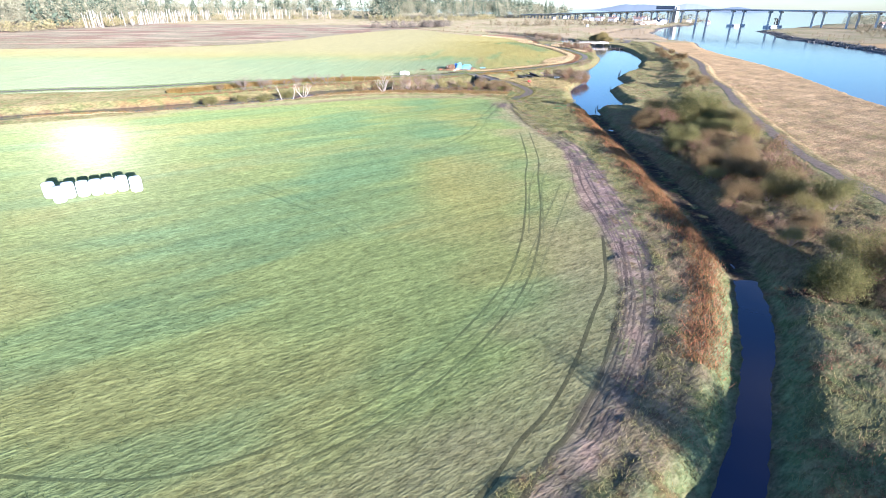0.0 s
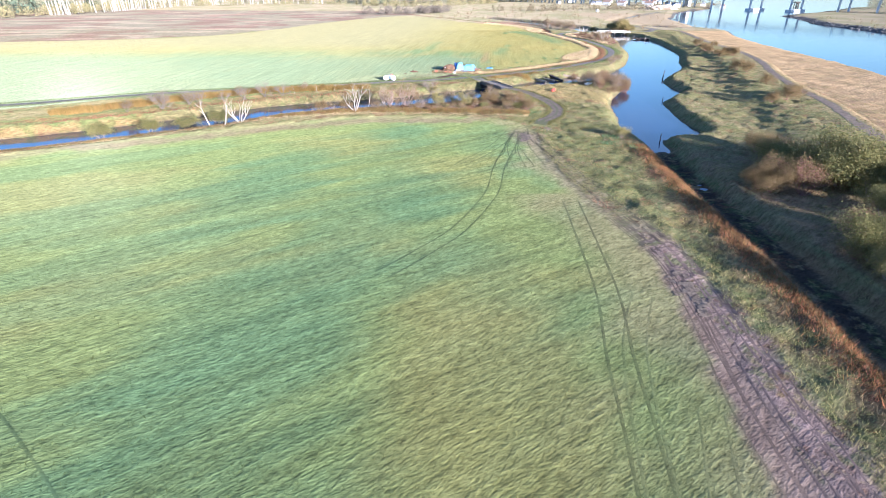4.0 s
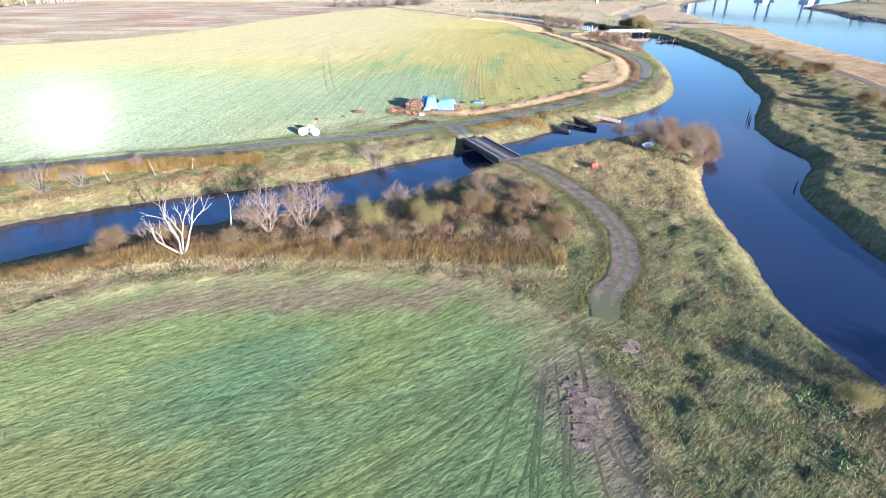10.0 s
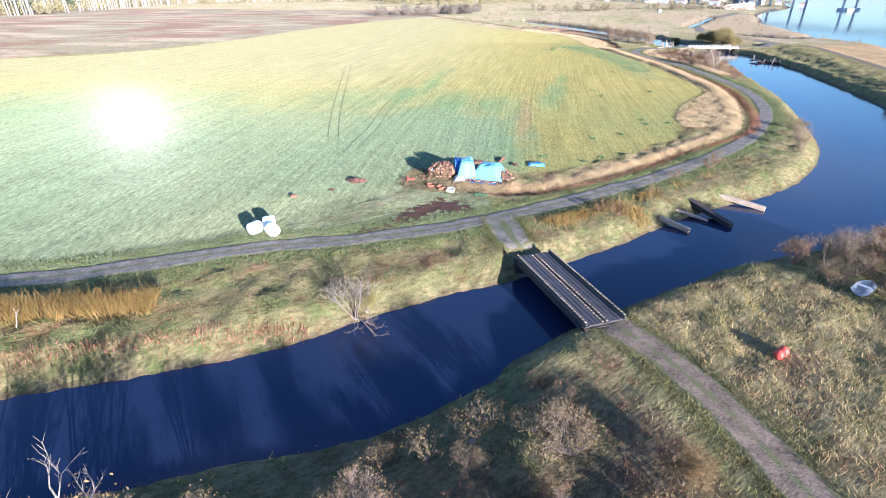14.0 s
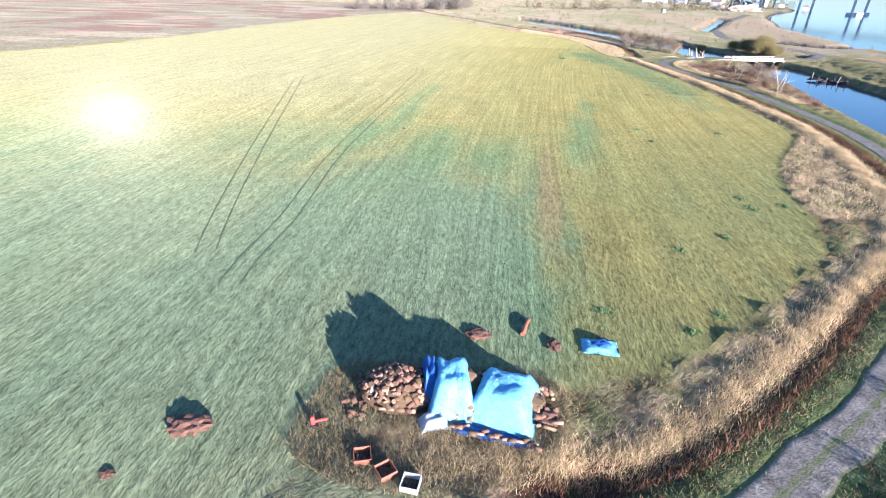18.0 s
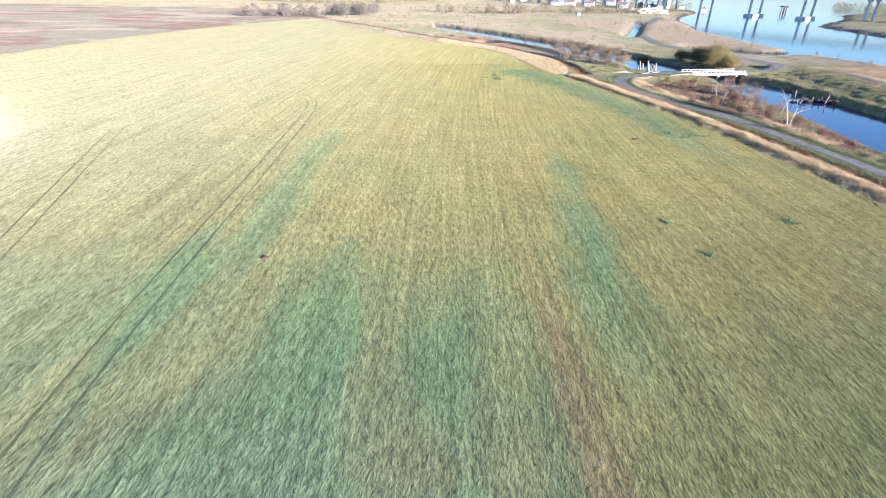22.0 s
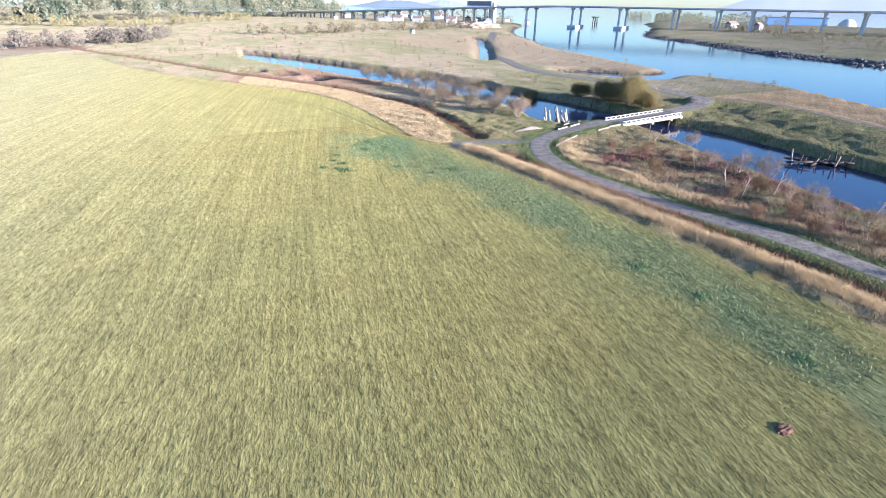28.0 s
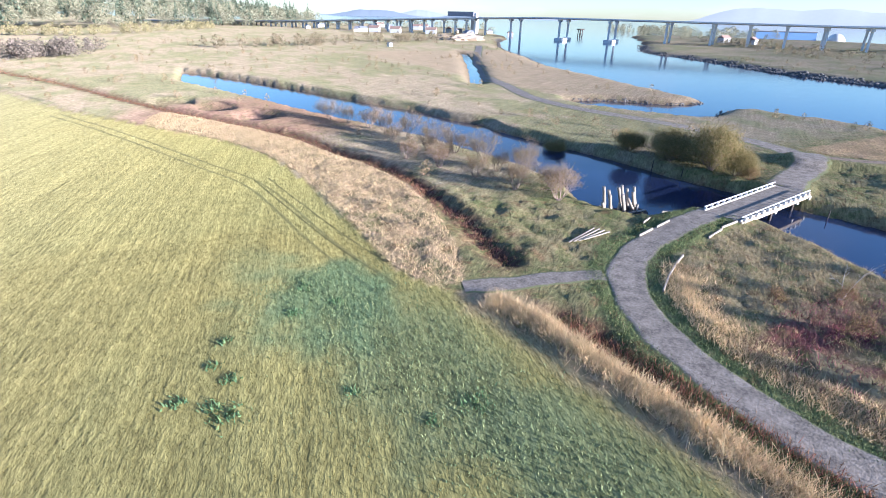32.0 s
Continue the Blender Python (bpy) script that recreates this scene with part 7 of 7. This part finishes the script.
def bare_patch(ring, seed, label, material):
    """A ragged skin of bare wet soil over the ground, within an outline."""
    step = 0.16
    lo, hi = ring.min(0) - 0.4, ring.max(0) + 0.4
    X, Y = np.meshgrid(np.arange(lo[0], hi[0], step), np.arange(lo[1], hi[1], step))
    C = np.stack([X.ravel(), Y.ravel()], 1)
    edge = near(C, np.concatenate([ring, ring[:1]]), 5.0)
    deep = np.where(inside(C, ring), edge, -edge)
    keep = deep + 0.75 * wave_noise(C, 1.5, seed) - 0.25 + 0.16 * np.random.RandomState(seed).normal(0, 1, len(C)) > 0.0
    C = C[keep]
    h = step / 2
    V = np.stack([C + o for o in np.array([(-h, -h), (h, -h), (h, h), (-h, h)])], 1).reshape(-1, 2)
    V = V + 0.05 * np.stack([np.sin(V[:, 1] * 37 + V[:, 0] * 11), np.sin(V[:, 0] * 41 - V[:, 1] * 13)], 1)
    z = height(V[:, 0], V[:, 1]) + 0.03 + 0.02 * wave_noise(V, 0.7, seed + 1, 2)
    me = mesh_arrays("mud_patch", np.concatenate([V, z[:, None]], 1), np.arange(len(V)).reshape(-1, 4), material)
    return tagged(new("mud_patch", me), label, "mud", kind="structure")


for i, (ring, lab) in enumerate(zip(MUD_P, ("bare wet brown mud beside the road", "bare trampled soil at the crossroads", "bare trampled soil beside the track", "bare wet soil on the headland track"))):
    bare_patch(ring, 30 + i, lab, M_DIRT if i else M_MUD)

# ---- distance: motorway bridge, woods, town, hills ----
# wood, conifer and bridge colours below are lifted to put in distance haze
M_FARWOOD = mat("far_broadleaf_woods", (0.205, 0.20, 0.135), 0.9, vary=0.35, scale=0.05, fine=0.4, bump=0, island=0.28, spec=0.1)
M_CONIFER = mat("far_conifers", (0.085, 0.108, 0.075), 0.9, vary=0.3, scale=0.05, fine=0.4, bump=0, island=0.35, spec=0.1)
M_BIRCH = mat("pale_birch_trunks", (0.36, 0.325, 0.275), 0.8, vary=0.2, scale=0.5, fine=4, bump=0, island=0.25)
M_BRIDGEC = mat("distant_bridge_concrete", (0.58, 0.58, 0.58), 0.8, vary=0.12, scale=0.1, fine=1, bump=0)

HW0, HWD = Vector((356, 651, 0)), Vector((0.536, -0.844, 0)).normalized()


def hw_z(s):
    return float(np.interp(s, [-620, -450, -301, -244, -167, -86, -19, 60, 200, 1300], [1.5, 4.0, 7.8, 9.9, 12.5, 15.2, 16.8, 16.4, 15.6, 14.0]))


hw = thing("motorway_bridge", "long twin concrete motorway bridge on tall piers across the river", "bridge")
ang = math.degrees(math.atan2(HWD.y, HWD.x))
edges = list(range(-620, 0, 40)) + list(range(0, 1000, 100)) + [1000]
for a, b in zip(edges[:-1], edges[1:]):
    for lane_ in (-11.5, 11.5):
        bm = bmesh.new()
        up_, side = Vector((0, 0, 1)), Vector((-HWD.y, HWD.x, 0))
        ring = []
        for s, z in ((a, hw_z(a)), (b, hw_z(b))):
            c = HW0 + HWD * s + up_ * z + side * lane_
            ring.append([bm.verts.new(c + side * u + up_ * v) for u, v in ((-5.6, 0.7), (-5.3, 0.7), (-5.3, 0.0), (5.3, 0.0), (5.3, 0.7), (5.6, 0.7), (5.6, -0.25), (3.5, -0.85), (-3.5, -0.85), (-5.6, -0.25))])
        for k in range(10):
            bm.faces.new((ring[0][k], ring[0][(k + 1) % 10], ring[1][(k + 1) % 10], ring[1][k]))
        bmesh.ops.recalc_face_normals(bm, faces=bm.faces)
        part("deck_span", bm, M_BRIDGEC, hw)
pier0 = None
for s in [-184 - 17 * i for i in range(20)] + [-172, -154, -130, -104, -83, -46, 0, 43, 88, 121, 146, 170, 194, 219, 245, 270, 300, 340, 380, 420, 470, 520, 580, 640, 720, 800, 900]:
    for off in (-11.5, 11.5):
        z = hw_z(s) - 1.0
        c = HW0 + HWD * s + Vector((-HWD.y, HWD.x, 0)) * off
        if pier0 is None:
            b = bm_box(1.5, 1.8, 1, (0, 0, 0.5), 0.1)
            bm_box(2.2, 6.5, 0.09, (0, 0, 0.955), 0.01, bm=b)
            pier0 = part("pier", b, M_BRIDGEC, hw, m=pose(c.x, c.y, -2, 0, 0, ang) @ Matrix.Diagonal((1, 1, z + 2, 1)))
        else:
            share("pier", pier0, hw, pose(c.x, c.y, -2, 0, 0, ang) @ Matrix.Diagonal((1, 1, z + 2, 1)))
for s in (0, 43):
    c = HW0 + HWD * s
    part("pier_fender", bm_box(6, 30, 3.0, (0, 0, 0), 0.3, turn=pose(0, 0, 0, 0, 0, ang)), M_BRIDGEC, hw, "low concrete fender at the waterline").location = (c.x, c.y, -0.6)
c = HW0 + HWD * -116 + Vector((-HWD.y, HWD.x, 0)) * 24
part("control_house", bm_box(30, 8, 4.5, (0, 0, 0), 0.3, turn=pose(0, 0, 0, 0, 0, ang)), mat("dark_control_house", (0.16, 0.17, 0.20), 0.7, vary=0.15, scale=0.2, fine=2, bump=0), hw, "dark boxy bridge building beneath the deck").location = (c.x, c.y, 18.6)
part("control_tower", bm_box(6, 6, 20, (0, 0, 0), 0.3, turn=pose(0, 0, 0, 0, 0, ang)), M_WHITE, hw, "white tower block").location = (c.x + 8, c.y - 12, 9.8)


def forest(name, spots, low, high, conifer, material, label, seed):
    """Joined far trees: conifers of drooping tiers, broadleaves of many leaf clumps."""
    r = np.random.RandomState(seed)
    V, F = [], []
    n0 = 0
    for x, y, z in spots:
        h = r.uniform(low, high)
        if conifer:
            n = 90
            t = r.uniform(0.05, 1, n) ** 0.8
            rad = h * 0.2 * (1.02 - t) * r.uniform(0.6, 1.15, n)
            size = h * 0.055 * (1.25 - t)
        else:
            n = 260 if high > 12 else 90
            t = r.uniform(0.12, 1, n)
            rad = h * 0.36 * np.sqrt(np.clip(1 - (2 * t - 1.0) ** 2, 0.05, 1)) * np.sqrt(r.uniform(0, 1, n)) * 1.1
            size = h * (0.031 if high > 12 else 0.05) * r.uniform(0.6, 1.4, n)
        g = r.uniform(0, 2 * math.pi, n)
        C = np.stack([x + rad * np.cos(g), y + rad * np.sin(g), z + h * t], 1)
        a, b = r.normal(0, 1, (n, 3)), r.normal(0, 1, (n, 3))
        a /= np.linalg.norm(a, axis=1)[:, None]
        b -= (a * b).sum(1)[:, None] * a
        b /= np.linalg.norm(b, axis=1)[:, None]
        s = size[:, None]
        V.append(np.stack([C - a * s, C - b * s, C + a * s, C + b * s], 1).reshape(-1, 3))
        F.append(np.arange(4 * n).reshape(n, 4) + n0)
        n0 += 4 * n
    return tagged(new(name, mesh_arrays(name, np.concatenate(V), np.concatenate(F), material)), label, "woods", kind="stuff")


def belt(line, depth, count, seed, rise=0.0):
    line = curve(line, 8.0)
    r = np.random.RandomState(seed)
    i = r.randint(0, len(line) - 1, count)
    p = line[i] + (line[i + 1] - line[i]) * r.uniform(0, 1, (count, 1))
    t = line[i + 1] - line[i]
    t /= np.linalg.norm(t, axis=1)[:, None] + 1e-9
    d = r.uniform(0, depth, count)
    p = p + np.stack([-t[:, 1], t[:, 0]], 1) * d[:, None]
    z = height(p[:, 0], p[:, 1]) + rise * d
    return [(float(a), float(b), float(c)) for (a, b), c in zip(p, z)]


WOOD_LINE = [(300, 1270), (170, 990), (95, 905), (0, 790), (-75, 770), (-170, 830), (-300, 790), (-330, 640), (-310, 480), (-330, 370), (-420, 280)]
forest("far_woods", belt(WOOD_LINE[::-1], 130, 900, 1, 0.10), 10, 19, False, M_FARWOOD, "mixed autumn woods along the far edge of the fields", 1)
forest("far_conifers", [q for q in belt(WOOD_LINE[::-1], 170, 520, 2, 0.12)], 16, 30, True, M_CONIFER, "dark conifers rising from the far woods", 2)
forest("far_scrub", belt([(-420, 240), (-300, 345), (-285, 460), (-290, 640), (-160, 760), (-70, 690), (10, 690), (90, 840)], 25, 420, 3), 4, 8, False, mat("far_scrub_leaves", (0.23, 0.20, 0.10), 0.9, vary=0.35, scale=0.05, fine=0.4, bump=0, island=0.4), "pale autumn scrub before the woods", 3)
forest("far_scrub", belt([(-60, 470), (-38, 478), (-15, 488), (3, 500), (12, 545)], 22, 150, 4), 3, 6.5, False, mat("bare_far_scrub", (0.15, 0.125, 0.10), 0.9, vary=0.35, scale=0.05, fine=0.4, bump=0, island=0.35), "bare brown scrub at the ditch's end", 4)
forest("far_scrub", belt([(58, 545), (100, 556), (145, 580), (210, 606), (250, 640)], 30, 130, 5), 3, 6.5, False, mat("brown_far_hedge", (0.17, 0.14, 0.085), 0.9, vary=0.35, scale=0.05, fine=0.4, bump=0, island=0.4), "brown thickets on the north flats", 5)
forest("far_scrub", belt([(480, 610), (420, 540), (370, 480), (330, 420), (300, 350)], 60, 260, 6), 1.5, 4.5, False, bpy.data.materials["brown_far_hedge"], "brown thickets on the far river bank", 6)
forest("far_scrub", belt([(520, 560), (640, 640), (760, 820), (900, 1000)], 120, 160, 7), 5, 13, False, M_FARWOOD, "trees beyond the motorway bridge", 7)
forest("far_scrub", belt([(180, 1000), (260, 960), (340, 900), (420, 860)], 60, 120, 8), 4, 10, False, M_FARWOOD, "town trees beneath the bridge ramp", 8)
r_ = np.random.RandomState(44)
Q = np.stack([r_.uniform(-20, 300, 1500), r_.uniform(292, 640, 1500)], 1)
gap = np.minimum.reduce([near(Q, q, 6.0) for q in ROADS])
Q = Q[(shore(Q) > 2.0) & ~inside(Q, F_N) & (gap > 4.0) & (wave_noise(Q, 45, 45) + 0.5 * wave_noise(Q, 14, 46) > 0.0)]
forest("flat_scrub", [(float(x), float(y), ground_at(x, y) - 0.1) for x, y in Q[:420]], 0.7, 2.2, False, mat("tawny_scrub", (0.20, 0.15, 0.085), 0.9, vary=0.35, scale=0.05, fine=0.4, bump=0, island=0.45), "low tawny scrub dotting the dry flats", 14)
birch = [q for q in belt([(-285, 452), (-290, 560), (-288, 700), (-220, 790), (-160, 800)], 16, 190, 9)]
rr = random.Random(3)
V, F = [], []
for x, y, z in birch:
    h, w, lx = rr.uniform(8, 14), rr.uniform(0.25, 0.45), rr.uniform(-1.2, 1.2)
    n0 = len(V)
    for zz, ww, dx in ((0, w, 0), (h, w * 0.4, lx)):
        V += [(x + dx - ww, y - ww, z + zz), (x + dx + ww, y - ww, z + zz), (x + dx + ww, y + ww, z + zz), (x + dx - ww, y + ww, z + zz)]
    F += [(n0 + k, n0 + (k + 1) % 4, n0 + 4 + (k + 1) % 4, n0 + 4 + k) for k in range(4)]
tagged(new("birch_trunks", mesh_arrays("birch_trunks", np.array(V), np.array(F), M_BIRCH)), "row of pale bare birch trunks before the woods", "woods", kind="stuff")

def boulders(name, line, half, count, low, high, label, seed):
    """Broken rock along a waterline, as one mesh of rough eight-sided stones."""
    r = np.random.RandomState(seed)
    C = beside(line, half, count, seed)
    z = np.maximum(height(C[:, 0], C[:, 1]), WATER_Z - 0.1)
    o = np.array([(1, 0, 0), (-1, 0, 0), (0, 1, 0), (0, -1, 0), (0, 0, 1), (0, 0, -1)], float)
    f = np.array([(0, 2, 4), (2, 1, 4), (1, 3, 4), (3, 0, 4), (2, 0, 5), (1, 2, 5), (3, 1, 5), (0, 3, 5)])
    V = o[None] * r.uniform(low, high, (count, 1, 1)) * r.uniform(0.6, 1.3, (count, 6, 1)) + r.normal(0, 0.1, (count, 6, 3))
    V = V * (1, 1, 0.7) + np.stack([C[:, 0], C[:, 1], z], 1)[:, None]
    F = (f[None] + 6 * np.arange(count)[:, None, None]).reshape(-1, 3)
    tagged(new(name, mesh_arrays(name, V.reshape(-1, 3), F, M_ROCK)), label, "rocks", kind="stuff")


M_ROCK = mat("dark_broken_rock", (0.10, 0.095, 0.09), 0.85, vary=0.35, scale=0.6, fine=4, bump=0, island=0.4, spec=0.2)
boulders("bank_rocks", curve([q for q in RIVER_E if 200 < q[1] < 600], 3.0), 3.0, 2600, 0.5, 1.4, "dark broken rock lining the far river bank", 81)
boulders("bank_rocks", curve([q for q in RIVER_W if 300 < q[1] < 640], 3.0), 0.9, 1300, 0.25, 0.8, "scattered broken rock at the river's edge", 82)
boulders("bank_rocks", curve([q for q in RIVER_W if 60 < q[1] < 310], 3.0), 0.8, 500, 0.2, 0.6, "scattered stones at the river's edge", 83)

# houses and sheds of the town by the bridge
HOUSE_WALLS = [mat("house_wall_white", (0.5, 0.49, 0.47), 0.8, vary=0.1, bump=0), mat("house_wall_grey", (0.42, 0.43, 0.45), 0.8, vary=0.1, bump=0), mat("house_wall_tan", (0.5, 0.42, 0.33), 0.8, vary=0.1, bump=0)]
HOUSE_ROOFS = [mat("slate_roof", (0.16, 0.17, 0.2), 0.8, vary=0.15, bump=0), mat("brown_roof", (0.24, 0.16, 0.13), 0.8, vary=0.15, bump=0)]
M_PANE = mat("dark_window_pane", (0.03, 0.04, 0.05), 0.1, vary=0.05, bump=0, spec=0.5)


def house(w, d, h, wall, roof):
    t = thing("house", "small distant gabled house by the bridge", "house", group="houses by the bridge")
    part("wall", bm_box(w, d, h, (0, 0, h / 2), 0.02), wall, t)
    bm = bmesh.new()
    e = 0.5
    v = [bm.verts.new(p) for p in ((-w / 2 - e, -d / 2 - e, h), (w / 2 + e, -d / 2 - e, h), (w / 2 + e, d / 2 + e, h), (-w / 2 - e, d / 2 + e, h), (-w / 2 - e, 0, h + d * 0.36), (w / 2 + e, 0, h + d * 0.36))]
    for f in ((0, 1, 5, 4), (2, 3, 4, 5), (0, 4, 3), (1, 2, 5), (3, 2, 1, 0)):
        bm.faces.new([v[i] for i in f])
    part("roof", bm, roof, t)
    for i in range(3):
        part("window", bm_box(1.3, 0.12, 1.2, (-w / 3 + i * w / 3, -d / 2 - 0.03, h * 0.55), 0.02), M_PANE, t)
    return t


kinds = [house(11, 8, 4.5, HOUSE_WALLS[0], HOUSE_ROOFS[0]), house(14, 9, 5.5, HOUSE_WALLS[1], HOUSE_ROOFS[1]), house(9, 7, 4, HOUSE_WALLS[2], HOUSE_ROOFS[0])]
rr = random.Random(12)
for i in range(34):
    if i < 24:
        s = rr.uniform(-330, -70)
        c = HW0 + HWD * s + Vector((-HWD.y, HWD.x, 0)) * rr.choice((rr.uniform(20, 130), rr.uniform(20, 130), rr.uniform(-50, -20)))
    else:
        c = HW0 + HWD * rr.uniform(120, 420) + Vector((-HWD.y, HWD.x, 0)) * rr.uniform(20, 90)
    m = pose(c.x, c.y, ground_at(c.x, c.y) - 0.1, 0, 0, rr.choice((0, 20, 60, 90, 140)))
    o = kinds[i] if i < 3 else copy_thing(kinds[i % 3], m)
    o.matrix_basis = m @ Matrix.Scale(0.7, 4)
sh = thing("warehouse", "long low blue warehouse on the far bank", "warehouse", 660, 640, ground_at(660, 640), -45)
part("wall", bm_box(60, 18, 8, (0, 0, 4), 0.1), mat("blue_cladding", (0.14, 0.27, 0.5), 0.6, vary=0.1, bump=0), sh)
part("roof", bm_box(61, 19, 0.8, (0, 0, 8.4), 0.1), HOUSE_ROOFS[0], sh)
dm = thing("white_dome", "white storage dome beside the warehouse", "dome", 690, 600, ground_at(690, 600) - 0.2)
b = bmesh.new()
bmesh.ops.create_uvsphere(b, u_segments=20, v_segments=12, radius=9)
bmesh.ops.delete(b, geom=[v for v in b.verts if v.co.z < -0.5], context="VERTS")
for f in b.faces:
    f.smooth = True
part("shell", b, M_WHITE, dm)
part("base_ring", bm_box(17, 17, 1.0, (0, 0, 0.4), 0.3), M_CONC, dm)
hut = thing("pump_hut", "tiny white hut on the dry flats", "hut", 152, 556, ground_at(152, 556), 20)
part("wall", bm_box(2.4, 2.0, 2.0, (0, 0, 1), 0.03), M_WHITE, hut)
part("roof", bm_box(2.7, 2.3, 0.2, (0, 0, 2.1), 0.03), HOUSE_ROOFS[0], hut)
dol = thing("river_dolphin", "dark timber dolphin structure standing in the river", "dolphin", 470, 760, WATER_Z - 1)
for i in range(8):
    part("pile", bm_log((3 * math.cos(i), 3 * math.sin(i), 0), (2.4 * math.cos(i), 2.4 * math.sin(i), 8), 0.4, 0.35, 8, i, 2, 0), M_DARKWOOD, dol)
part("cap", bm_box(6.5, 6.5, 1.2, (0, 0, 7.6), 0.2), M_DARKWOOD, dol)
for i, (x, y, a, b_, h) in enumerate(((244, 628, 14, 9, 4.5), (238, 652, 10, 7, 3.5), (236, 625, 9, 7, 2.5))):
    mound("pale heap of gravel on the flats", x, y, a, b_, h, i * 2.2 + 1, mat("pale_gravel_heap", (0.38, 0.3, 0.23), 0.95, vary=0.2, bump=0), "gravel_heap", "gravel heap")["group"] = "gravel heaps"


def ridge(name, az0, az1, dist, peaks, colour, glow, label):
    """A far hill line: a lumpy raised strip standing beyond the sea."""
    n = 90
    bm = bmesh.new()
    rows = []
    for i in range(n + 1):
        u = i / n
        az = radians(az0 + (az1 - az0) * u)
        h = sum(a * math.exp(-((u - c) / w) ** 2) for c, w, a in peaks) * (1 + 0.10 * noise.noise(Vector((u * 14, dist * 0.01, 0))) + 0.08 * noise.noise(Vector((u * 40, dist * 0.01, 5)))) + 3
        h *= min(1, u * 9, (1 - u) * 9)
        x, y = -math.sin(az), math.cos(az)
        rows.append([bm.verts.new((30 + x * (dist + k * 120), 250 + y * (dist + k * 120), -3 + h * f)) for k, f in ((0, 0), (1, 0.6), (2, 1), (4, 0))])
    for p, q in zip(rows[:-1], rows[1:]):
        for k in range(3):
            bm.faces.new((p[k], p[k + 1], q[k + 1], q[k])).smooth = True
    # distance haze is put in as the hills' own pale blue glow
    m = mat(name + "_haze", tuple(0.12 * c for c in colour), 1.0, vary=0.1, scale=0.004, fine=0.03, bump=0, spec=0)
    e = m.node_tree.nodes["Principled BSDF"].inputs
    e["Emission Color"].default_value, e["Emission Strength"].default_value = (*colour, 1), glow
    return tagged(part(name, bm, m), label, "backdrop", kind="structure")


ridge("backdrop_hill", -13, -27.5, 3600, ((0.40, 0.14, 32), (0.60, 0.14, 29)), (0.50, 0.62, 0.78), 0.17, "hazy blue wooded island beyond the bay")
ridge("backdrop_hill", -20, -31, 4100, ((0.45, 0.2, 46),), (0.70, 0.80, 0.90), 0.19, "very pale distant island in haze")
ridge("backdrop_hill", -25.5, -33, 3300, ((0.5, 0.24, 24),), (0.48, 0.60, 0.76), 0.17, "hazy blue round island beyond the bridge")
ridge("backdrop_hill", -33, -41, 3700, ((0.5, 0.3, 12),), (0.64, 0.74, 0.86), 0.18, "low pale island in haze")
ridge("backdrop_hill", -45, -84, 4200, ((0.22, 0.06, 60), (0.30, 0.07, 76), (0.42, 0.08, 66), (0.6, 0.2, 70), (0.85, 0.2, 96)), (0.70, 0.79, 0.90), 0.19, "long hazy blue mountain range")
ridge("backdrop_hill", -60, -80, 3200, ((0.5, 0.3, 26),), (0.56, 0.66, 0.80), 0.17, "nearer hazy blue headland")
